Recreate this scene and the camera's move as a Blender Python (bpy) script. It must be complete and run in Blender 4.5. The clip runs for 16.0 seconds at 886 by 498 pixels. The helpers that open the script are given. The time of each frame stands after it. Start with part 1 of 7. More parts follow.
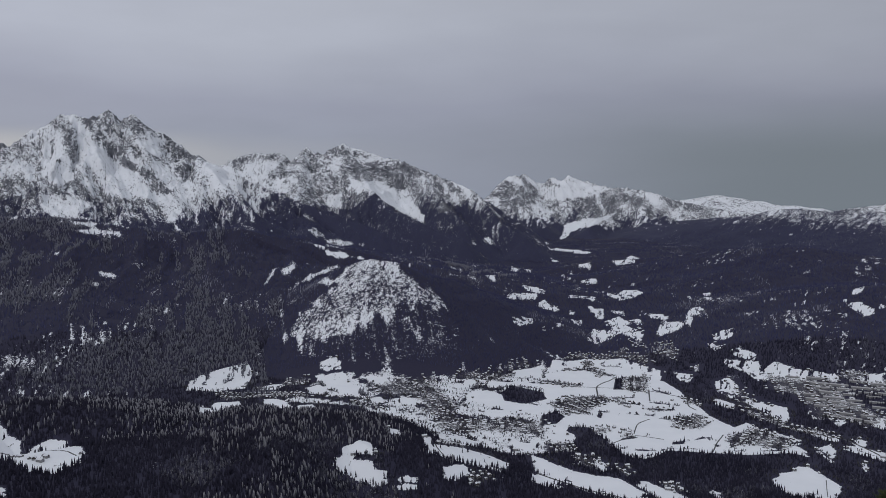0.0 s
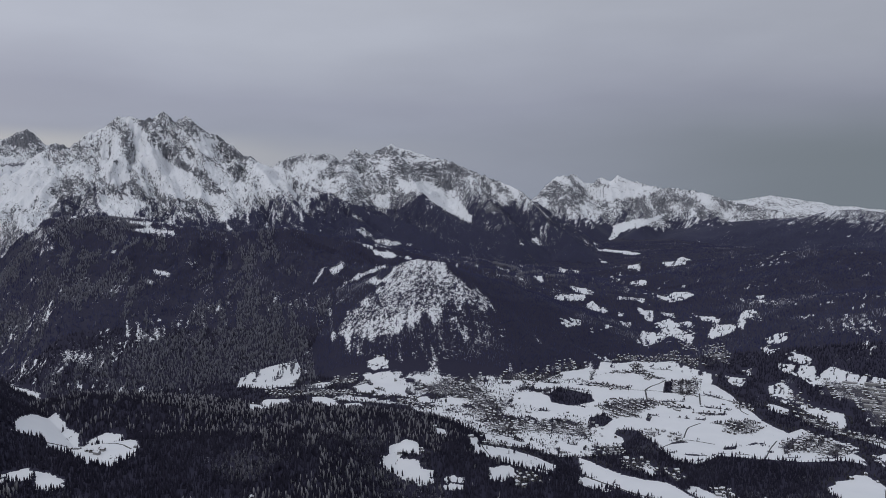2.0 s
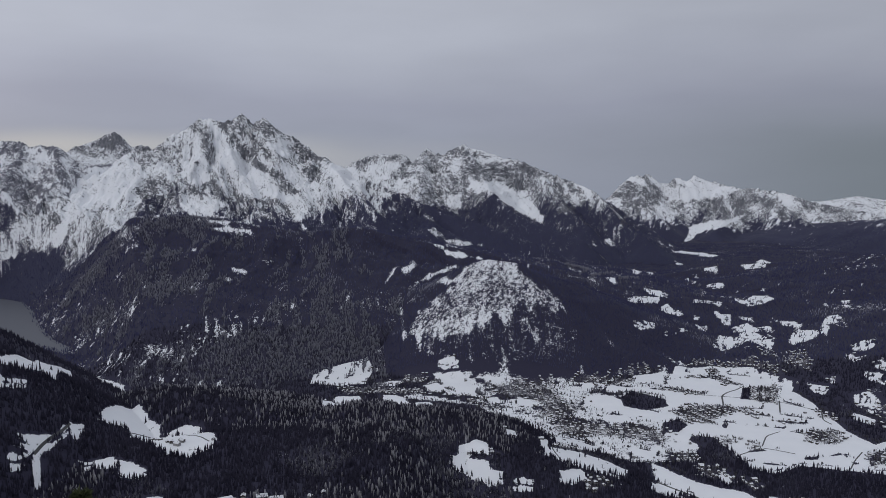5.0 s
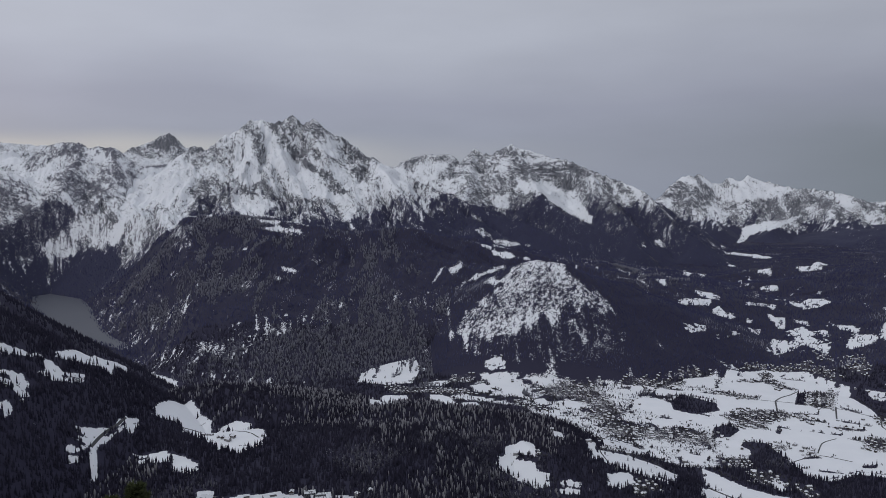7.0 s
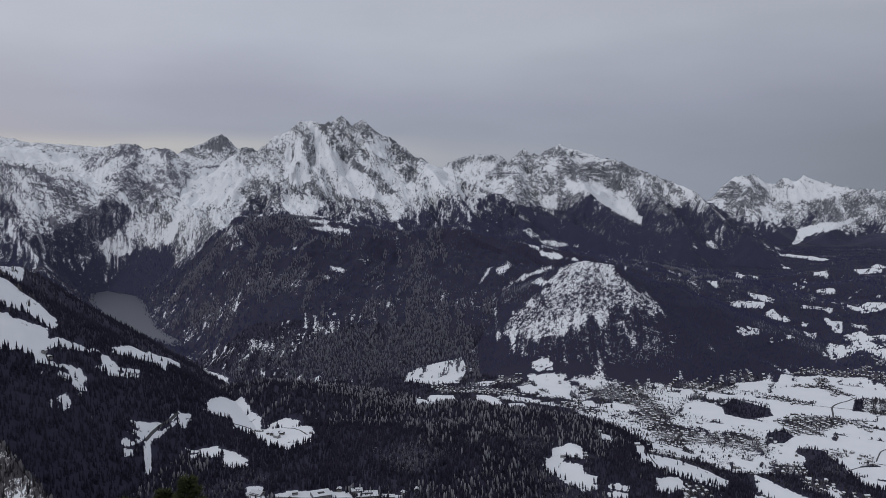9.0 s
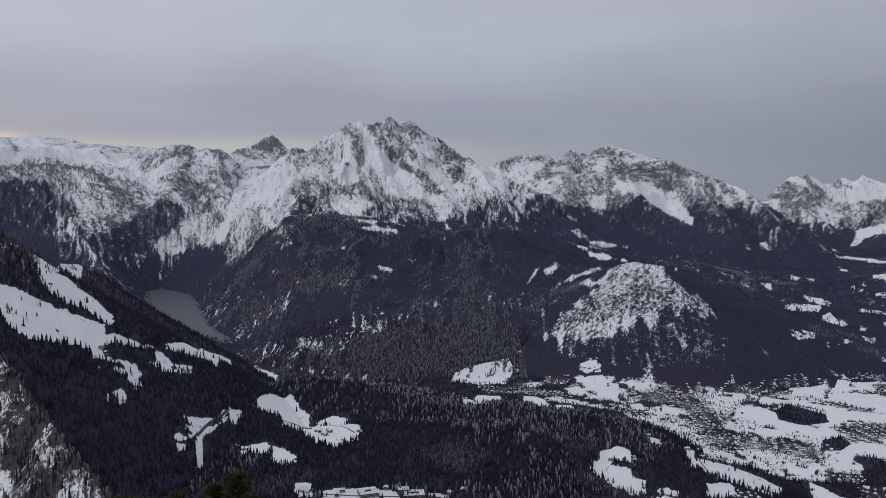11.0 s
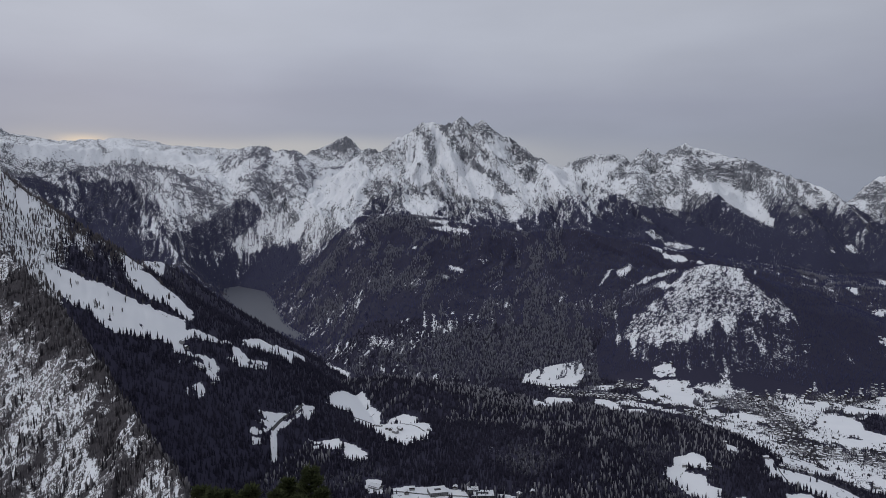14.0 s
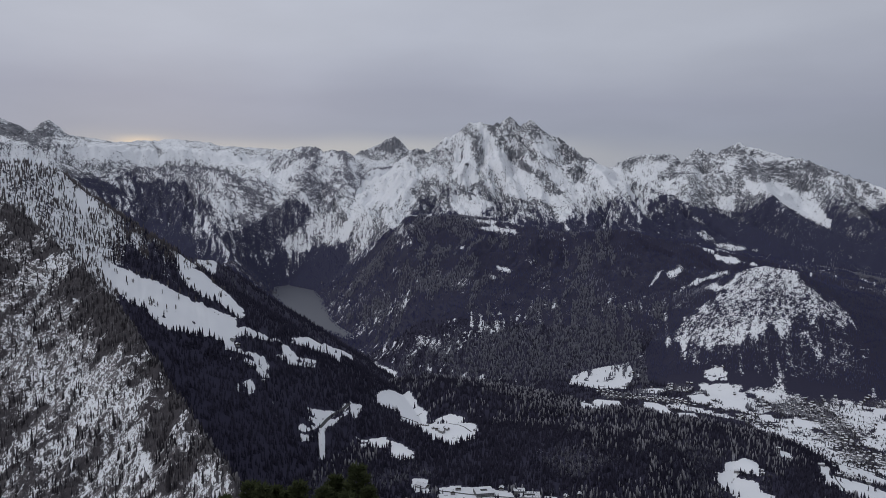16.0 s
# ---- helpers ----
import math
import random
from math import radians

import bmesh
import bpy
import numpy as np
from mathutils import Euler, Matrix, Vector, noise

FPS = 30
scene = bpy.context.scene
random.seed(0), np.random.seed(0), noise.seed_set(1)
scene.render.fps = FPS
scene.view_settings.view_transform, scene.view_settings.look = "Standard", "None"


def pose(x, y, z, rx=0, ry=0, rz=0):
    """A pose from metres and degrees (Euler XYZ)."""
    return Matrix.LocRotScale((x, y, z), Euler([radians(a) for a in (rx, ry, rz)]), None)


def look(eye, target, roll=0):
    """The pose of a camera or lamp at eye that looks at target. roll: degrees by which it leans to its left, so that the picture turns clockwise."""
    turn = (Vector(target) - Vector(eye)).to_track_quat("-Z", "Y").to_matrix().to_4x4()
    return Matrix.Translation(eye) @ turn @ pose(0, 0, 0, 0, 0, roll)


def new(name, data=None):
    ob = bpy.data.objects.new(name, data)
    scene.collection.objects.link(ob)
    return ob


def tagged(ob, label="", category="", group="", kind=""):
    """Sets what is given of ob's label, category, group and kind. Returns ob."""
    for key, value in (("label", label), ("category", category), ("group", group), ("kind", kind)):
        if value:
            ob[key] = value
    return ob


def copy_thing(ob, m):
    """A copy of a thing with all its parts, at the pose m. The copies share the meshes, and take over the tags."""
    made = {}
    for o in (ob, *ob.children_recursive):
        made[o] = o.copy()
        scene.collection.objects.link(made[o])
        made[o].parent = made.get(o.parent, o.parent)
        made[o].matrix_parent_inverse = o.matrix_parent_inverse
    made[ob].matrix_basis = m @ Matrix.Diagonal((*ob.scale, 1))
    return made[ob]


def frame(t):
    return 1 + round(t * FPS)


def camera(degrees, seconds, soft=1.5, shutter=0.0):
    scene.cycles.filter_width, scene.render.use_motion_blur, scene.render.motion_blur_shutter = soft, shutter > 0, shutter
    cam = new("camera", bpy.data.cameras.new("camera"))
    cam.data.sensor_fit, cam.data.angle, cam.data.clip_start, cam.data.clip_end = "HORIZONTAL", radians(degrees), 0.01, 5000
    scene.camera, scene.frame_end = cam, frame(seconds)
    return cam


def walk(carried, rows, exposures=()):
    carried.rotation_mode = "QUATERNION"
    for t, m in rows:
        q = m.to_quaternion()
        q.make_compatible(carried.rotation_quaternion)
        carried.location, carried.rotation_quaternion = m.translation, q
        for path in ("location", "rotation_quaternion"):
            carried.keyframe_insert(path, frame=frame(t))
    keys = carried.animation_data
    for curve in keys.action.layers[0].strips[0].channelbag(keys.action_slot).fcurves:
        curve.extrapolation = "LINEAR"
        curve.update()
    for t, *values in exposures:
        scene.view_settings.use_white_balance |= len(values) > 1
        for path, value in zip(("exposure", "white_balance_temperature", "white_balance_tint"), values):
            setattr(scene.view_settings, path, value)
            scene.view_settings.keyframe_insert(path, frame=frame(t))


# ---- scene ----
# A mountain panorama at one fifth of its true size: one world metre stands for five metres.
U = 0.2
STATION = 1834.0          # altitude of the viewpoint, metres above the sea
DATUM = 600.0             # altitude of the valley floor, world z = 0
EYE = (STATION - DATUM) * U
LENS = 58.22

cam = camera(LENS, 16.0, soft=0.65)
# a steady turn to the left on a fixed head
TURN = [(0.5 * k, -0.016 + 1.71 * 0.5 * k, -4.79 + 0.0034 * 0.5 * k, -0.109 + 0.0042 * 0.5 * k) for k in range(33)]
walk(cam, [(t, pose(0.003, 0.004, EYE, 90 + pitch, lean, yaw)) for t, yaw, pitch, lean in TURN])

# ---- light ----
sky = bpy.data.worlds.new("overcast_sky")
scene.world = sky
sky.use_nodes = True
wn, wl = sky.node_tree.nodes, sky.node_tree.links
wn.clear()


def wnode(kind, **inputs):
    n = wn.new(kind)
    for k, v in inputs.items():
        n.inputs[k.replace("_", " ")].default_value = v
    return n


way = wnode("ShaderNodeTexCoord")
split = wnode("ShaderNodeSeparateXYZ")
wl.new(way.outputs["Generated"], split.inputs[0])
band = wn.new("ShaderNodeMapping")
band.inputs["Scale"].default_value = (1.6, 1.6, 6.0)
wl.new(way.outputs["Generated"], band.inputs[0])
cloud = wnode("ShaderNodeTexNoise", Scale=1.1, Detail=3.0, Roughness=0.45)
wl.new(band.outputs[0], cloud.inputs["Vector"])
# height over the horizon, ruffled by the cloud noise
rise = wn.new("ShaderNodeMath"); rise.operation = "MULTIPLY_ADD"
wl.new(cloud.outputs["Fac"], rise.inputs[0]); rise.inputs[1].default_value = 0.16
wl.new(split.outputs["Z"], rise.inputs[2])
ramp = wn.new("ShaderNodeValToRGB")
wl.new(rise.outputs[0], ramp.inputs[0])
stops = ((0.0, (0.289, 0.321, 0.396)), (0.12, (0.294, 0.321, 0.396)), (0.19, (0.321, 0.342, 0.428)),
         (0.28, (0.428, 0.455, 0.535)), (0.44, (0.482, 0.508, 0.578)), (1.0, (0.535, 0.567, 0.642)))
while len(ramp.color_ramp.elements) < len(stops):
    ramp.color_ramp.elements.new(0.5)
for e, (p, c) in zip(ramp.color_ramp.elements, stops):
    e.position, e.color = p, (*c, 1)
mott = wnode("ShaderNodeTexNoise", Scale=2.6, Detail=6.0, Roughness=0.55)
wl.new(band.outputs[0], mott.inputs["Vector"])
fleck = wn.new("ShaderNodeMapRange")
wl.new(mott.outputs["Fac"], fleck.inputs["Value"])
for k, v in (("From Min", 0.3), ("From Max", 0.7), ("To Min", 0.96), ("To Max", 1.04)):
    fleck.inputs[k].default_value = v
# darker to the north-west, lighter towards the low sun behind the southern ridge
side = wn.new("ShaderNodeMapRange")
wl.new(split.outputs["X"], side.inputs["Value"])
for k, v in (("From Min", -0.6), ("From Max", 0.5), ("To Min", 1.08), ("To Max", 0.80)):
    side.inputs[k].default_value = v
shade = wn.new("ShaderNodeMix"); shade.data_type = "RGBA"; shade.blend_type = "MULTIPLY"
shade.inputs["Factor"].default_value = 1.0
tint = wn.new("ShaderNodeMath"); tint.operation = "MULTIPLY"
wl.new(side.outputs[0], tint.inputs[0]), wl.new(fleck.outputs[0], tint.inputs[1])
wl.new(ramp.outputs[0], shade.inputs["A"])
wl.new(tint.outputs[0], shade.inputs["B"])
# a paler strip under the cloud edge, only over the southern ridges
strip = wn.new("ShaderNodeMapRange"); strip.interpolation_type = "SMOOTHSTEP"
wl.new(rise.outputs[0], strip.inputs["Value"])
for k, v in (("From Min", 0.145), ("From Max", 0.105), ("To Min", 0.0), ("To Max", 0.85)):
    strip.inputs[k].default_value = v
south = wn.new("ShaderNodeMapRange"); south.interpolation_type = "SMOOTHSTEP"
wl.new(split.outputs["X"], south.inputs["Value"])
for k, v in (("From Min", 0.05), ("From Max", -0.6), ("To Min", 0.0), ("To Max", 1.0)):
    south.inputs[k].default_value = v
both = wn.new("ShaderNodeMath"); both.operation = "MULTIPLY"
wl.new(strip.outputs[0], both.inputs[0]), wl.new(south.outputs[0], both.inputs[1])
pale = wn.new("ShaderNodeMix"); pale.data_type = "RGBA"
wl.new(both.outputs[0], pale.inputs["Factor"]), wl.new(shade.outputs["Result"], pale.inputs["A"])
pale.inputs["B"].default_value = (0.465, 0.470, 0.482, 1)
# the low sun glowing through a gap just over the plateau
off = wn.new("ShaderNodeMath"); off.operation = "SUBTRACT"
wl.new(split.outputs["X"], off.inputs[0]); off.inputs[1].default_value = -0.743
away = wn.new("ShaderNodeMath"); away.operation = "ABSOLUTE"
wl.new(off.outputs[0], away.inputs[0])
near_sun = wn.new("ShaderNodeMapRange"); near_sun.interpolation_type = "SMOOTHSTEP"
wl.new(away.outputs[0], near_sun.inputs["Value"])
for k, v in (("From Min", 0.028), ("From Max", 0.0), ("To Min", 0.0), ("To Max", 0.85)):
    near_sun.inputs[k].default_value = v
low_sun = wn.new("ShaderNodeMapRange"); low_sun.interpolation_type = "SMOOTHSTEP"
wl.new(split.outputs["Z"], low_sun.inputs["Value"])
for k, v in (("From Min", 0.059), ("From Max", 0.045), ("To Min", 0.0), ("To Max", 1.0)):
    low_sun.inputs[k].default_value = v
spot = wn.new("ShaderNodeMath"); spot.operation = "MULTIPLY"
wl.new(near_sun.outputs[0], spot.inputs[0]), wl.new(low_sun.outputs[0], spot.inputs[1])
warm = wn.new("ShaderNodeMix"); warm.data_type = "RGBA"
wl.new(spot.outputs[0], warm.inputs["Factor"]), wl.new(pale.outputs["Result"], warm.inputs["A"])
warm.inputs["B"].default_value = (0.80, 0.66, 0.50, 1)
# a heavier teal bank low over the north-western hills
bank = wn.new("ShaderNodeMapRange"); bank.interpolation_type = "SMOOTHSTEP"
wl.new(rise.outputs[0], bank.inputs["Value"])
for k, v in (("From Min", 0.22), ("From Max", 0.10), ("To Min", 0.0), ("To Max", 0.75)):
    bank.inputs[k].default_value = v
west = wn.new("ShaderNodeMapRange"); west.interpolation_type = "SMOOTHSTEP"
wl.new(split.outputs["X"], west.inputs["Value"])
for k, v in (("From Min", 0.0), ("From Max", 0.42), ("To Min", 0.0), ("To Max", 1.0)):
    west.inputs[k].default_value = v
heavy = wn.new("ShaderNodeMath"); heavy.operation = "MULTIPLY"
wl.new(bank.outputs[0], heavy.inputs[0]), wl.new(west.outputs[0], heavy.inputs[1])
teal = wn.new("ShaderNodeMix"); teal.data_type = "RGBA"
wl.new(heavy.outputs[0], teal.inputs["Factor"]), wl.new(warm.outputs["Result"], teal.inputs["A"])
teal.inputs["B"].default_value = (0.150, 0.180, 0.202, 1)
nish = wn.new("ShaderNodeTexSky")
nish.sky_type, nish.sun_disc, nish.sun_elevation, nish.sun_rotation = "NISHITA", False, radians(6), radians(-48)
thin = wn.new("ShaderNodeMix"); thin.data_type = "RGBA"; thin.blend_type = "ADD"
thin.inputs["Factor"].default_value = 0.001
wl.new(teal.outputs["Result"], thin.inputs["A"])
wl.new(nish.outputs[0], thin.inputs["B"])
back = wnode("ShaderNodeBackground", Strength=1.0)
wl.new(thin.outputs["Result"], back.inputs["Color"])
wout = wn.new("ShaderNodeOutputWorld")
wl.new(back.outputs[0], wout.inputs[0])

sun = new("sun", bpy.data.lights.new("sun", "SUN"))
sun.data.energy, sun.data.angle, sun.data.color = 0.5, radians(20), (1.0, 0.97, 0.93)
sun.matrix_world = look((-600, 250, 700), (0, 900, 0))
scene.view_settings.exposure = 0.0

# ---- materials ----
def material(name):
    m = bpy.data.materials.new(name)
    m.use_nodes = True
    m.node_tree.nodes.clear()
    return m


class Graph:
    """Short hand for wiring a material."""

    def __init__(self, m):
        self.nodes, self.links = m.node_tree.nodes, m.node_tree.links

    def put(self, socket, v):
        if isinstance(v, bpy.types.NodeSocket):
            self.links.new(v, socket)
        elif isinstance(v, tuple) and len(v) == 3 and socket.type == "RGBA":
            socket.default_value = (*v, 1)
        else:
            socket.default_value = v

    def math(self, op, a, b=0.0, c=0.0):
        n = self.nodes.new("ShaderNodeMath")
        n.operation = op
        for s, v in zip(n.inputs, (a, b, c)):
            self.put(s, v)
        return n.outputs[0]

    def mix(self, f, a, b, mode="MIX"):
        n = self.nodes.new("ShaderNodeMix")
        n.data_type, n.blend_type = "RGBA", mode
        self.put(n.inputs["Factor"], f), self.put(n.inputs["A"], a), self.put(n.inputs["B"], b)
        return n.outputs["Result"]

    def step(self, v, low, high):
        n = self.nodes.new("ShaderNodeMapRange")
        n.interpolation_type = "SMOOTHSTEP"
        self.put(n.inputs["Value"], v)
        n.inputs["From Min"].default_value, n.inputs["From Max"].default_value = low, high
        return n.outputs[0]

    def coords(self, scale=(1, 1, 1)):
        t = self.nodes.new("ShaderNodeTexCoord")
        n = self.nodes.new("ShaderNodeMapping")
        n.inputs["Scale"].default_value = scale
        self.links.new(t.outputs["Object"], n.inputs[0])
        return n.outputs[0]

    def noise(self, vec, scale, detail=4.0, rough=0.55, kind="FBM"):
        n = self.nodes.new("ShaderNodeTexNoise")
        n.noise_type = kind
        self.links.new(vec, n.inputs["Vector"])
        n.inputs["Scale"].default_value, n.inputs["Detail"].default_value, n.inputs["Roughness"].default_value = scale, detail, rough
        return n.outputs["Fac"]

    def attribute(self, name):
        n = self.nodes.new("ShaderNodeAttribute")
        n.attribute_name = name
        return n.outputs["Fac"]

    def flow(self):
        n = self.nodes.new("ShaderNodeAttribute")
        n.attribute_name = "flow"
        return n.outputs["Vector"]

    def surface(self, color, rough=0.85, height=None, depth=1.0, strength=0.6, spec=0.2):
        b = self.nodes.new("ShaderNodeBsdfPrincipled")
        self.put(b.inputs["Base Color"], color), self.put(b.inputs["Roughness"], rough)
        b.inputs["Specular IOR Level"].default_value = spec
        if height is not None:
            k = self.nodes.new("ShaderNodeBump")
            k.inputs["Strength"].default_value, k.inputs["Distance"].default_value = strength, depth
            self.put(k.inputs["Height"], height)
            self.links.new(k.outputs[0], b.inputs["Normal"])
        o = self.nodes.new("ShaderNodeOutputMaterial")
        self.links.new(b.outputs[0], o.inputs[0])
        return b


def terrain_material(name, rock_a, rock_b, steep, rocky, zoom=1.0, litter=((0.0236, 0.0224, 0.0450), (0.0395, 0.0374, 0.0670))):
    """Snow on rock and wooded ground. steep: the upward part of the normal below which rock shows; rocky: how ragged that limit is."""
    m = material(name)
    g = Graph(m)
    here, tall = g.coords(), g.coords((1, 1, 0.3))
    wide = g.noise(here, 0.012, 5, 0.6)
    fine = g.math("MULTIPLY_ADD", g.noise(g.flow(), 0.055 * zoom, 5, 0.66), 0.6, g.math("MULTIPLY", g.noise(tall, 0.07 * zoom, 5, 0.66), 0.4))
    grain = g.noise(here, 0.5, 4, 0.65)
    ribs = g.noise(g.flow(), 0.05, 5, 0.62, "RIDGED_MULTIFRACTAL")
    normal = g.nodes.new("ShaderNodeNewGeometry").outputs["Normal"]
    up = g.nodes.new("ShaderNodeSeparateXYZ")
    g.links.new(normal, up.inputs[0])
    # rock where it is steep, broken by snow lying in ledges and gullies
    v = g.math("MULTIPLY_ADD", g.math("SUBTRACT", up.outputs["Z"], steep), 0.45, 0.5)
    for tone, share in ((fine, 1.4), (g.noise(g.flow(), 0.20 * zoom, 4, 0.78), 2.4), (g.noise(tall, 0.24 * zoom, 3, 0.78), 2.3)):
        v = g.math("MULTIPLY_ADD", g.math("SUBTRACT", tone, 0.5), share * rocky, v)
    v = g.math("SUBTRACT", v, g.attribute("crag"))
    # thin dark veins and white ledges: beds that slant across the face, and ribs down it
    bed_zone = g.math("MULTIPLY", g.step(g.noise(here, 0.03, 3, 0.6), 0.34, 0.56), g.step(g.attribute("crag"), -0.16, 0.06))
    run = g.nodes.new("ShaderNodeSeparateXYZ")
    g.links.new(g.flow(), run.inputs[0])
    spot = g.nodes.new("ShaderNodeSeparateXYZ")
    g.links.new(here, spot.inputs[0])
    for lean, size, share in ((0.80, 0.030, 0.50), (-0.55, 0.045, 0.34), (0.95, 0.085, 0.45), (-0.75, 0.11, 0.40), (0.70, 0.070, -0.60), (-0.85, 0.095, -0.55), (0.10, 0.12, -0.50)):
        bed = g.nodes.new("ShaderNodeCombineXYZ")
        g.put(bed.inputs[0], g.math("MULTIPLY_ADD", spot.outputs["Z"], 1.0, g.math("MULTIPLY", run.outputs[0], lean)))
        g.put(bed.inputs[1], g.math("MULTIPLY", g.math("MULTIPLY_ADD", spot.outputs["Z"], -lean, run.outputs[0]), 0.30))
        n = g.noise(bed.outputs[0], size * zoom, 5, 0.62)
        vein = g.math("SUBTRACT", 1.0, g.step(g.math("ABSOLUTE", g.math("SUBTRACT", n, 0.5)), 0.0, 0.026 if size < 0.06 else 0.036))
        v = g.math("SUBTRACT", v, g.math("MULTIPLY", vein, g.math("MULTIPLY", g.step(wide, 0.40, 0.62) if size < 0.06 else bed_zone, share)))
    bare = g.math("SUBTRACT", 1.0, g.step(v, 0.475, 0.525))
    rock = g.mix(g.step(g.noise(g.flow(), 0.22 * zoom, 4, 0.7), 0.36, 0.64), rock_a, rock_b)
    rock = g.mix(g.math("MULTIPLY", g.step(g.noise(here, 0.45 * zoom, 3, 0.7), 0.52, 0.66), 0.35), rock, (0.5, 0.51, 0.55))
    snow = g.mix(g.noise(here, 0.05, 4), (0.77, 0.79, 0.83), (0.87, 0.88, 0.91))
    color = g.mix(bare, snow, rock)
    # woodland floor under the trees, broken by snow
    wood = g.attribute("wood")
    speck = g.math("MULTIPLY_ADD", g.math("SUBTRACT", fine, 0.5), 1.1, wood)
    speck = g.math("MULTIPLY_ADD", g.math("SUBTRACT", g.noise(tall, 0.45, 4, 0.75), 0.5), 1.6, speck)
    floor_tone = g.mix(grain, *litter)
    color = g.mix(g.step(speck, 0.38, 0.56), color, floor_tone)
    # village ground: trodden snow, gardens, wet lanes
    town = g.attribute("town")
    lane = g.step(g.math("MULTIPLY_ADD", g.math("SUBTRACT", g.noise(here, 0.8, 4, 0.7), 0.5), 3.0, g.math("MULTIPLY", town, 0.7)), 0.60, 0.72)
    color = g.mix(g.math("MULTIPLY", lane, 0.85), color, g.mix(grain, (0.05, 0.05, 0.055), (0.17, 0.16, 0.17)))
    bump = g.math("MULTIPLY_ADD", ribs, 0.7, g.math("MULTIPLY", fine, 0.8))
    g.surface(color, 0.8, g.math("MULTIPLY", bump, g.math("MULTIPLY_ADD", bare, 0.95, 0.05)), 9.0, 0.55)
    return m


# Woodland floor of the distant mountains, made paler and bluer to paint in haze.
HAZE_LITTER = ((0.0300, 0.0311, 0.0633), (0.0504, 0.0520, 0.0936))
CRAG = terrain_material("limestone_and_snow", (0.058, 0.061, 0.076), (0.200, 0.203, 0.228), 0.66, 1.0, 1.0, HAZE_LITTER)
LOWLAND = terrain_material("snowy_lowland", (0.10, 0.10, 0.11), (0.22, 0.21, 0.21), 0.25, 0.5)
CLIFF = terrain_material("streaked_limestone", (0.065, 0.066, 0.088), (0.205, 0.205, 0.245), 0.66, 1.0, 1.0, HAZE_LITTER)
SCREE = terrain_material("slope_rock_and_snow", (0.072, 0.065, 0.069), (0.235, 0.218, 0.225), 0.62, 1.3, 4.6, ((0.042, 0.038, 0.044), (0.085, 0.077, 0.084)))


def needle_material(name, dark, pale, dust):
    """Conifer tone that differs from tree to tree, with old snow on what faces up."""
    m = material(name)
    g = Graph(m)
    isle = g.nodes.new("ShaderNodeNewGeometry")
    stand = g.step(g.noise(g.coords(), 0.02, 3, 0.55), 0.36, 0.64)
    tone = g.mix(g.math("MULTIPLY_ADD", isle.outputs["Random Per Island"], 0.45, g.math("MULTIPLY", stand, 0.55)), dark, pale)
    spread = g.math("MULTIPLY", g.math("SUBTRACT", g.noise(g.coords(), 0.012, 4, 0.6), 0.60), 5.0)
    rime = g.step(g.math("ADD", g.math("FRACT", g.math("MULTIPLY", isle.outputs["Random Per Island"], 7.31)), spread), 0.86, 1.0)
    tone = g.mix(g.math("MULTIPLY", rime, dust), tone, (0.34, 0.34, 0.38))
    grain = g.noise(g.coords(), 1.6, 3, 0.6)
    up = g.nodes.new("ShaderNodeSeparateXYZ")
    g.links.new(isle.outputs["Normal"], up.inputs[0])
    lot = g.math("FRACT", g.math("MULTIPLY", isle.outputs["Random Per Island"], 13.7))
    load = g.math("ADD", g.math("MULTIPLY", up.outputs["Z"], 0.35), g.math("MULTIPLY_ADD", grain, 0.8, g.math("MULTIPLY", lot, 0.35)))
    white = g.math("MULTIPLY", g.step(load, 0.88, 1.10), g.math("MULTIPLY", dust, g.step(spread, -0.25, 0.25)))
    g.surface(g.mix(white, tone, (0.62, 0.64, 0.68)), 0.9, grain, 0.3, 0.4, 0.1)
    return m


# The blue in this needle tone paints in haze.
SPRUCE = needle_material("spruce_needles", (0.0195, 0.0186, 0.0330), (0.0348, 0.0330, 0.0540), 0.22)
# Far forest: haze put into the colour, paler and bluer than the near spruce.
HAZE_SPRUCE = needle_material("haze_toned_spruce", (0.0387, 0.0400, 0.0856), (0.0609, 0.0634, 0.1239), 0.5)
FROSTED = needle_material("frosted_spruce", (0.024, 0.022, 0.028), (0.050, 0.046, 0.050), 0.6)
NEAR_PINE = needle_material("pine_needles", (0.034, 0.044, 0.022), (0.095, 0.105, 0.046), 0.0)


def plain(name, a, b, scale=3.0, rough=0.8, spec=0.2, metal=0.0):
    m = material(name)
    g = Graph(m)
    n = g.noise(g.coords(), scale, 4, 0.6)
    g.surface(g.mix(n, a, b), rough, n, 0.02, 0.3, spec).inputs["Metallic"].default_value = metal
    return m


ROOF_SNOW = plain("roof_snow", (0.66, 0.68, 0.72), (0.82, 0.83, 0.86), 1.5, 0.7)
RENDERED = plain("rendered_wall", (0.18, 0.181, 0.187), (0.36, 0.360, 0.370), 2.0)
TIMBER = plain("dark_timber", (0.040, 0.034, 0.033), (0.085, 0.073, 0.070), 4.0)
CONCRETE = plain("grey_facade", (0.16, 0.16, 0.17), (0.26, 0.26, 0.27), 2.0)
PANE = plain("window_glass", (0.015, 0.018, 0.022), (0.03, 0.035, 0.04), 1.0, 0.12, 0.6)
TARMAC = plain("wet_tarmac", (0.045, 0.045, 0.05), (0.085, 0.085, 0.09), 0.6, 0.55)
SHEET = plain("weathered_roof", (0.20, 0.19, 0.185), (0.62, 0.62, 0.64), 0.5)
BARK = plain("bark", (0.03, 0.024, 0.02), (0.07, 0.055, 0.045), 5.0)
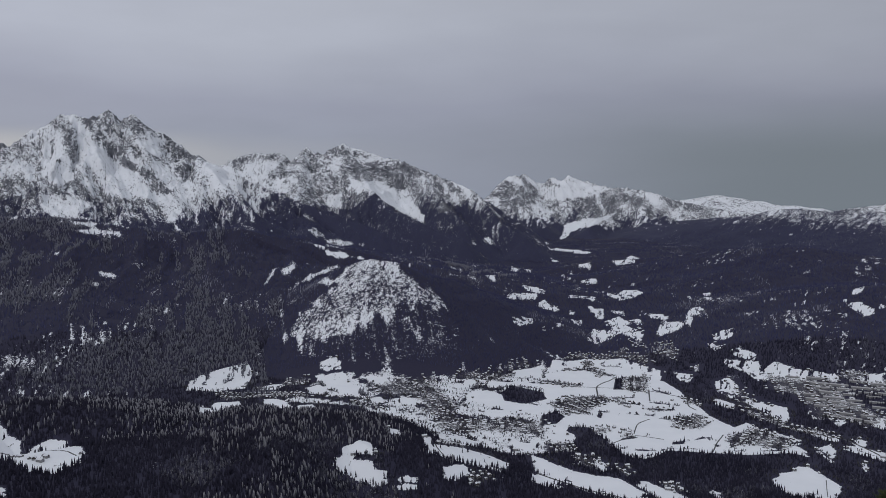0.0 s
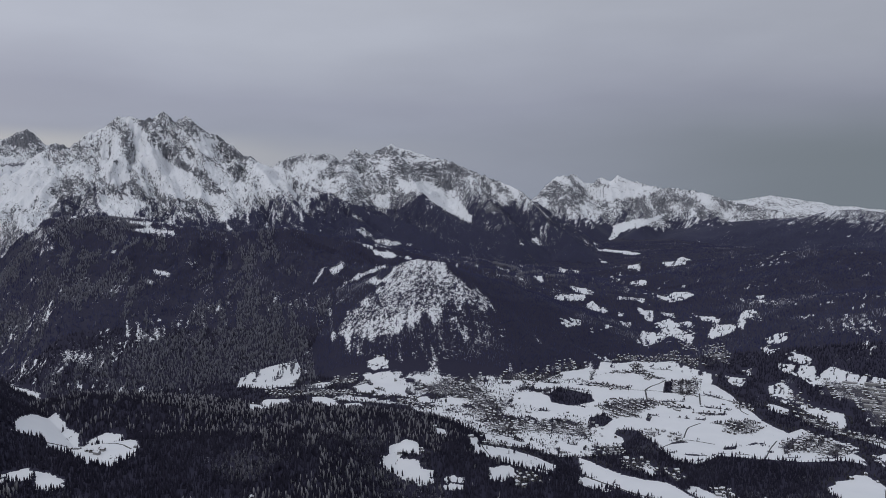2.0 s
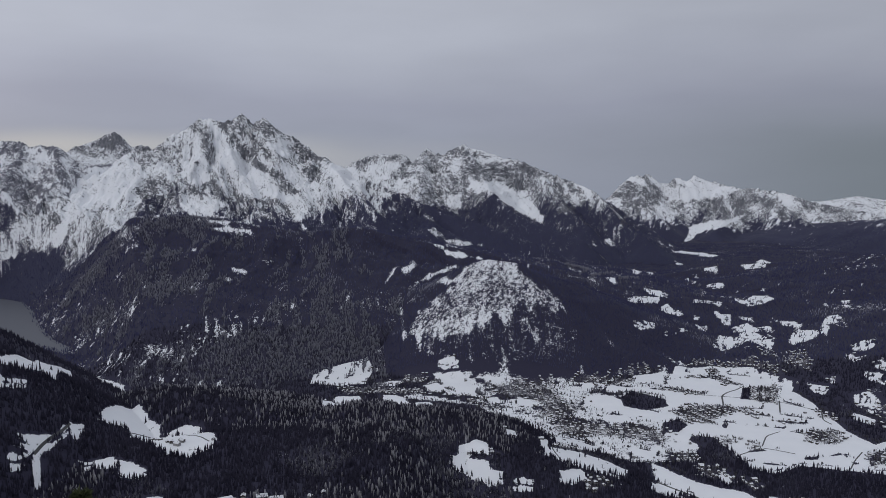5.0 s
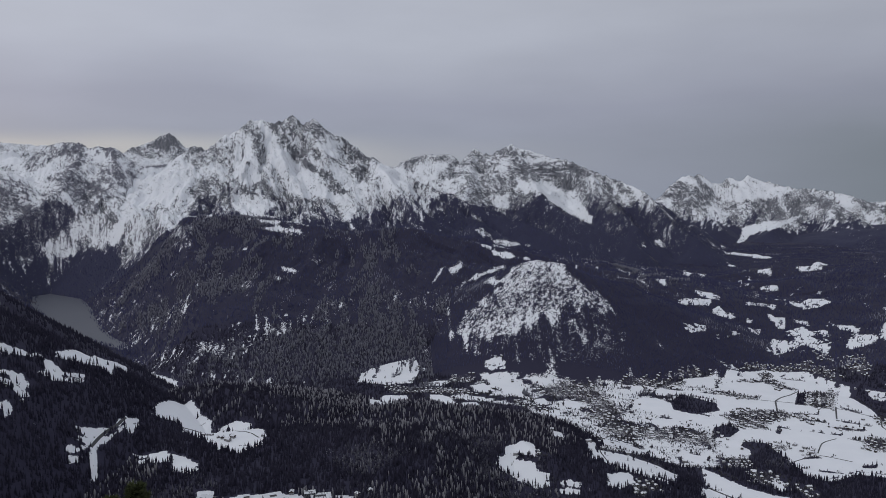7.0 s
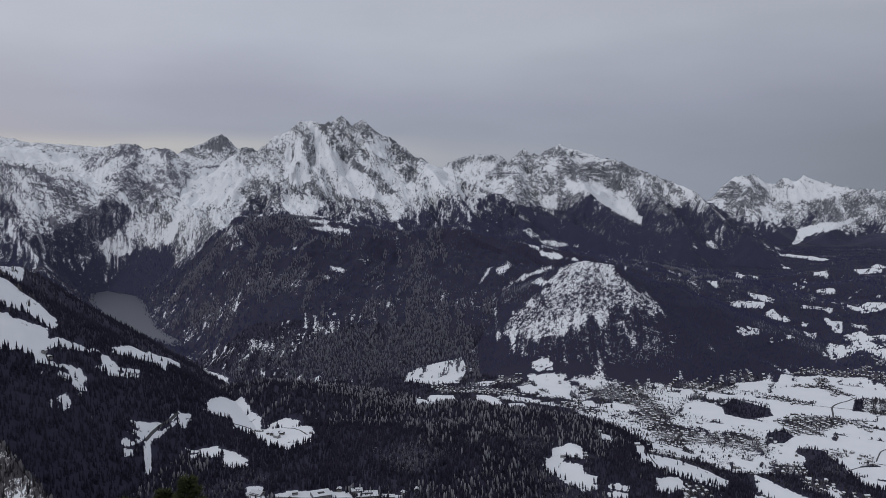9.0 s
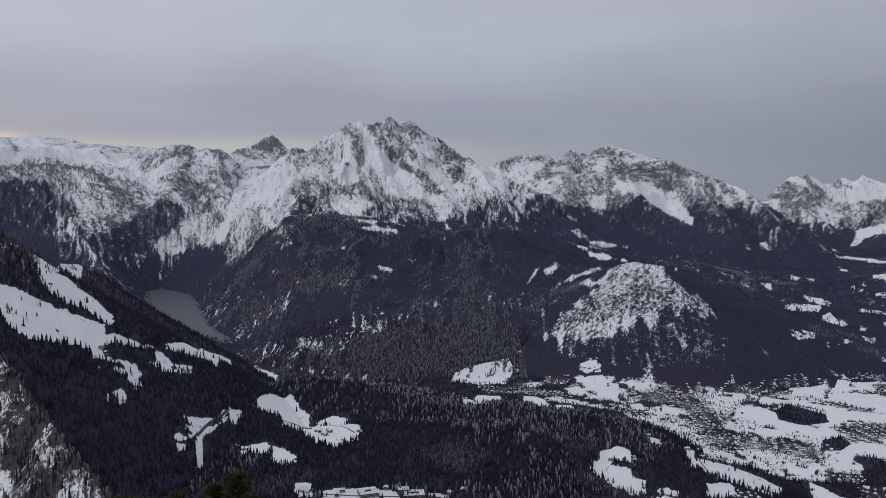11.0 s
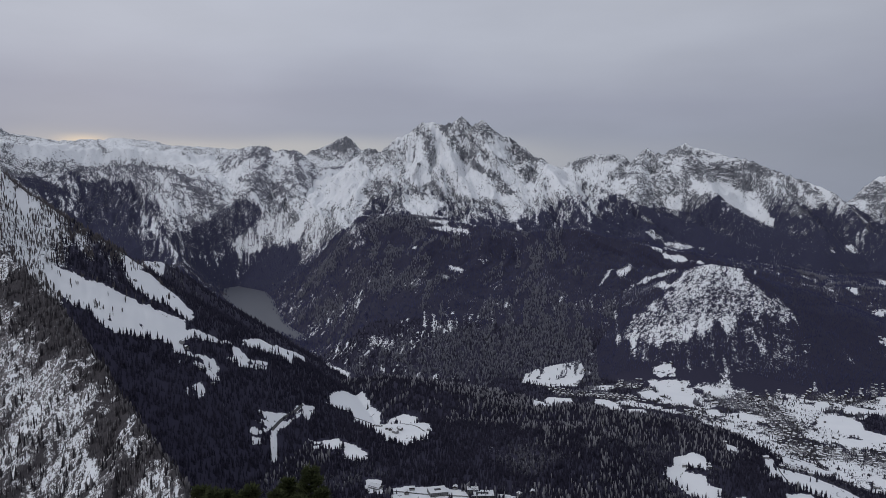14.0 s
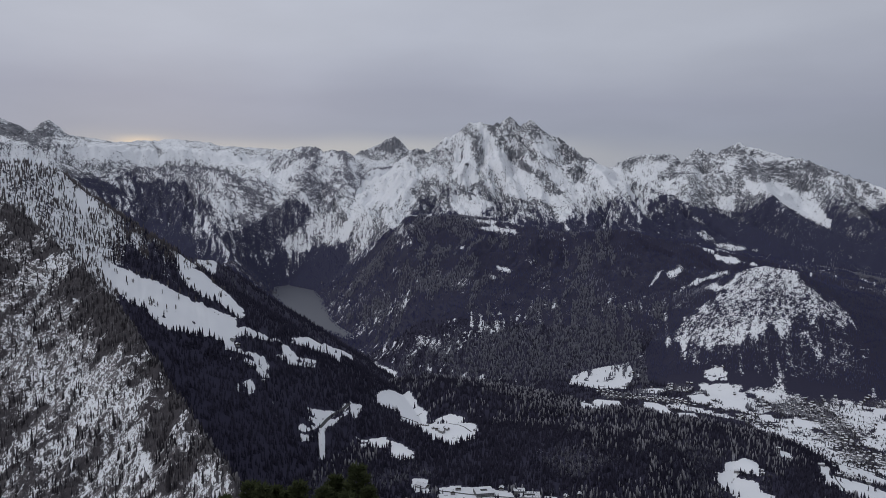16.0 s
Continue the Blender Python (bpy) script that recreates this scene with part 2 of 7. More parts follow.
RIMED = plain("rimed_twigs", (0.108, 0.1095, 0.137), (0.312, 0.315, 0.360), 0.22, 0.95, 0.05)
FROSTY = plain("frosted_twigs", (0.13, 0.128, 0.145), (0.47, 0.465, 0.50), 0.6, 0.95, 0.05)
GARDEN = plain("garden_twigs", (0.032, 0.031, 0.038), (0.105, 0.102, 0.112), 0.6, 0.95, 0.05)
LARCH = plain("larch_twigs", (0.060, 0.053, 0.055), (0.17, 0.155, 0.16), 0.7, 0.95, 0.05)
SCRUB = plain("scrub_twigs", (0.070, 0.064, 0.070), (0.24, 0.23, 0.24), 0.8, 0.95, 0.05)
TREELINE = plain("grey_brown_twigs", (0.085, 0.082, 0.100), (0.21, 0.205, 0.225), 0.5, 0.95, 0.05)


def water_material():
    m = material("lake_water")
    g = Graph(m)
    n = g.noise(g.coords((1, 1, 1)), 0.12, 4, 0.6)
    b = g.surface((0.095, 0.101, 0.124), 0.42, n, 0.5, 0.02, 0.5)
    b.inputs["IOR"].default_value = 1.33
    return m


WATER = water_material()

# ---- the land ----
def lattice(ix, iy, seed):
    h = (ix.astype(np.int64) * 374761393 + iy.astype(np.int64) * 668265263 + seed * 974634777) & 0xFFFFFFFF
    h = ((h ^ (h >> 13)) * 1274126177) & 0xFFFFFFFF
    return (h ^ (h >> 16)) & 0xFFFFFFFF


def waves(x, y, seed=0):
    """Gradient noise in the plane, about -1 to 1."""
    ix, iy = np.floor(x), np.floor(y)
    fx, fy = x - ix, y - iy
    ux, uy = fx * fx * fx * (fx * (fx * 6 - 15) + 10), fy * fy * fy * (fy * (fy * 6 - 15) + 10)

    def corner(dx, dy):
        a = lattice(ix + dx, iy + dy, seed) * (2 * math.pi / 4294967296.0)
        return np.cos(a) * (fx - dx) + np.sin(a) * (fy - dy)

    low = corner(0, 0) * (1 - ux) + corner(1, 0) * ux
    top = corner(0, 1) * (1 - ux) + corner(1, 1) * ux
    return (low * (1 - uy) + top * uy) * 1.5


def fractal(x, y, size, octaves, seed=0, gain=0.5, ridged=False):
    total, amp, norm = 0.0, 1.0, 0.0
    for k in range(octaves):
        n = waves(x / size + 17.3 * k, y / size - 9.1 * k, seed + k)
        total = total + amp * ((1 - 2 * np.abs(n)) if ridged else n)
        norm += amp
        amp, size = amp * gain, size * 0.5
    return total / norm


def soft_step(v, a, b):
    t = np.clip((v - a) / (b - a), 0, 1)
    return t * t * (3 - 2 * t)


# Ridges: kind of land, slope at the crest, how far that steepness reaches (km), slope of the foot, share of it behind,
# and the crest itself, fitted to the skyline in view: bearing in degrees from the first view, assumed distance in km,
# altitude in metres.
RIDGES = []
RIDGES.append(('watz', 0.85, 1.5, 0.26, 1, [(-29.33, 11.2, 2026), (-29.2, 11.5, 2360), (-28.2, 11.5, 2290), (-27.6, 11.4, 2380), (-27.15, 11.3, 2495), (-26.6, 11.3, 2520), (-26.15, 11.2, 2560), (-25.55, 11.1, 2660), (-25.1, 11.1, 2690), (-24.55, 11.1, 2722), (-24.2, 11.05, 2690), (-23.74, 11.0, 2636), (-23.5, 11.0, 2670), (-23.1, 11.0, 2610), (-22.85, 11.0, 2640), (-22.6, 11, 2770), (-22.35, 11, 2705), (-22.13, 11, 2712), (-21.73, 11, 2655), (-21.2, 10.9, 2716), (-20.9, 10.9, 2660), (-20.08, 10.9, 2560), (-18.69, 10.8, 2384), (-17.69, 10.7, 2262), (-16.68, 10.6, 2135), (-15.67, 10.4, 2042), (-13.58, 10.2, 1880), (-11.47, 9.8, 1679), (-9.41, 9.4, 1560), (-6.84, 9.0, 1433), (-3.66, 8.6, 1274), (-0.27, 8.2, 1122)]))
RIDGES.append(('watz', 0.5, 1.2, 0.25, 1.3, [(-29.33, 11.2, 2026), (-29.86, 10.4, 1756), (-30.75, 9.6, 1491), (-32.38, 9.0, 1225), (-34.34, 8.6, 980), (-35.43, 8.4, 852)]))
RIDGES.append(('watz', 0.7, 0.6, 0.35, 1, [(-24.69, 11.1, 2708), (-25.24, 10.3, 2228), (-26.69, 9.6, 1796), (-27.91, 9.0, 1531)]))
RIDGES.append(('watz', 0.7, 0.5, 0.4, 1, [(-22.56, 11, 2744), (-21.26, 10.3, 2298), (-19.24, 9.6, 1851), (-18.63, 9.2, 1658)]))
RIDGES.append(('watz', 0.6, 0.6, 0.35, 1, [(-17.1, 10.6, 2205), (-16.22, 9.7, 1999), (-14.72, 9.0, 1708), (-13.54, 8.6, 1554)]))
RIDGES.append(('watz', 0.6, 0.6, 0.35, 1, [(-28.31, 9.8, 1726), (-29.13, 9.0, 1480), (-31.16, 8.6, 1374)]))
RIDGES.append(('flank', 0.34, 1.5, 0.32, 0.5, [(-36.92, 8.2, 821), (-35.22, 8.3, 1005), (-33.19, 8.3, 1262), (-31.16, 8.1, 1470), (-28.32, 7.9, 1546), (-24.25, 7.6, 1509), (-20.61, 7.4, 1431), (-18.2, 7.3, 1377), (-14.68, 7.4, 1438), (-10.84, 7.3, 1321), (-6.06, 7.2, 1213), (-1.89, 7.0, 1113)]))
RIDGES.append(('grun', 0.62, 0.9, 0.45, 0.6, [(-12.63, 6.4, 860), (-10.5, 6.3, 960), (-8.6, 6.2, 1075), (-7.6, 6.12, 1150), (-6.45, 6.05, 1222), (-5.23, 6.0, 1260), (-3.4, 6.0, 1241), (-1.98, 6.0, 1142), (-0.34, 5.9, 1005), (2.75, 5.8, 844), (5.63, 5.6, 720), (7.47, 5.4, 662)]))
RIDGES.append(('plat', 0.14, 2, 0.1, 0.5, [(-60.89, 15, 3004), (-58.05, 15, 2755), (-56.23, 15, 2735), (-54.99, 15.2, 2674), (-54.29, 15.4, 2681), (-53.52, 15.5, 2692), (-53.0, 15.5, 2676), (-51.74, 15.7, 2676), (-49.37, 16, 2563), (-47.44, 16, 2542), (-46.17, 16, 2675), (-44.53, 16, 2640), (-42.5, 16, 2519), (-39.45, 15.5, 2475), (-36.32, 15, 2420)]))
RIDGES.append(('lpeak', 0.5, 1.4, 0.35, 0.8, [(-58.02, 14.4, 2873), (-56.82, 14.4, 2869), (-56.21, 14.4, 2849), (-55.53, 14.4, 2802), (-54.92, 14.5, 2716), (-54.29, 14.7, 2688), (-53.49, 14.8, 2876), (-53.02, 14.8, 2722), (-51.91, 14.8, 2636)]))
RIDGES.append(('rim', 0.9, 0.9, 0.45, 0.15, [(-61.04, 11, 2051), (-56.31, 11.3, 2125), (-54.44, 11.5, 2042), (-52.79, 11.6, 1988), (-50.48, 11.8, 1926), (-48.89, 12.0, 2085), (-47.3, 12, 2073), (-45.12, 11.9, 2106), (-43.39, 11.7, 2057), (-41.78, 11.4, 1928), (-40.08, 11.2, 1673)]))
RIDGES.append(('hach', 0.95, 0.8, 0.38, 1, [(-40.06, 12.6, 1870), (-39.46, 12.5, 2145), (-38.48, 12.4, 2349), (-37.3, 12.3, 2398), (-36.32, 12.2, 2386), (-35.81, 12.1, 2307), (-34.94, 12, 2355), (-34.26, 11.9, 2310), (-33.75, 11.8, 2150), (-32.35, 11.8, 2068), (-30.74, 12, 2124), (-29.32, 11.8, 2161)]))
RIDGES.append(('hach', 0.7, 0.5, 0.4, 1, [(-36.33, 12, 2245), (-37.58, 10.8, 1753), (-39.9, 10.2, 1497), (-42.73, 9.8, 1292), (-45.26, 9.5, 1109)]))
RIDGES.append(('hach', 0.7, 0.5, 0.4, 1, [(-34.26, 11.9, 2310), (-34.36, 11, 1867), (-36.38, 10, 1374), (-37.99, 9.6, 1126)]))
RIDGES.append(('hund', 0.8, 1, 0.3, 1, [(-34.75, 15, 2193), (-33.3, 15, 2420), (-32.6, 15, 2470), (-32.2, 15, 2535), (-31.54, 15, 2620), (-31.13, 15, 2690), (-30.8, 15, 2722), (-30.45, 15, 2640), (-30.1, 15, 2500), (-29.12, 15, 2470), (-27.1, 15, 2303)]))
RIDGES.append(('hoch', 0.85, 1.2, 0.55, 0.9, [(-17.44, 15, 1755), (-15.16, 15, 2204), (-14.32, 15, 2308), (-13.63, 15, 2371), (-11.71, 14.8, 2400), (-11.25, 14.8, 2345), (-10.63, 14.6, 2203), (-9.65, 14.4, 2465), (-9.2, 14.3, 2400), (-8.5, 14.2, 2350), (-7.65, 14.1, 2485), (-7.14, 14, 2520), (-5.79, 13.9, 2395), (-3.78, 13.8, 2259), (-2.78, 13.7, 2218), (-1.77, 13.5, 2080), (0.26, 13.2, 1899), (1.88, 12.8, 1754), (3.11, 12.2, 1517), (4.13, 11.6, 1270), (5.96, 11, 1083)]))
RIDGES.append(('hoch', 0.75, 0.6, 0.5, 1, [(-7.14, 14, 2514), (-5.8, 13, 1996), (-5.0, 12.2, 1669), (-3.39, 11.6, 1399), (-1.36, 11.2, 1223), (1.49, 10.6, 1068)]))
RIDGES.append(('hoch', 0.75, 0.6, 0.5, 1, [(-9.83, 14.4, 2428), (-10.17, 13, 1857), (-10.58, 12, 1563)]))
RIDGES.append(('hoch', 0.75, 0.5, 0.5, 1, [(-1.77, 13.5, 2080), (-0.35, 12.3, 1599), (1.9, 11.2, 1224)]))
RIDGES.append(('reit', 0.8, 1.2, 0.25, 1.1, [(1.48, 16.5, 1404), (2.9, 17, 1565), (3.5, 17, 1672), (3.8, 17, 1700), (4.15, 17, 1838), (4.7, 17, 1960), (5.1, 17, 1990), (5.85, 17, 2010), (6.2, 17, 1960), (6.6, 17, 1870), (7.2, 17, 1855), (7.5, 17, 1890), (7.65, 17, 1945), (7.95, 17, 1945), (8.15, 17, 1860), (8.55, 17, 1880), (8.9, 17, 1980), (9.2, 17, 1950), (9.7, 17, 1880), (10.29, 17, 1876), (11.85, 16.8, 1760), (13.02, 16.6, 1750), (15.13, 16.4, 1630), (15.89, 16.2, 1534), (18.68, 16, 1383), (21.21, 15.8, 1251), (22.97, 15.5, 1229)]))
RIDGES.append(('reit', 0.7, 0.6, 0.4, 1, [(5.71, 17, 2028), (5.32, 15.8, 1537), (7.15, 14.6, 1099)]))
RIDGES.append(('reit', 0.7, 0.6, 0.4, 1, [(10.29, 17, 1816), (11.88, 15.8, 1436), (10.54, 14.6, 1056)]))
RIDGES.append(('reit', 0.7, 0.6, 0.4, 1, [(13.02, 16.6, 1750), (15.35, 15.2, 1303), (17.63, 14, 972)]))
RIDGES.append(('dome', 0.3, 1, 0.2, 0.5, [(14.58, 18.4, 1226), (16.83, 18.4, 1446), (17.93, 18.4, 1523), (18.95, 18.4, 1575), (20.47, 18.4, 1505), (21.72, 18.4, 1376), (23.3, 18.4, 1226)]))
RIDGES.append(('latt', 0.6, 0.8, 0.2, 0.4, [(20.17, 14, 1126), (22.43, 14, 1405), (24.31, 14, 1430), (25.82, 13.9, 1394), (27.6, 13.8, 1474), (29.1, 13.6, 1527), (31.29, 13.4, 1532), (34.18, 13.2, 1470)]))
RIDGES.append(('rhill', 0.25, 1.0, 0.16, 0.8, [(8.2, 9.0, 873), (11.17, 9.2, 945), (15.8, 9, 1008), (20.22, 8.8, 1154), (23.03, 8.6, 1200), (24.74, 8.5, 1221), (27.07, 8.2, 1198), (29.24, 8, 1186), (33.21, 7.8, 1160)]))
RIDGES.append(('rhill', 0.3, 0.8, 0.2, 0.5, [(21.45, 6.6, 753), (23.86, 6.6, 903), (26.52, 6.6, 1009), (29.32, 6.6, 1093), (33.26, 6.6, 1145)]))
RIDGES.append(('rhill', 0.2, 0.5, 0.15, 1, [(12.36, 8.2, 942), (13.94, 7.6, 854), (14.74, 7.0, 763)]))
RIDGES.append(('jenner', 0.78, 1.0, 0.66, 1.5, [(-61.0, 3.2, 1950), (-56.31, 3.25, 1914), (-54.91, 3.3, 1906), (-52.98, 3.35, 1878), (-51.2, 3.5, 1786), (-49.52, 3.65, 1688), (-47.8, 3.8, 1579), (-45.95, 4.0, 1478), (-43.42, 4.25, 1442), (-42.11, 4.4, 1356), (-41.17, 4.6, 1229), (-39.64, 4.9, 1026), (-37.29, 5.2, 814), (-34.48, 5.2, 693), (-30.8, 4.9, 660), (-28.32, 4.5, 708)]))
RIDGES.append(('near', 0.7, 0.6, 0.62, 2.8, [(-62.07, 2.35, 1947), (-59.32, 2.05, 1881), (-56.39, 1.8, 1818), (-54.56, 1.7, 1769), (-53.31, 1.6, 1731), (-51.7, 1.5, 1687), (-50.04, 1.4, 1644), (-48.69, 1.3, 1608), (-47.31, 1.2, 1578), (-45.18, 1.05, 1533), (-43.34, 0.92, 1525), (-41.85, 0.82, 1506)]))
RIDGES.append(('ground', 0.22, 0.5, 0.35, 1, [(-28.32, 3.5, 958), (-24.18, 3.3, 966), (-20.47, 3.15, 946), (-17.21, 3.1, 922), (-14.82, 3.2, 924), (-12.46, 3.3, 865), (-10.15, 3.3, 864), (-7.12, 3.2, 821), (-5.25, 3.0, 813)]))

KINDS = sorted({r[0] for r in RIDGES} | {"ground"})
# the lake's outline: bearing, km
LAKE = [(-39.4, 9.6), (-38.4, 9.75), (-36.6, 9.2), (-36.0, 8.5), (-35.8, 7.8), (-35.0, 6.9), (-33.9, 6.45), (-34.2, 6.25), (-35.6, 6.55), (-37.8, 7.15), (-39.0, 8.1),
        (-39.5, 9.0)]
LAKE_END = [(-40.0, 8.2), (-38.0, 7.2), (-35.6, 6.7), (-34.0, 6.45), (-33.0, 6.0), (-32.5, 5.3), (-36.0, 5.1), (-39.5, 5.5), (-41.0, 7.0)]



def polar(bearing, km):
    return km * np.sin(np.radians(bearing)), km * np.cos(np.radians(bearing))


def inside(x, y, outline):
    """Signed distance in km to a closed outline, negative inside."""
    best = np.full(np.shape(x), 1e9)
    odd = np.zeros(np.shape(x), bool)
    for (ax, ay), (bx, by) in zip(outline, outline[1:] + outline[:1]):
        ex, ey = bx - ax, by - ay
        t = np.clip(((x - ax) * ex + (y - ay) * ey) / (ex * ex + ey * ey), 0, 1)
        best = np.minimum(best, np.hypot(x - ax - t * ex, y - ay - t * ey))
        cross = (ay > y) != (by > y)
        odd ^= cross & (x < ex * (y - ay) / (ey if abs(ey) > 1e-9 else 1e-9) + ax)
    return np.where(odd, -best, best)


def land(x, y):
    """Altitude in metres and kind of land, at places in km from the viewpoint."""
    r, b = np.hypot(x, y), np.degrees(np.arctan2(x, y))
    roll = fractal(x, y, 1.6, 4, 11)
    floor = 604 + 14 * roll + 38 * soft_step(b, -12, 4) * np.clip(r - 6.0, 0, 6) + 10 * fractal(x, y, 0.3, 2, 5)
    floor = np.where(np.abs(b) > 70, 900.0, floor)
    bench = (1000 + 28 * roll - 605) * soft_step(-b, 2, 14) * (1 - soft_step(r, 2.7, 3.9)) + 592
    side = 60 * soft_step(b, 0, 22) * (1 - soft_step(r, 2.6, 3.5))
    hill = 1832.5 - 480 * r - 60 * np.clip(r - 0.3, 0, 0.5) + 14 * fractal(x, y, 0.35, 3, 3) * np.clip(r * 3 - 0.2, 0, 1)
    alt = np.maximum(np.maximum(floor + side, bench), hill)
    kind = np.full(x.shape, KINDS.index("ground"))
    crest = np.full(x.shape, 9.0)
    wx = x + 0.10 * fractal(x, y, 1.1, 3, 21) * np.clip((r - 3) / 4, 0, 1)
    wy = y + 0.10 * fractal(x, y, 1.1, 3, 27) * np.clip((r - 3) / 4, 0, 1)
    flow = x + 0.0
    for order, (name, s1, d1, s2, behind, nodes) in enumerate(RIDGES):
        pts = [(*polar(bb, km), h) for bb, km, h in nodes]
        km = [n[1] for n in nodes]
        near = (r > min(km) - 7) & (b > min(n[0] for n in nodes) - 25) & (b < max(n[0] for n in nodes) + 25)
        if not near.any():
            continue
        px, py, qx, qy = wx[near], wy[near], x[near], y[near]
        best, run, dist = np.full(px.shape, -1e9), np.zeros(px.shape), np.zeros(px.shape)
        start = 23.0 * order
        for (ax, ay, ah), (bx, by, bh) in zip(pts, pts[1:]):
            ex, ey = bx - ax, by - ay
            t = np.clip(((qx - ax) * ex + (qy - ay) * ey) / (ex * ex + ey * ey), 0, 1)
            d0 = np.hypot(qx - ax - t * ex, qy - ay - t * ey)
            f = np.clip(d0 / 0.35, 0, 1)
            d = d0 * (1 - f) + f * np.hypot(px - ax - t * ex, py - ay - t * ey)
            lean = (ex * (qy - ay) - ey * (qx - ax)) / (math.hypot(ex, ey) * np.maximum(np.hypot(qx - ax - t * ex, qy - ay - t * ey), 0.02))
            k = 1 + (behind - 1) * soft_step(lean, -0.6, 0.6)
            drop = 1000 * k * (s2 * d + (s1 - s2) * d1 * (1 - np.exp(-d / d1))) + 900 * np.clip(d - (2.5 if s2 < 0.12 else 6.5), 0, 9)
            v = ah + t * (bh - ah) - drop
            up = v > best
            best, dist = np.where(up, v, best), np.where(up, d0, dist)
            length = math.hypot(ex, ey)
            run = np.where(up, start + t * length, run)
            start += length
        cur = alt[near]
        over = best > cur
        alt[near] = np.where(over, best, cur)
        crest[near] = np.where(over, dist, crest[near])
        flow[near] = np.where(over, run, flow[near])
        kd = kind[near]
        kd[over] = KINDS.index(name)
        kind[near] = kd
    # gullies and spurs, quiet on the crests; streaks follow the camera's sight lines, with a slant here and there
    reach = np.full(x.shape, 11.0)
    for n, v in (("near", 1.5), ("jenner", 3.6), ("ground", 4.0), ("grun", 5.8), ("flank", 6.5), ("rhill", 7.0), ("reit", 16.0), ("plat", 15.0)):
        reach = np.where(kind == KINDS.index(n), v, reach)
    flow = np.radians(b) * reach + 0.55 * fractal(x, y, 2.6, 2, 29) + 0.05 * fractal(x, y, 0.4, 2, 31)
    flow = np.where((kind == KINDS.index("ground")) & (r < 3.5), x, flow)
    high = soft_step(alt, 800, 1900)
    calm = 0.10 + 0.90 * soft_step(crest, 0.0, 0.5)
    far = np.clip(r / 6, 0, 1)
    tame = np.where(np.isin(kind, [KINDS.index(n) for n in ("plat", "dome", "latt", "jenner")]), 0.35, 1.0)
    alt = alt + 95 * high * calm * far * tame * (fractal(wx, wy, 1.3, 6, 41, 0.55, True) - 0.78)
    alt = alt + 210 * high * calm * far * tame * (fractal(flow, 0.22 * r, 0.42, 5, 47, 0.58, True) - 0.78)
    alt = alt + 60 * high * far * tame * (0.20 + 0.80 * calm) * (fractal(x, y, 0.30, 5, 61, 0.62, True) - 0.62)
    jag = np.where(np.isin(kind, [KINDS.index(n) for n in ("watz", "hoch", "hach", "hund", "reit", "lpeak", "plat")]), 1.0, 0.35)
    alt = alt + 60 * jag * high * np.exp(-crest / 0.13) * (fractal(flow, 0.0 * flow + 3.3, 0.16, 4, 67, 0.6, True) - 0.55)
    alt = alt + 55 * soft_step(alt, 640, 900) * far * calm * fractal(x, y, 0.9, 5, 51)
    shore = inside(x, y, [polar(*q) for q in LAKE])
    dry = np.clip(shore, 0, 9)
    alt = np.minimum(alt, 588 + 60 * np.clip(shore + 0.2, 0, 0.2) + 520 * dry + 700 * dry * dry)
    low = np.clip(inside(x, y, [polar(*q) for q in LAKE_END]), 0, 9)
    alt = np.where(np.isin(kind, [KINDS.index("flank"), KINDS.index("watz"), KINDS.index("ground")]), np.minimum(alt, 606 + 12 * roll + 420 * low + 900 * low * low), alt)
    return alt, kind, crest, flow

# ---- what covers the land ----
# outlines of open fields, of the settled vale, of villages and the courses of lanes: bearing, km;
# then small clearings: bearing, km, half across (km), half along (km), skew (km)
CLEARINGS, VALE, VILLAGES, GROVES, HEDGES, LANES = [], [], [], [], [], []
CLEARINGS.append([(-32.44, 3.039), (-31.21, 3.334), (-29.78, 3.417), (-29.18, 3.256), (-28.46, 3.189), (-28.56, 3.133), (-31.02, 3.081)])
CLEARINGS.append([(-28.15, 3.111), (-26.91, 3.132), (-25.87, 3.097), (-24.73, 2.714), (-25.87, 2.723)])
CLEARINGS.append([(-30.62, 3.032), (-28.98, 3.112), (-27.74, 3.078), (-25.87, 2.717), (-24.62, 2.681), (-26.7, 2.618), (-28.16, 2.665), (-29.6, 2.893)])
CLEARINGS.append([(-37.35, 2.643), (-36.47, 2.664), (-35.17, 2.717), (-35.88, 2.644), (-36.48, 2.628)])
CLEARINGS.append([(-34.07, 2.823), (-33.46, 2.89), (-33.16, 2.881), (-33.87, 2.794)])
CLEARINGS.append([(-36.29, 2.593), (-35.89, 2.602), (-35.92, 2.494), (-36.42, 2.472)])
CLEARINGS.append([(-37.87, 2.532), (-36.68, 2.571), (-36.89, 2.547), (-37.68, 2.513)])
CLEARINGS.append([(-31.46, 2.628), (-30.43, 2.594), (-29.51, 2.489), (-30.03, 2.463), (-31.26, 2.516)])
CLEARINGS.append([(-33.69, 2.635), (-31.45, 2.665), (-31.46, 2.598), (-33.29, 2.615)])
CLEARINGS.append([(-29.63, 2.263), (-28.28, 2.249), (-28.28, 2.188), (-29.42, 2.195)])
CLEARINGS.append([(-26.51, 2.185), (-22.32, 2.148), (-21.9, 2.12), (-18.35, 2.125), (-18.35, 2.107), (-26.93, 2.095), (-27.97, 2.175)])
CLEARINGS.append([(-32.31, 5.155), (-30.59, 5.015), (-30.8, 4.865), (-32.21, 4.519)])
CLEARINGS.append([(-36.18, 2.639), (-35.17, 2.721), (-34.06, 2.847), (-33.94, 2.842), (-34.98, 2.713), (-35.98, 2.633)])
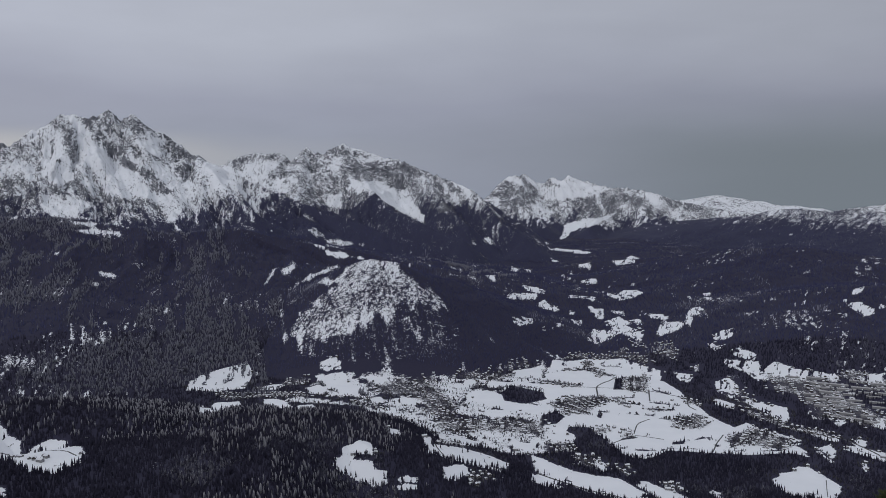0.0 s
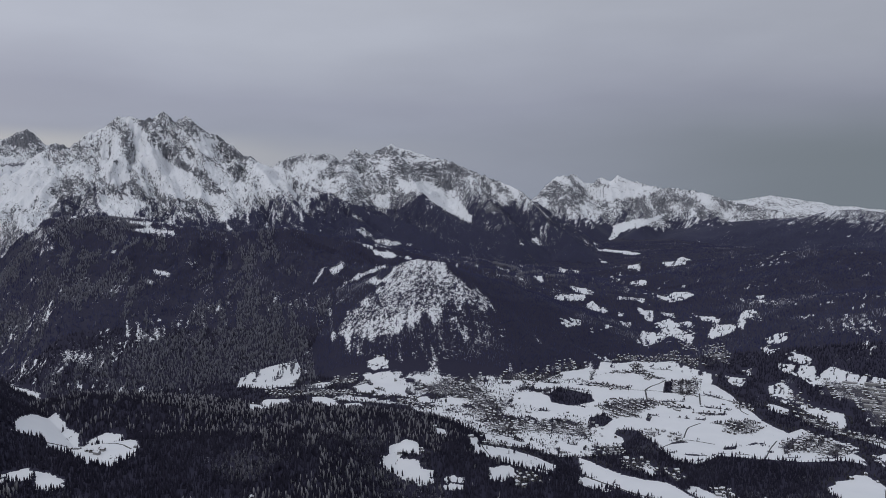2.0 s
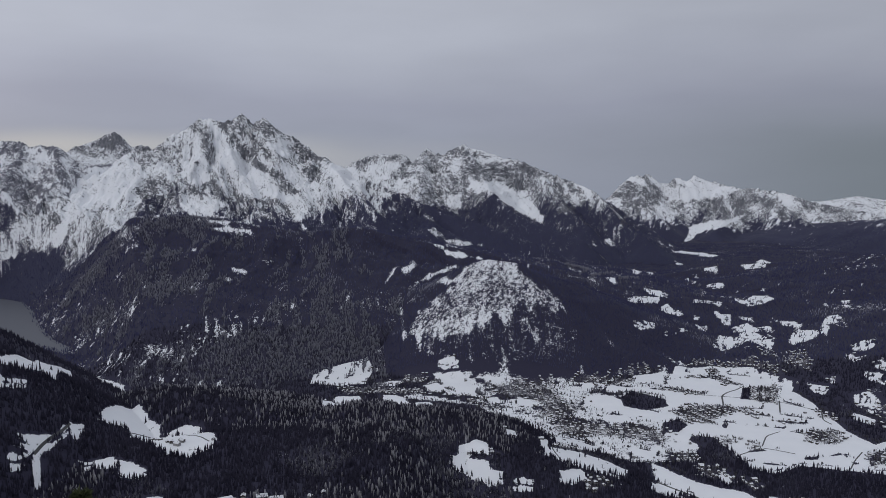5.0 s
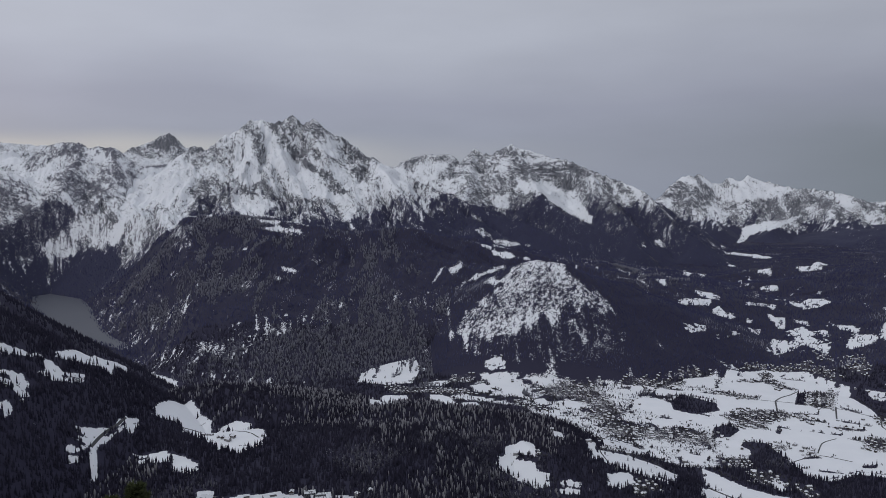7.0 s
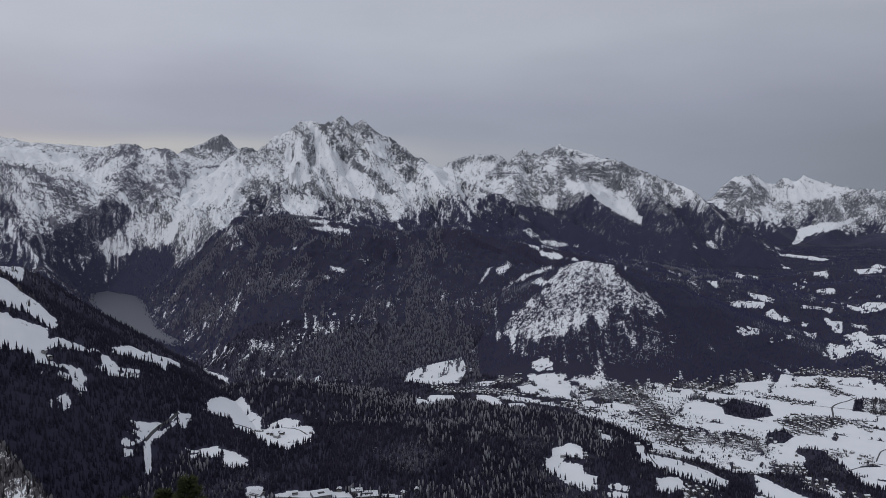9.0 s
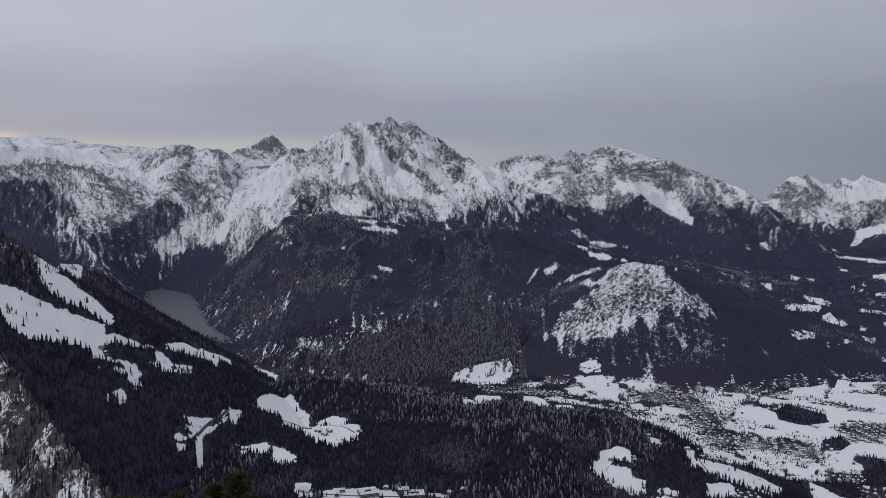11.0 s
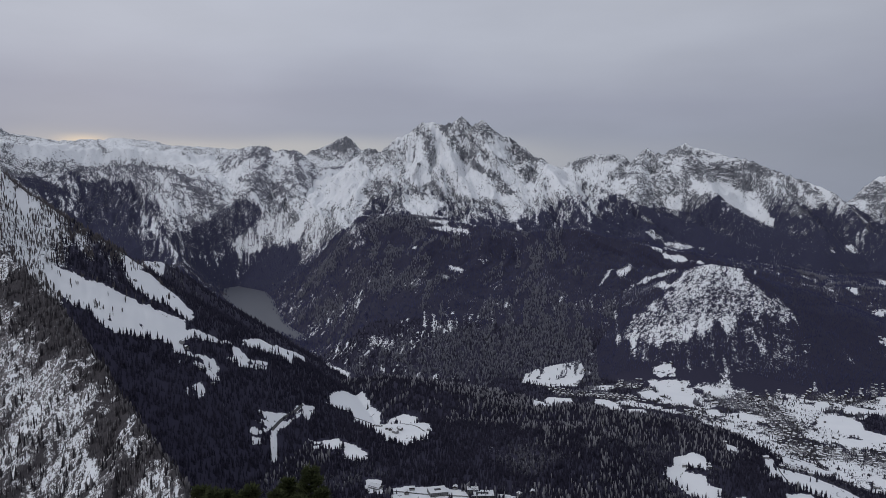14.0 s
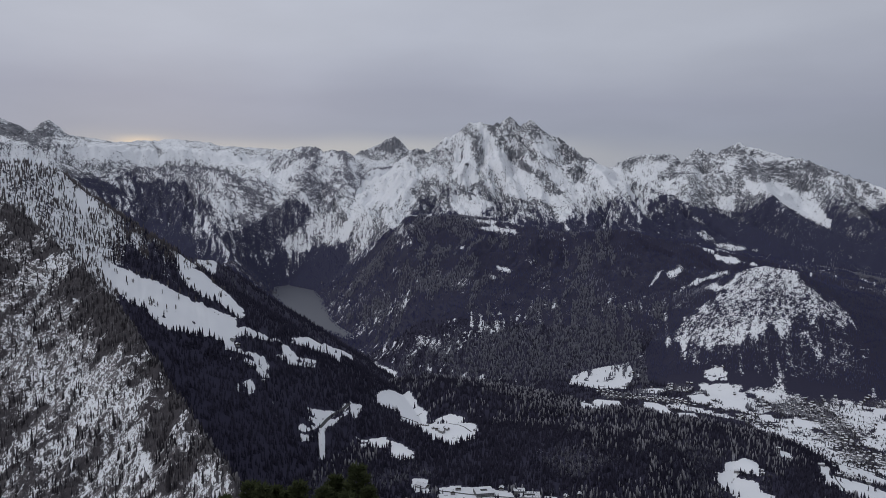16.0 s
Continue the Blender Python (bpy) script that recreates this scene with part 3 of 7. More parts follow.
CLEARINGS.append([(-50.86, 2.915), (-50.12, 2.943), (-48.25, 2.918), (-46.56, 2.934), (-44.85, 2.919), (-43.34, 2.939), (-42.07, 2.961), (-42.08, 2.894), (-40.52, 2.956), (-38.95, 3.015), (-38.42, 3.003), (-37.89, 2.949), (-36.55, 3.036), (-36.55, 3.001), (-38.43, 2.896), (-39.22, 2.913), (-41.32, 2.827), (-42.63, 2.726), (-42.87, 2.784), (-44.01, 2.802), (-45.64, 2.765), (-46.63, 2.74), (-47.11, 2.752), (-48.29, 2.811), (-50.15, 2.862)])
CLEARINGS.append([(-45.97, 3.184), (-44.53, 4.281), (-43.27, 4.281), (-43.4, 4.204), (-44.79, 3.211), (-44.05, 3.24), (-42.8, 3.158), (-41.54, 3.07), (-41.8, 3.025), (-43.32, 3.054), (-44.58, 3.018), (-45.68, 3.049)])
CLEARINGS.append([(-38.27, 3.121), (-37.33, 3.267), (-35.99, 4.114), (-33.95, 4.224), (-34.91, 3.251), (-35.72, 3.277), (-37.34, 3.138)])
CLEARINGS.append([(-41.6, 2.764), (-40.29, 2.821), (-40.03, 2.774), (-39.46, 2.75), (-40.3, 2.73), (-41.08, 2.753)])
CLEARINGS.append([(-32.44, 5.159), (-31.47, 5.09), (-30.5, 4.832), (-31.06, 4.895)])
CLEARINGS.append([(7.36, 5.131), (7.88, 5.35), (8.88, 5.476), (10.49, 5.594), (12.87, 5.594), (14.84, 5.323), (15.69, 5.236), (15.55, 5.076), (16.79, 4.868), (17.38, 4.683), (18.91, 4.378), (20.59, 4.182), (21.31, 4.313), (22.22, 4.205), (24.87, 4.105), (24.36, 4.04), (25.32, 3.918), (24.21, 3.932), (21.37, 3.823), (18.79, 3.778), (16.32, 3.774), (14.98, 3.631), (13.62, 3.548), (12.21, 3.678), (11.48, 3.859), (10.82, 4.043), (8.96, 4.004), (7.34, 3.828)])
CLEARINGS.append([(10.86, 6.344), (12.64, 6.234), (12.25, 6.119), (11.26, 6.01), (10.46, 6.016)])
CLEARINGS.append([(12.05, 6.356), (12.82, 6.497), (13.42, 6.319), (14.39, 6.175), (14.21, 6.016), (13.23, 6.146), (12.44, 6.269)])
CLEARINGS.append([(11.56, 6.521), (12.62, 6.667), (13.02, 6.525), (13.99, 6.542), (14.38, 6.413), (12.82, 6.465), (11.84, 6.451)])
CLEARINGS.append([(15.16, 6.155), (15.53, 6.405), (16.86, 6.314), (17.05, 6.239), (16.31, 6.147), (15.55, 6.088)])
CLEARINGS.append([(14.17, 6.795), (14.75, 6.688), (16.09, 6.601), (15.91, 6.415), (14.75, 6.597)])
CLEARINGS.append([(17.05, 6.302), (17.22, 6.503), (17.6, 6.397), (17.5, 6.213)])
CLEARINGS.append([(17.22, 6.541), (17.58, 6.744), (18.14, 6.765), (18.33, 6.549), (18.71, 6.385), (17.78, 6.482)])
CLEARINGS.append([(18.75, 5.89), (19.48, 6.001), (20.38, 6.002), (20.32, 5.861), (19.68, 5.781), (18.94, 5.836)])
CLEARINGS.append([(18.58, 5.69), (19.13, 5.737), (19.25, 5.634), (20.05, 5.656), (19.15, 5.563)])
CLEARINGS.append([(20.07, 5.514), (20.78, 5.553), (21.88, 5.397), (21.7, 5.364), (20.8, 5.395)])
CLEARINGS.append([(19.65, 5.359), (20.45, 5.336), (22.07, 5.29), (22.09, 5.16), (22.81, 5.048), (22.11, 5.015), (21.19, 5.166), (20.1, 5.269)])
CLEARINGS.append([(22.95, 5.299), (23.65, 5.238), (24.18, 5.177), (25.04, 5.153), (26.73, 5.107), (26.9, 5.048), (25.4, 5.044), (24.04, 5.022), (22.99, 5.048), (22.26, 5.159)])
CLEARINGS.append([(27.05, 5.125), (27.7, 5.163), (28.35, 5.127), (29.55, 5.152), (29.57, 5.065), (28.37, 5.047), (27.72, 5.071)])
CLEARINGS.append([(17.43, 5.282), (18.07, 5.27), (18.26, 5.208), (17.7, 5.237)])
CLEARINGS.append([(16.57, 5.177), (17.71, 5.13), (17.53, 5.047), (16.96, 5.073)])
CLEARINGS.append([(19.18, 5.005), (20.12, 5.058), (20.49, 4.995), (20.88, 4.871), (20.34, 4.794), (19.41, 4.876)])
CLEARINGS.append([(19.21, 4.732), (20.54, 4.637), (20.48, 4.557), (19.25, 4.635)])
CLEARINGS.append([(20.82, 4.778), (21.62, 4.755), (22.7, 4.684), (23.93, 4.644), (24.06, 4.498), (23.61, 4.437), (22.71, 4.563), (21.63, 4.665)])
CLEARINGS.append([(25.19, 4.285), (25.7, 4.315), (27.05, 4.262), (27.06, 4.203), (26.22, 4.204)])
CLEARINGS.append([(27.79, 4.207), (28.2, 4.254), (28.7, 4.224), (28.39, 4.114)])
CLEARINGS.append([(25.68, 3.997), (26.57, 4.121), (26.92, 4.011), (26.78, 3.867), (26.44, 3.898), (26.09, 3.964)])
CLEARINGS.append([(27.24, 4.096), (27.9, 4.113), (29.77, 4.092), (29.79, 4.012), (28.89, 4.027), (27.91, 4.069)])
CLEARINGS.append([(28.43, 3.866), (28.75, 3.897), (28.77, 3.804)])
CLEARINGS.append([(23.05, 3.48), (23.56, 3.588), (24.33, 3.632), (24.52, 3.712), (25.28, 3.726), (26.15, 3.637), (26.67, 3.579), (27.35, 3.525), (26.88, 3.371), (26.21, 3.347), (25.69, 3.379), (25.01, 3.353), (24.31, 3.349), (23.77, 3.407)])
CLEARINGS.append([(28.46, 4.63), (29.68, 4.604), (29.7, 4.511), (28.96, 4.55)])
CLEARINGS.append([(26.68, 4.524), (27.5, 4.564), (27.02, 4.469)])
CLEARINGS.append([(6.54, 3.533), (7.36, 3.487), (9.01, 3.375), (10.24, 3.325), (12.85, 3.294), (13.65, 3.234), (14.25, 3.175), (15.05, 3.118), (14.66, 3.076), (13.08, 3.063), (11.47, 3.111), (9.84, 3.205), (8.2, 3.26), (6.97, 3.3)])
CLEARINGS.append([(13.93, 3.26), (14.83, 3.28), (16.01, 3.2), (16.98, 3.163), (17.76, 3.109), (15.83, 3.078), (15.04, 3.185)])
CLEARINGS.append([(6.55, 3.273), (9.03, 3.198), (8.62, 3.177), (6.56, 3.192)])
CLEARINGS.append([(10.83, 3.488), (11.43, 3.515), (12.04, 3.436), (11.64, 3.396)])
CLEARINGS.append([(6.92, 3.967), (8.36, 3.975), (9.79, 3.847), (9.39, 3.766), (7.35, 3.76)])
CLEARINGS.append([(18.87, 3.295), (19.44, 3.262), (20.0, 3.219), (19.44, 3.205)])
CLEARINGS.append([(7.58, 5.5), (8.27, 5.588), (8.88, 5.54), (8.28, 5.467)])
CLEARINGS.append([(7.58, 11.967), (8.18, 12.131), (9.3, 12.012), (9.26, 11.815), (8.38, 11.88)])
CLEARINGS.append([(9.26, 11.906), (9.57, 12.037), (10.65, 11.725), (10.17, 11.641), (9.38, 11.668)])
CLEARINGS.append([(7.79, 10.829), (8.27, 10.844), (8.19, 10.705), (7.87, 10.769)])
CLEARINGS.append([(9.67, 10.545), (10.5, 9.102), (10.47, 9.051), (9.75, 9.071)])
CLEARINGS.append([(12.15, 9.109), (12.93, 11.006), (13.31, 11.392), (13.97, 11.227), (13.51, 9.0), (12.35, 8.979)])
CLEARINGS.append([(4.97, 10.147), (5.5, 9.135), (5.25, 8.486), (4.93, 8.702)])
CLEARINGS.append([(5.58, 9.248), (6.47, 9.661), (6.31, 8.851)])
CLEARINGS.append([(5.79, 7.095), (6.2, 7.096), (6.81, 7.13), (7.41, 7.013), (6.81, 6.972), (6.2, 6.981)])
CLEARINGS.append([(4.66, 6.716), (5.19, 6.792), (6.89, 6.911), (6.61, 6.801), (4.99, 6.7)])
CLEARINGS.append([(6.86, 6.677), (7.42, 6.814), (7.83, 6.724), (8.56, 6.702), (8.24, 6.623), (7.63, 6.641)])
CLEARINGS.append([(4.99, 5.863), (5.81, 5.954), (6.54, 5.987), (6.42, 5.938), (5.61, 5.856)])
CLEARINGS.append([(8.48, 8.815), (8.8, 8.84), (9.21, 8.099), (8.93, 7.975), (8.61, 8.075)])
CLEARINGS.append([(8.88, 8.947), (9.52, 8.894), (9.28, 8.858)])
CLEARINGS.append([(9.81, 7.958), (10.4, 8.01), (10.99, 8.019), (11.2, 7.907), (10.6, 7.9)])
CLEARINGS.append([(8.91, 7.036), (9.83, 7.098), (11.02, 7.182), (10.82, 7.092), (10.42, 7.137), (9.03, 7.004)])
CLEARINGS.append([(11.48, 7.576), (11.8, 7.436), (12.39, 7.35), (12.97, 7.567), (13.75, 7.498), (14.25, 7.304), (13.56, 7.233), (12.71, 7.176), (12.2, 7.278)])
CLEARINGS.append([(8.96, 6.69), (9.44, 6.698), (9.73, 6.656), (9.24, 6.646)])
CLEARINGS.append([(10.55, 6.884), (10.91, 6.855), (11.7, 6.905), (11.63, 6.722), (11.56, 6.62), (11.04, 6.68), (10.84, 6.795)])
CLEARINGS.append([(12.1, 6.864), (12.81, 6.822), (13.08, 6.732), (12.42, 6.779)])
CLEARINGS.append([(7.36, 5.914), (8.05, 5.956), (7.85, 5.913)])
CLEARINGS.append([(8.25, 6.06), (8.77, 6.399), (8.69, 6.092)])
CLEARINGS.append([(9.25, 6.488), (10.05, 6.544), (9.98, 6.373), (9.45, 6.361)])
CLEARINGS.append([(19.08, 7.685), (19.62, 7.751), (19.48, 7.631)])
CLEARINGS.append([(18.3, 7.188), (18.85, 7.246), (18.67, 7.133)])
CLEARINGS.append([(27.43, 6.561), (27.65, 6.645), (28.06, 6.699), (27.97, 6.575)])
CLEARINGS.append([(27.26, 6.324), (27.84, 6.323), (28.33, 6.238), (28.88, 6.17), (28.19, 6.125), (27.8, 6.168), (27.53, 6.257)])
CLEARINGS.append([(26.86, 6.424), (27.18, 6.471), (27.13, 6.39)])
CLEARINGS.append([(28.79, 6.306), (29.37, 6.227), (29.38, 6.176), (28.96, 6.228)])
CLEARINGS.append([(26.74, 6.091), (27.22, 6.117), (27.16, 6.067)])
CLEARINGS.append([(-9.24, 4.916), (-7.06, 4.903), (-6.85, 4.835), (-6.03, 4.727), (-6.03, 4.525), (-6.86, 4.525), (-8.09, 4.7), (-9.11, 4.876)])
CLEARINGS.append([(-9.94, 4.741), (-8.91, 4.822), (-8.01, 4.646), (-8.92, 4.606), (-9.74, 4.633)])
CLEARINGS.append([(-5.7, 4.862), (-3.96, 4.849), (-3.46, 4.754), (-4.37, 4.727), (-5.41, 4.808)])
CLEARINGS.append([(-5.49, 4.498), (-4.58, 4.498), (-4.04, 4.403), (-4.79, 4.376), (-5.62, 4.444)])
CLEARINGS.append([(-3.54, 4.471), (-1.47, 4.498), (-1.26, 4.363), (-2.71, 4.349)])
CLEARINGS.append([(-12.99, 4.538), (-11.98, 4.525), (-10.97, 4.376), (-10.77, 3.647), (-11.79, 3.553)])
CLEARINGS.append([(-10.97, 4.363), (-9.33, 4.39), (-9.33, 4.309), (-10.48, 3.593)])
CLEARINGS.append([(-17.37, 3.863), (-16.39, 4.511), (-14.6, 4.525), (-14.41, 4.39), (-15.81, 3.242), (-17.38, 3.512)])
CLEARINGS.append([(-17.92, 4.984), (-17.33, 5.038), (-13.96, 5.242), (-13.69, 5.105), (-14.18, 4.862), (-16.17, 4.822), (-18.13, 4.889)])
CLEARINGS.append([(-8.98, 5.024), (-7.67, 5.051), (-7.34, 4.984), (-8.29, 4.97)])
CLEARINGS.append([(-12.37, 4.862), (-11.36, 4.876), (-11.97, 4.795), (-13.39, 4.795)])
CLEARINGS.append([(1.63, 4.552), (3.27, 4.66), (5.11, 4.484), (7.54, 4.349), (7.75, 4.228), (5.94, 4.174), (3.49, 4.322), (1.63, 4.417)])
CLEARINGS.append([(3.26, 4.862), (5.9, 4.876), (7.91, 4.781), (9.1, 4.754), (7.52, 4.714), (5.5, 4.781), (3.88, 4.7), (3.27, 4.714)])
CLEARINGS.append([(1.62, 4.916), (2.65, 4.862), (2.24, 4.687), (1.5, 4.7)])
CLEARINGS.append([(5.08, 5.186), (7.29, 5.326), (7.3, 4.997), (5.49, 4.957)])
CLEARINGS.append([(-0.7, 3.323), (1.46, 3.404), (3.53, 3.404), (4.97, 3.35), (4.36, 3.175), (2.3, 3.161), (0.22, 3.148), (-0.62, 3.188)])
CLEARINGS.append([(-0.71, 3.553), (0.62, 3.634), (2.69, 3.661), (2.49, 3.553), (0.21, 3.458)])
CLEARINGS.append([(-1.33, 3.418), (-0.87, 3.445), (-0.58, 3.188), (-0.95, 3.175)])
CLEARINGS.append([(4.95, 3.715), (6.98, 3.701), (6.99, 3.607), (5.16, 3.58)])
CLEARINGS.append([(-0.19, 2.972), (1.47, 3.08), (2.09, 3.04), (1.06, 2.932), (0.23, 2.918)])
CLEARINGS.append([(2.67, 4.214), (4.92, 4.282), (5.13, 4.12), (3.5, 4.066)])
CLEARINGS.append([(7.56, 4.025), (9.16, 3.985), (9.17, 3.85), (7.98, 3.836)])
CLEARINGS.append([(-7.28, 3.04), (-6.04, 3.107), (-5.41, 3.107), (-4.95, 2.999), (-6.04, 2.999), (-7.29, 2.986)])
CLEARINGS.append([(-8.2, 2.932), (-6.87, 2.959), (-5.12, 2.918), (-5.0, 2.864), (-4.04, 2.851), (-3.95, 2.824), (-5.0, 2.81), (-6.04, 2.824), (-6.87, 2.864), (-7.62, 2.891)])
CLEARINGS.append([(-3.45, 2.81), (-2.7, 2.837), (-1.86, 2.837), (-1.86, 2.81), (-3.03, 2.797)])
CLEARINGS.append([(-4.04, 3.418), (-3.12, 3.431), (-3.33, 3.323), (-3.95, 3.337)])
VALE.append([(-11.94, 4.445), (-9.05, 4.951), (-2.66, 4.905), (1.2, 4.982), (4.53, 5.046), (7.32, 5.384), (7.93, 5.293), (8.19, 3.531), (-0.78, 3.531), (-1.51, 3.531), (-6.37, 4.32)])
VILLAGES.append([(9.07, 5.661), (9.87, 5.741), (10.88, 5.715), (11.48, 5.723), (13.06, 5.794), (14.43, 5.585), (15.22, 5.37), (14.45, 5.358), (13.07, 5.616), (11.29, 5.585), (10.09, 5.588), (9.08, 5.552)])
VILLAGES.append([(9.9, 5.442), (10.29, 5.558), (11.1, 5.451), (10.31, 5.314)])
VILLAGES.append([(8.9, 5.231), (10.91, 5.354), (12.51, 5.15), (11.32, 5.082), (10.51, 5.253), (8.91, 5.192)])
VILLAGES.append([(7.29, 4.935), (10.05, 4.875), (9.93, 4.77), (7.3, 4.833)])
VILLAGES.append([(12.71, 5.111), (14.85, 5.213), (14.96, 4.762), (13.71, 4.723), (12.92, 4.761)])
VILLAGES.append([(17.0, 4.675), (18.14, 4.638), (18.33, 4.518), (17.2, 4.552)])
VILLAGES.append([(8.93, 4.558), (10.94, 4.614), (12.93, 4.57), (13.73, 4.483), (13.54, 4.412), (12.15, 4.489), (10.96, 4.372), (10.77, 4.204), (8.95, 4.178), (7.72, 4.404)])
VILLAGES.append([(16.28, 4.191), (16.84, 4.326), (18.54, 4.364), (18.93, 4.19), (18.38, 4.078), (16.48, 4.084)])
VILLAGES.append([(20.6, 4.093), (21.68, 4.239), (24.18, 4.12), (24.54, 4.009), (23.51, 3.901), (21.72, 3.924), (20.27, 3.828), (20.07, 3.948)])
VILLAGES.append([(10.98, 4.018), (12.38, 4.034), (12.39, 3.939), (11.19, 3.894)])
VILLAGES.append([(12.98, 3.97), (13.77, 3.977), (13.7, 3.859), (12.99, 3.849)])
VILLAGES.append([(9.61, 3.549), (10.82, 3.586), (11.43, 3.494), (11.04, 3.387), (9.82, 3.403)])
VILLAGES.append([(11.63, 3.463), (13.43, 3.449), (14.23, 3.358), (13.44, 3.328), (12.24, 3.404)])
VILLAGES.append([(15.42, 3.269), (16.96, 3.307), (17.56, 3.176), (16.6, 3.157)])
VILLAGES.append([(7.76, 3.711), (9.39, 3.766), (9.81, 3.59), (8.38, 3.567)])
VILLAGES.append([(20.33, 4.889), (21.23, 4.886), (22.05, 4.704), (20.71, 4.778)])
VILLAGES.append([(22.09, 5.117), (24.72, 5.032), (26.4, 5.083), (27.42, 4.911), (27.45, 4.807), (28.43, 4.759), (29.67, 4.636), (29.44, 4.54), (28.5, 4.445), (27.51, 4.539), (25.51, 4.479), (25.13, 4.67), (24.07, 4.801), (22.66, 4.869)])
VILLAGES.append([(20.53, 4.763), (21.64, 4.593), (24.15, 4.363), (26.88, 4.304), (26.56, 4.205), (24.16, 4.234), (21.3, 4.434)])
VILLAGES.append([(27.04, 5.165), (28.67, 5.149), (28.05, 5.048), (27.06, 5.064)])
VILLAGES.append([(13.24, 6.034), (14.22, 5.947), (14.62, 5.718), (13.64, 5.862)])
VILLAGES.append([(14.99, 5.878), (16.33, 5.862), (16.73, 5.557), (16.55, 5.387), (15.2, 5.579)])
VILLAGES.append([(14.13, 4.419), (16.44, 4.456), (16.45, 4.394), (14.91, 4.367)])
VILLAGES.append([(28.06, 4.991), (29.58, 5.043), (29.61, 4.903), (28.41, 4.861)])
VILLAGES.append([(-5.41, 4.795), (-3.13, 4.862), (-0.65, 4.93), (0.19, 4.552), (1.43, 4.309), (0.61, 4.147), (-1.46, 4.16), (-1.26, 4.376), (-3.13, 4.538), (-4.37, 4.538)])
VILLAGES.append([(0.59, 4.97), (3.86, 5.105), (5.49, 5.038), (3.87, 4.903), (0.59, 4.916)])
VILLAGES.append([(-0.63, 4.16), (1.44, 4.106), (3.5, 4.066), (3.1, 3.89), (0.2, 3.701)])
VILLAGES.append([(-16.18, 4.754), (-13.39, 4.687), (-10.14, 4.673), (-9.33, 4.565), (-12.59, 4.552), (-15.79, 4.565)])
VILLAGES.append([(-11.36, 4.97), (-9.32, 4.916), (-10.14, 4.808), (-11.36, 4.808)])
VILLAGES.append([(-7.27, 4.471), (-5.62, 4.403), (-3.54, 4.322), (-4.37, 4.268), (-6.86, 4.376)])
VILLAGES.append([(3.45, 5.105), (5.88, 5.389), (7.48, 5.347), (6.69, 5.326), (4.27, 5.119)])
VILLAGES.append([(1.44, 3.998), (5.54, 4.093), (7.56, 4.079), (7.98, 3.836), (5.55, 3.85), (2.27, 3.877)])
VILLAGES.append([(-0.41, 3.431), (1.45, 3.526), (1.25, 3.404), (-0.2, 3.323)])
VILLAGES.append([(1.48, 2.945), (3.13, 3.067), (3.96, 2.999), (2.31, 2.878)])
VILLAGES.append([(-7.29, 2.986), (-4.37, 2.986), (-4.37, 2.959), (-6.87, 2.972)])
GROVES.append([(12.33, 4.749), (12.43, 5.041), (12.98, 5.118), (13.04, 4.765)])
GROVES.append([(13.47, 5.49), (13.73, 5.644), (14.36, 5.456), (14.25, 5.399)])
GROVES.append([(16.51, 3.871), (17.34, 3.91), (17.27, 3.858), (16.51, 3.836)])
GROVES.append([(11.38, 5.467), (11.69, 5.544), (11.7, 5.486)])
GROVES.append([(14.92, 4.291), (15.22, 4.333), (15.23, 4.262)])
GROVES.append([(10.6, 3.785), (11.4, 3.878), (12.41, 3.698), (13.42, 3.577), (14.6, 3.574), (14.61, 3.496), (12.63, 3.505), (11.02, 3.603)])
GROVES.append([(7.32, 4.171), (8.34, 4.261), (8.96, 4.149), (8.35, 4.026), (7.33, 4.0)])
GROVES.append([(-42.26, 2.82), (-40.99, 2.886), (-38.91, 2.999), (-38.85, 2.906), (-40.47, 2.793), (-42.15, 2.758)])
GROVES.append([(-43.1, 2.711), (-41.88, 2.752), (-41.84, 2.718), (-43.11, 2.679)])
GROVES.append([(4.3, 4.583), (5.08, 4.777), (7.26, 4.632), (7.66, 4.491), (6.1, 4.405), (4.51, 4.442)])
HEDGES.append([(11.1, 5.436), (12.89, 5.375)])
HEDGES.append([(7.37, 5.118), (9.31, 5.252), (10.91, 5.245), (12.43, 5.104)])
HEDGES.append([(7.29, 4.905), (10.05, 4.849)])
HEDGES.append([(14.97, 4.542), (16.82, 4.508)])
HEDGES.append([(12.54, 4.494), (14.12, 4.48), (15.29, 4.406), (16.45, 4.424)])
HEDGES.append([(12.21, 3.694), (13.4, 3.685), (15.36, 3.702)])
HEDGES.append([(12.99, 3.818), (14.76, 3.911)])
HEDGES.append([(12.34, 4.565), (13.72, 4.601)])
HEDGES.append([(11.38, 4.141), (11.44, 4.301), (12.76, 4.252)])
HEDGES.append([(15.07, 4.827), (17.38, 4.671)])
HEDGES.append([(16.84, 4.326), (19.11, 4.264)])
HEDGES.append([(17.46, 3.912), (18.58, 3.977)])
HEDGES.append([(18.96, 3.982), (19.53, 3.861)])
HEDGES.append([(13.35, 4.261), (14.92, 4.291)])
HEDGES.append([(15.7, 4.228), (16.85, 4.208)])
LANES.append((5, [(-0.75, 3.484), (-0.41, 3.279), (0.25, 3.12)]))
LANES.append((6, [(2.16, 3.458), (4.8, 3.41)]))
LANES.append((4, [(-30.72, 3.017), (-28.36, 3.109), (-25.25, 2.697)]))
LANES.append((7, [(-36.33, 2.581), (-35.78, 2.648), (-34.63, 2.759), (-34.1, 2.844)]))
LANES.append((5, [(-27.97, 2.163), (-25.25, 2.123), (-21.48, 2.106)]))
LANES.append((8, [(12.51, 5.106), (11.13, 4.811), (11.27, 4.595)]))
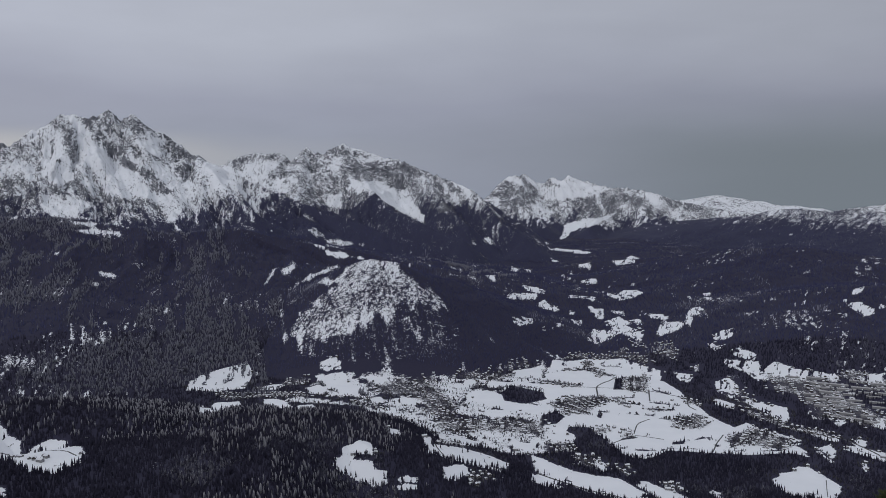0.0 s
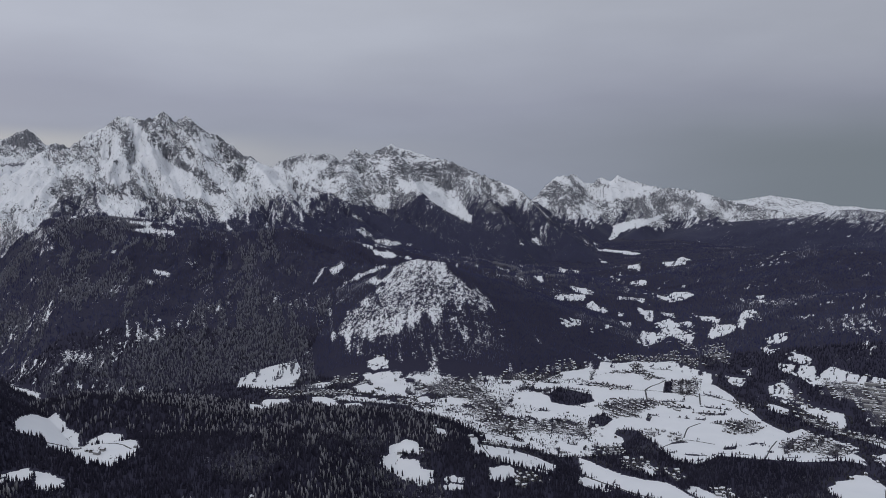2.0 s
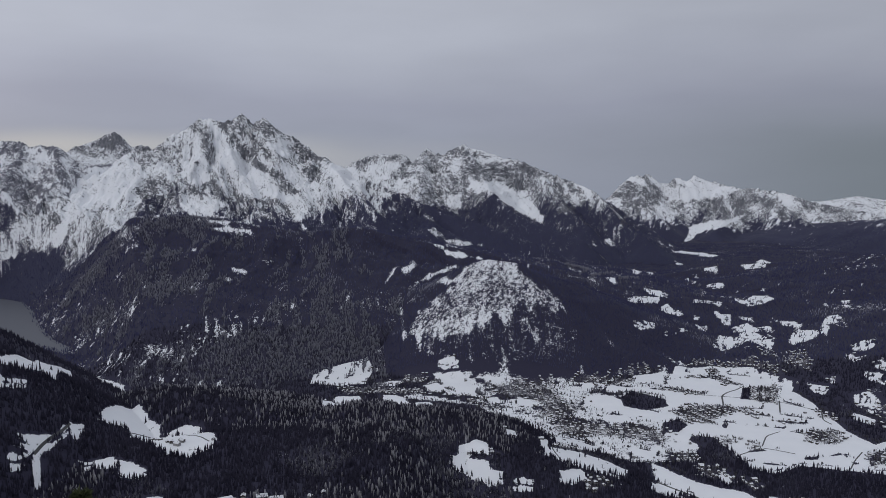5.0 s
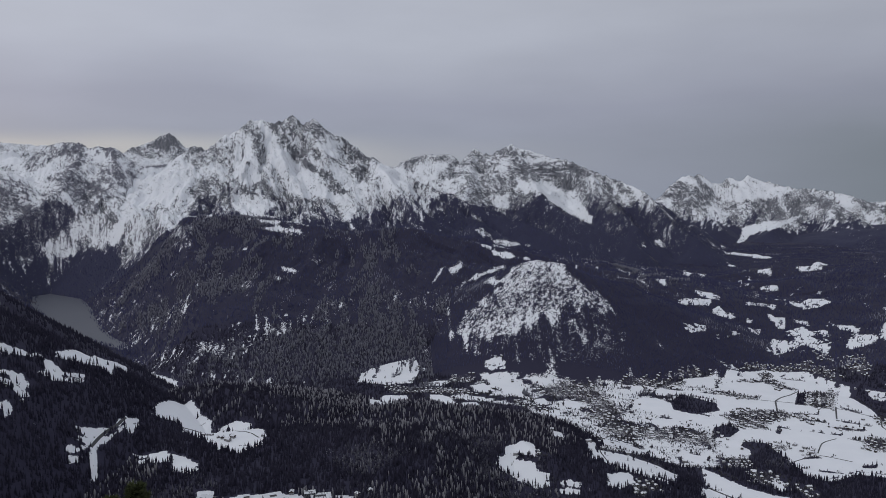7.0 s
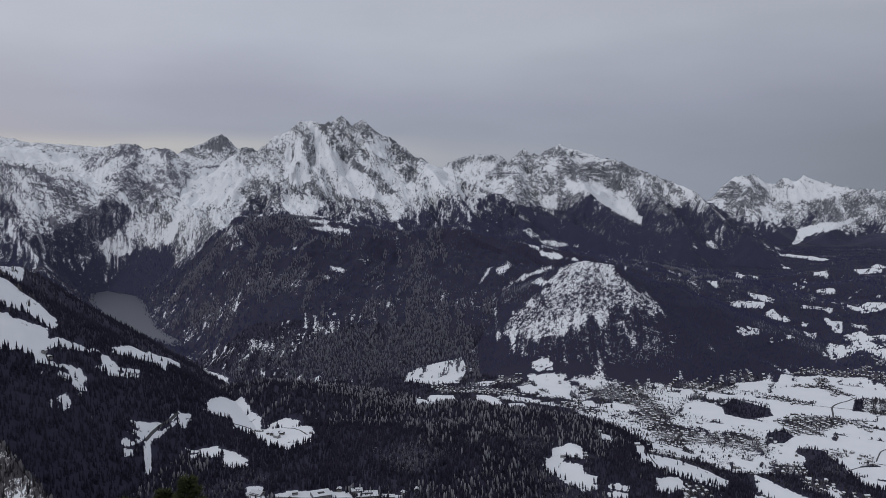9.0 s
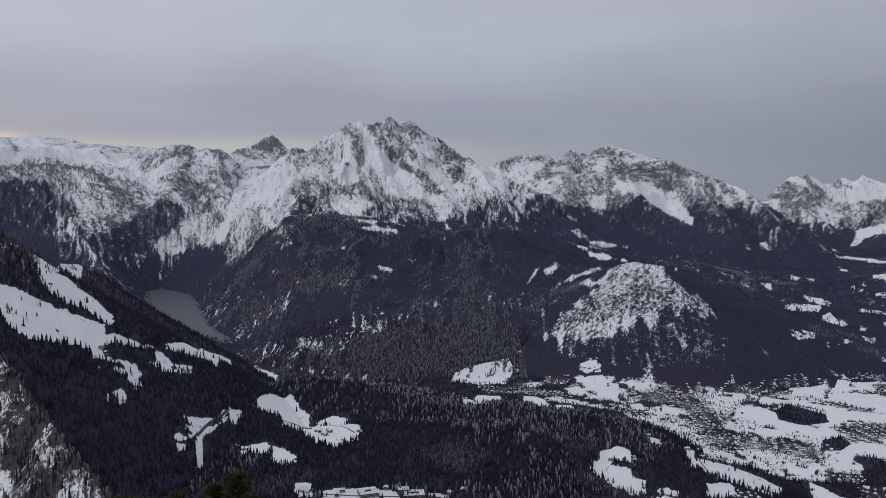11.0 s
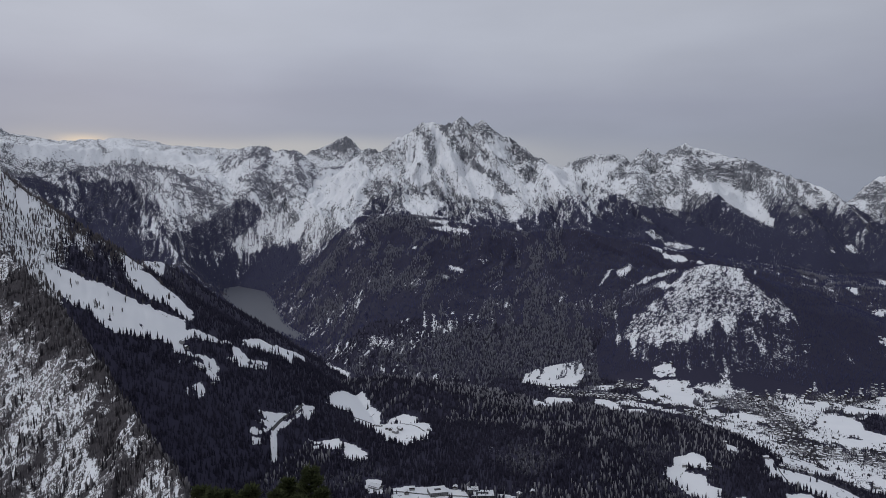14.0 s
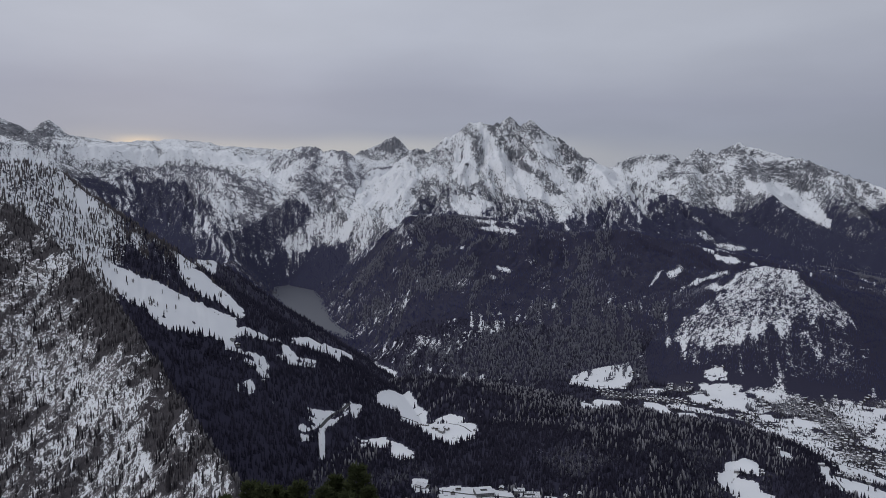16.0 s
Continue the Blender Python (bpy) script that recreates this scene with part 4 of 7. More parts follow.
LANES.append((5, [(7.3, 4.833), (10.93, 4.797), (13.31, 4.776), (14.88, 4.799), (17.38, 4.683)]))
LANES.append((5, [(12.21, 3.72), (13.78, 3.907), (14.56, 3.897), (15.92, 3.897)]))
LANES.append((5, [(13.85, 3.926), (14.07, 4.103), (14.92, 4.201)]))
LANES.append((6, [(17.37, 4.748), (17.51, 4.499), (18.04, 4.448)]))
LANES.append((9, [(20.68, 4.748), (24.15, 4.302), (27.06, 4.239), (29.79, 4.012)]))
LANES.append((7, [(6.97, 3.3), (9.44, 3.182), (11.47, 3.096), (13.08, 3.042)]))
LANES.append((2.5, [(26.4, 3.571), (26.54, 3.373)]))
LANES.append((5, [(19.24, 3.762), (19.45, 3.901), (19.88, 4.03)]))
LANES.append((7, [(14.8, 4.82), (14.89, 4.563)]))
LANES.append((6, [(10.11, 5.3), (10.7, 5.465), (10.29, 5.542)]))
# snowfields, bare crags, stands of trees and thin woods on the mountain faces: the land they lie on, what they are, how
# strongly, the distance in km and their outline, traced in the camera's view and cast onto the land as bearing and
# altitude
FEATURES = []
FEATURES.append(('watz', 'snow', 1, 10.5, [(-24.75, 2388), (-23.74, 2428), (-23.14, 2294), (-22.65, 2141), (-22.13, 2105), (-21.12, 1932), (-20.71, 1828), (-19.69, 1695), (-19.29, 1639), (-20.71, 1651), (-21.93, 1666), (-22.94, 1694), (-23.47, 1862), (-23.75, 2003), (-24.27, 2194)]))
FEATURES.append(('watz', 'snow', 1, 10.6, [(-26.56, 2282), (-26.04, 2304), (-25.88, 2115), (-25.16, 2003), (-24.76, 1932), (-24.76, 1827), (-25.57, 1793), (-26.05, 1827), (-26.37, 1968), (-26.69, 2087)]))
FEATURES.append(('watz', 'snow', 0.7, 9.1, [(-26.86, 1694), (-24.76, 1695), (-23.75, 1601), (-24.77, 1455), (-25.58, 1455), (-26.59, 1526)]))
FEATURES.append(('watz', 'snow', 0.7, 9.6, [(-20.1, 2003), (-19.5, 2081), (-18.69, 2008), (-17.88, 1863), (-17.07, 1795), (-15.45, 1670), (-17.06, 1635), (-18.27, 1664), (-19.09, 1761), (-19.7, 1862)]))
FEATURES.append(('watz', 'snow', 1, 8.9, [(-19.9, 1662), (-18.88, 1696), (-18.68, 1602), (-18.35, 1652), (-17.67, 1695), (-18.27, 1542), (-18.59, 1405), (-17.94, 1309), (-18.18, 1291), (-19.28, 1450)]))
FEATURES.append(('watz', 'snow', 0.6, 10.7, [(-19.51, 2435), (-17.48, 2125), (-15.67, 1932), (-14.26, 1795), (-12.26, 1691), (-12.65, 1649), (-14.65, 1762), (-16.67, 1916), (-17.88, 2041), (-19.1, 2280)]))
FEATURES.append(('watz hach', 'snow', 1, 11.5, [(-32.72, 1945), (-30.95, 2005), (-29.57, 1996), (-29.97, 1862), (-31.17, 1682), (-32.75, 1515), (-33.55, 1384), (-34.15, 1187), (-34.54, 1107), (-34.81, 1176), (-34.12, 1410), (-33.71, 1643), (-33.11, 1864)]))
FEATURES.append(('watz', 'rock', 0.22, 11.1, [(-27.15, 2497), (-25.15, 2680), (-24.26, 2679), (-22.53, 2729), (-21.12, 2672), (-20.52, 2591), (-20.72, 2463), (-21.93, 2554), (-22.94, 2467), (-24.75, 2511), (-26.35, 2440), (-27.16, 2367)]))
FEATURES.append(('watz', 'rock', 0.8, 10.4, [(-23.14, 2428), (-21.93, 2295), (-21.32, 2076), (-20.71, 2003), (-21.12, 1932), (-22.13, 2068), (-22.74, 2156)]))
FEATURES.append(('watz', 'rock', 0.8, 9.7, [(-20.71, 2003), (-20.11, 2039), (-19.49, 1828), (-18.8, 1729), (-19.29, 1677), (-20.1, 1761), (-20.71, 1896)]))
FEATURES.append(('watz', 'rock', 0.8, 10.0, [(-24.95, 2227), (-24.64, 2085), (-24.28, 1794), (-23.63, 1631), (-24.16, 1601), (-24.56, 1697), (-24.84, 1932)]))
FEATURES.append(('watz', 'rock', 0.35, 9.8, [(-26.85, 2011), (-26.29, 1827), (-25.17, 1759), (-24.76, 1695), (-25.98, 1714), (-26.58, 1827)]))
FEATURES.append(('watz', 'rock', 0.42, 10.3, [(-28.78, 1899), (-27.77, 1971), (-27.18, 1759), (-26.79, 1540), (-28.0, 1487), (-29.2, 1493), (-30.0, 1498), (-30.06, 1687), (-29.38, 1826)]))
FEATURES.append(('watz', 'rock', 0.42, 10.8, [(-19.1, 2473), (-17.89, 2202), (-16.47, 1966), (-15.26, 1796), (-13.24, 1567), (-13.44, 1534), (-15.66, 1777), (-16.87, 1945), (-18.21, 2165), (-19.18, 2381)]))
FEATURES.append(('watz hund', 'rock', 0.4, 11.2, [(-29.75, 2263), (-28.95, 2329), (-28.16, 2256), (-28.37, 2051), (-29.17, 2034), (-29.96, 2098)]))
FEATURES.append(('hach', 'rock', 0.9, 12.1, [(-39.52, 2027), (-39.58, 2157), (-39.12, 2263), (-38.38, 2321), (-37.45, 2345), (-36.89, 2344), (-37.28, 2207), (-38.03, 2107), (-38.79, 1984), (-39.34, 1936)]))
FEATURES.append(('hach', 'rock', 0.9, 11.8, [(-35.58, 2214), (-35.07, 2340), (-34.43, 2313), (-33.86, 2162), (-34.44, 2142), (-35.01, 2231), (-35.78, 2131)]))
FEATURES.append(('hach', 'rock', 0.8, 12.1, [(-36.59, 2361), (-36.06, 2345), (-36.34, 2213), (-36.79, 2259)]))
FEATURES.append(('hach', 'rock', 0.16, 11.1, [(-38.04, 2024), (-36.53, 2143), (-34.64, 2101), (-33.88, 1941), (-34.67, 1714), (-36.58, 1675), (-37.7, 1786)]))
FEATURES.append(('hach watz rim flank', 'wood', 0.6, 10.0, [(-40.33, 1384), (-38.84, 1586), (-37.9, 1644), (-36.9, 1558), (-36.61, 1431), (-37.08, 1258), (-38.34, 1157), (-39.1, 996), (-40.41, 918), (-41.85, 975), (-42.16, 1226)]))
FEATURES.append(('hach watz', 'snow', 0.35, 10.2, [(-38.72, 1093), (-36.61, 1397), (-35.08, 1469), (-34.25, 1344), (-34.74, 1116), (-36.66, 1026), (-37.8, 944), (-38.55, 948)]))
FEATURES.append(('hund', 'rock', 0.75, 14.8, [(-32.77, 2409), (-31.51, 2576), (-30.8, 2705), (-30.33, 2543), (-30.93, 2442), (-32.3, 2392)]))
FEATURES.append(('hach hund watz', 'rock', 0.5, 11.8, [(-31.85, 2112), (-31.41, 2329), (-30.99, 2056), (-31.74, 2004)]))
FEATURES.append(('rim plat hach', 'rock', 0.85, 12.3, [(-52.82, 2013), (-51.15, 1977), (-49.79, 1895), (-48.38, 2022), (-48.31, 1975), (-49.73, 1849), (-51.16, 1924), (-52.82, 1974)]))
FEATURES.append(('rim plat', 'rock', 0.85, 11.9, [(-46.22, 2107), (-44.39, 2148), (-42.53, 2046), (-41.41, 1850), (-40.47, 1689), (-40.66, 1652), (-41.61, 1789), (-42.72, 1976), (-44.39, 2065), (-46.23, 2032)]))
FEATURES.append(('rim', 'wood', 0.7, 11.5, [(-52.17, 1922), (-51.16, 1909), (-49.8, 1826), (-48.95, 1711), (-48.96, 1623), (-50.17, 1676), (-51.53, 1752)]))
FEATURES.append(('rim', 'wood', 0.66, 11.5, [(-48.4, 1849), (-46.61, 1905), (-45.16, 1826), (-44.63, 1635), (-46.13, 1415), (-47.69, 1333), (-48.62, 1561)]))
FEATURES.append(('rim plat', 'rock', 0.35, 12.4, [(-52.31, 2103), (-51.46, 2147), (-49.25, 2092), (-49.34, 1927), (-51.49, 1992)]))
FEATURES.append(('plat', 'snow', 1, 12.8, [(-50.41, 2429), (-47.63, 2392), (-46.21, 2269), (-46.58, 2133), (-49.06, 2145), (-52.13, 2186), (-52.77, 2304), (-51.43, 2377)]))
FEATURES.append(('plat', 'snow', 1, 13.4, [(-46.44, 2509), (-43.75, 2391), (-41.65, 2314), (-39.86, 2283), (-39.7, 2034), (-40.6, 2076), (-43.08, 2140), (-46.14, 2221)]))
FEATURES.append(('plat', 'rock', 0.5, 13.3, [(-47.31, 2337), (-47.1, 2464), (-46.5, 2279), (-46.97, 2209)]))
FEATURES.append(('lpeak plat', 'rock', 0.85, 13.4, [(-56.24, 2672), (-55.44, 2812), (-54.36, 2634), (-53.85, 2826), (-53.52, 2866), (-53.05, 2722), (-53.26, 2324), (-53.91, 2305), (-55.02, 2400), (-56.26, 2505)]))
FEATURES.append(('lpeak plat', 'snow', 0.8, 12.2, [(-56.28, 2306), (-55.03, 2314), (-53.46, 2098), (-54.44, 2018), (-56.34, 2013)]))
FEATURES.append(('hoch', 'snow', 1, 12.9, [(-6.85, 1982), (-6.08, 1873), (-4.58, 1829), (-3.46, 1697), (-2.42, 1613), (-1.96, 1453), (-1.3, 1335), (-1.39, 1239), (-2.3, 1257), (-3.42, 1412), (-4.36, 1547), (-4.75, 1662), (-5.31, 1704), (-6.06, 1659), (-6.64, 1785)]))
FEATURES.append(('hoch', 'snow', 0.8, 12.8, [(-7.96, 1650), (-7.2, 1654), (-7.29, 1444), (-7.94, 1427), (-8.53, 1501)]))
FEATURES.append(('hoch', 'snow', 0.6, 13.5, [(-8.38, 2063), (-7.63, 2204), (-7.05, 2151), (-7.61, 2011), (-8.18, 1967)]))
FEATURES.append(('hoch', 'snow', 0.6, 14.7, [(-14.47, 2085), (-13.28, 2239), (-12.29, 2235), (-11.31, 2182), (-12.28, 1977), (-13.26, 1777), (-14.06, 1929)]))
FEATURES.append(('hoch', 'rock', 0.36, 13.8, [(-7.84, 2435), (-7.16, 2496), (-6.32, 2395), (-4.44, 2266), (-2.78, 2195), (-1.31, 1945), (-2.3, 1768), (-3.08, 1653), (-4.01, 1740), (-5.14, 1892), (-6.09, 1935), (-6.86, 2056), (-7.45, 2298)]))
FEATURES.append(('hoch', 'rock', 0.2, 13.3, [(-10.32, 2064), (-9.16, 2067), (-7.59, 1784), (-8.35, 1650), (-9.53, 1828)]))
FEATURES.append(('hoch', 'rock', 0.3, 14.7, [(-12.3, 2342), (-11.59, 2371), (-10.91, 2182), (-11.3, 2079), (-12.1, 2234)]))
FEATURES.append(('hoch flank watz', 'wood', 0.75, 9.1, [(-6.79, 1416), (-5.49, 1606), (-4.94, 1687), (-4.17, 1532), (-2.68, 1334), (-1.39, 1224), (0.24, 1136), (1.31, 1033), (-1.16, 969), (-4.86, 1243), (-7.92, 1393)]))
FEATURES.append(('reit', 'rock', 0.42, 16.7, [(4.11, 1761), (4.69, 1902), (6.45, 1820), (6.85, 1537), (6.09, 1353), (4.72, 1434), (4.12, 1587)]))
FEATURES.append(('reit', 'snow', 0.9, 16.8, [(7.03, 1763), (8.18, 1764), (9.31, 1822), (12.3, 1712), (10.46, 1566), (8.58, 1486), (7.43, 1480), (6.96, 1590)]))
FEATURES.append(('reit', 'rock', 0.32, 15.7, [(9.34, 1486), (10.46, 1544), (12.67, 1605), (14.12, 1554), (15.93, 1304), (15.25, 1138), (12.37, 1058), (10.51, 1096), (8.99, 1178)]))
FEATURES.append(('reit', 'snow', 0.9, 15.0, [(8.62, 1036), (12.34, 1269), (12.17, 1192), (9.21, 902), (8.35, 688), (8.04, 694), (8.56, 899)]))
FEATURES.append(('reit', 'wood', 0.95, 15.5, [(6.7, 990), (8.24, 1082), (8.74, 992), (8.19, 790), (7.5, 695), (5.16, 766), (4.55, 992)]))
FEATURES.append(('hoch watz', 'rock', 0.3, 12.6, [(-1.66, 1874), (-0.23, 1831), (1.19, 1705), (2.25, 1510), (2.96, 1331), (1.6, 1275), (0.23, 1155), (-0.86, 1279), (-1.61, 1538)]))
FEATURES.append(('grun', 'glade', 0.6, 6.1, [(-4.99, 1279), (-3.18, 1224), (-1.97, 1117), (-0.77, 1042), (0.44, 945), (-1.54, 962), (-3.46, 972), (-3.72, 841), (-4.74, 927), (-6.35, 835), (-7.99, 802), (-10.04, 799), (-11.49, 789), (-10.46, 881), (-9.23, 968), (-8.34, 1037), (-7.49, 1128), (-6.6, 1224)]))
FEATURES.append(('grun', 'glade', 0.35, 6.1, [(-4.99, 1279), (-3.18, 1224), (-1.97, 1111), (-3.16, 1098), (-5.17, 1118), (-6.38, 1045), (-7.6, 1035), (-7.49, 1128), (-6.6, 1224)]))
FEATURES.append(('grun', 'glade', 0.41, 5.1, [(-11.69, 789), (-8.0, 918), (-3.74, 975), (0.43, 954), (1.34, 786), (-0.68, 703), (-3.08, 694), (-7.15, 702), (-10.45, 721)]))
FEATURES.append(('grun', 'glade', 0.75, 5.3, [(-2.65, 921), (-2.24, 895), (-1.91, 834), (-1.3, 778), (-1.9, 805), (-2.39, 837)]))
FEATURES.append(('grun', 'glade', 0.8, 5.1, [(-4.48, 803), (-4.11, 775), (-3.81, 707), (-4.05, 683), (-4.22, 733)]))
FEATURES.append(('grun', 'glade', 0.9, 5.0, [(-9.13, 689), (-8.18, 730), (-7.44, 702), (-7.56, 682), (-8.88, 669)]))
FEATURES.append(('grun ground', 'glade', 0.8, 5.4, [(3.12, 777), (3.78, 742), (4.57, 670), (4.96, 642), (4.58, 655), (3.68, 728)]))
FEATURES.append(('grun ground', 'glade', 0.8, 5.0, [(1.38, 673), (1.61, 674), (1.79, 629), (1.32, 630)]))
FEATURES.append(('grun ground', 'glade', 0.7, 4.9, [(-4.9, 653), (-4.09, 687), (-3.47, 658), (-3.87, 634)]))
FEATURES.append(('flank grun', 'field', 0.9, 6.3, [(-11.9, 1140), (-11.7, 1130), (-12.52, 1035), (-12.8, 1031)]))
FEATURES.append(('flank grun', 'field', 0.9, 6.4, [(-11.7, 1110), (-10.68, 1163), (-10.39, 1134), (-11.29, 1071)]))
FEATURES.append(('flank grun', 'field', 0.9, 6.2, [(-9.45, 1093), (-9.33, 1074), (-10.67, 998), (-10.96, 992)]))
FEATURES.append(('flank grun', 'field', 0.9, 6.6, [(-7.62, 1116), (-7.53, 1093), (-9.24, 1057), (-9.98, 1031), (-10.06, 1050), (-9.24, 1078)]))
FEATURES.append(('flank grun', 'field', 0.9, 6.0, [(-8.59, 1091), (-7.94, 1090), (-8.26, 1069), (-8.59, 1069)]))
FEATURES.append(('flank grun', 'glade', 0.7, 5.9, [(-11.37, 925), (-10.55, 977), (-10.26, 960), (-11.08, 923)]))
FEATURES.append(('flank grun', 'glade', 0.7, 5.4, [(-11.69, 905), (-11.33, 905), (-11.28, 775), (-11.57, 770)]))
FEATURES.append(('flank grun', 'glade', 0.7, 5.7, [(-9.73, 964), (-8.91, 988), (-8.62, 957), (-9.23, 960)]))
FEATURES.append(('flank grun', 'glade', 0.7, 5.1, [(-10.66, 806), (-10.13, 810), (-9.96, 724), (-10.29, 724)]))
FEATURES.append(('flank', 'glade', 0.5, 8.0, [(-30.93, 1416), (-29.28, 1469), (-29.51, 1262), (-30.44, 1207), (-30.97, 1263)]))
FEATURES.append(('flank', 'glade', 0.5, 5.5, [(-24.97, 850), (-23.47, 858), (-23.0, 815), (-23.88, 787), (-24.86, 810)]))
FEATURES.append(('flank', 'glade', 0.45, 5.3, [(-29.28, 792), (-27.39, 765), (-27.02, 718), (-27.8, 698), (-29.23, 738)]))
FEATURES.append(('flank', 'glade', 0.45, 5.4, [(-19.48, 774), (-17.44, 789), (-17.45, 762), (-19.28, 762)]))
FEATURES.append(('flank', 'glade', 0.5, 6.7, [(-21.62, 1203), (-20.43, 1195), (-21.03, 1147)]))
FEATURES.append(('flank hoch watz', 'glade', 0.6, 7.3, [(-14.56, 1409), (-13.54, 1381), (-13.13, 1312), (-13.74, 1327)]))
FEATURES.append(('flank watz', 'glade', 0.75, 7.2, [(-23.95, 1423), (-21.99, 1409), (-21.6, 1347), (-23.38, 1337)]))
FEATURES.append(('flank watz', 'glade', 0.8, 9.1, [(-34.59, 880), (-33.32, 1109), (-30.93, 1402), (-30.76, 1382), (-32.79, 1107), (-34.43, 846)]))
FEATURES.append(('flank watz hoch ground rhill', 'field', 1, 7.6, [(-25.46, 1493), (-24.37, 1490), (-24.04, 1475), (-23.35, 1472), (-23.96, 1451), (-24.77, 1471)]))
FEATURES.append(('flank watz hoch ground rhill', 'field', 1, 7.3, [(-25.18, 1427), (-23.55, 1428), (-22.05, 1406), (-22.13, 1384), (-23.96, 1392)]))
FEATURES.append(('flank watz hoch ground rhill', 'field', 1, 6.6, [(-23.64, 1147), (-22.95, 1136), (-22.25, 1117), (-22.54, 1101), (-23.36, 1115)]))
FEATURES.append(('flank watz hoch ground rhill', 'field', 1, 8.5, [(-9.78, 1332), (-9.08, 1341), (-8.49, 1266), (-8.28, 1212), (-9.07, 1260)]))
FEATURES.append(('flank watz hoch ground rhill', 'field', 1, 8.5, [(-8.48, 1223), (-7.51, 1217), (-7.71, 1238), (-6.94, 1204), (-5.59, 1129), (-5.66, 1177), (-7.12, 1155), (-8.28, 1190)]))
FEATURES.append(('flank watz hoch ground rhill', 'field', 1, 9.4, [(-10.47, 1551), (-10.08, 1508), (-9.29, 1425), (-8.97, 1376), (-9.28, 1378), (-10.07, 1458)]))
FEATURES.append(('flank watz hoch ground rhill', 'field', 1, 6.9, [(0.43, 1047), (1.38, 1010), (1.32, 1019), (0.51, 1025)]))
FEATURES.append(('flank watz hoch ground rhill', 'field', 1, 7.1, [(1.69, 1002), (2.48, 975), (2.42, 992), (1.91, 1006)]))
FEATURES.append(('flank watz hoch ground rhill', 'field', 1, 11.0, [(2.85, 1041), (3.35, 1055), (3.95, 953), (3.54, 957), (3.03, 999)]))
FEATURES.append(('flank watz hoch ground rhill', 'field', 1, 6.4, [(-23.97, 1085), (-23.52, 1078), (-23.6, 1057), (-23.97, 1064)]))
FEATURES.append(('flank watz hoch ground rhill', 'field', 1, 6.9, [(-26.28, 1270), (-25.75, 1285), (-25.88, 1255)]))
FEATURES.append(('near', 'snow', 1, 1.0, [(-49.09, 1489), (-48.64, 1498), (-48.15, 1495), (-47.83, 1484), (-47.38, 1481), (-48.22, 1477), (-48.81, 1478)]))
FEATURES.append(('near', 'snow', 0.6, 1.0, [(-46.87, 1522), (-45.73, 1539), (-44.83, 1507), (-43.36, 1512), (-43.0, 1509), (-44.53, 1506), (-46.0, 1509)]))
FEATURES.append(('near', 'snow', 0.5, 1.1, [(-54.82, 1469), (-53.97, 1478), (-53.51, 1469), (-54.37, 1461)]))
FIELDS = [(-41.65, 2.58, 0.038, 0.041, 0.028), (-47.0, 1.16, 0.01, 0.02, -0.001)]


def ovals(x, y, b, r, rows, ragged):
    """How deep a place lies inside the nearest oval: above 0 within."""
    best = np.full(x.shape, -9.0)
    for ob, okm, a, d, s in rows:
        cx, cy = polar(ob, okm)
        m = (np.abs(r - okm) < 3.4 * (d + abs(s)) + 0.05) & (np.abs(b - ob) < 2.8 * np.degrees(a / okm) + 0.2)
        if m.any():
            dx, dy = x[m] - cx, y[m] - cy
            si, co = math.sin(math.radians(ob)), math.cos(math.radians(ob))
            u, v = (dx * co - dy * si) / a, (dx * si + dy * co)
            w = (v - s * u) / d
            best[m] = np.maximum(best[m], 1 - np.maximum(np.hypot(u, w), 0.9 * (np.abs(u) ** 3 + np.abs(w) ** 3) ** (1 / 3.0)))
    return best + ragged


def patches(x, y, outlines, margin=0.12):
    """Signed distance in km to the nearest outline, positive inside."""
    best = np.full(x.shape, -9.0)
    for o in outlines:
        pts = [polar(*q) for q in o]
        xs, ys = [p[0] for p in pts], [p[1] for p in pts]
        m = (x > min(xs) - margin) & (x < max(xs) + margin) & (y > min(ys) - margin) & (y < max(ys) + margin)
        if m.any():
            best[m] = np.maximum(best[m], -inside(x[m], y[m], pts))
    return best


def strips(x, y, courses, reach=0.06):
    """Distance in km to the nearest of some open courses."""
    best = np.full(x.shape, 9.0)
    for o in courses:
        pts = [polar(*q) for q in o]
        for (ax, ay), (bx, by) in zip(pts, pts[1:]):
            m = (x > min(ax, bx) - reach) & (x < max(ax, bx) + reach) & (y > min(ay, by) - reach) & (y < max(ay, by) + reach)
            if m.any():
                ex, ey = bx - ax, by - ay
                t = np.clip(((x[m] - ax) * ex + (y[m] - ay) * ey) / (ex * ex + ey * ey), 0, 1)
                best[m] = np.minimum(best[m], np.hypot(x[m] - ax - t * ex, y[m] - ay - t * ey))
    return best


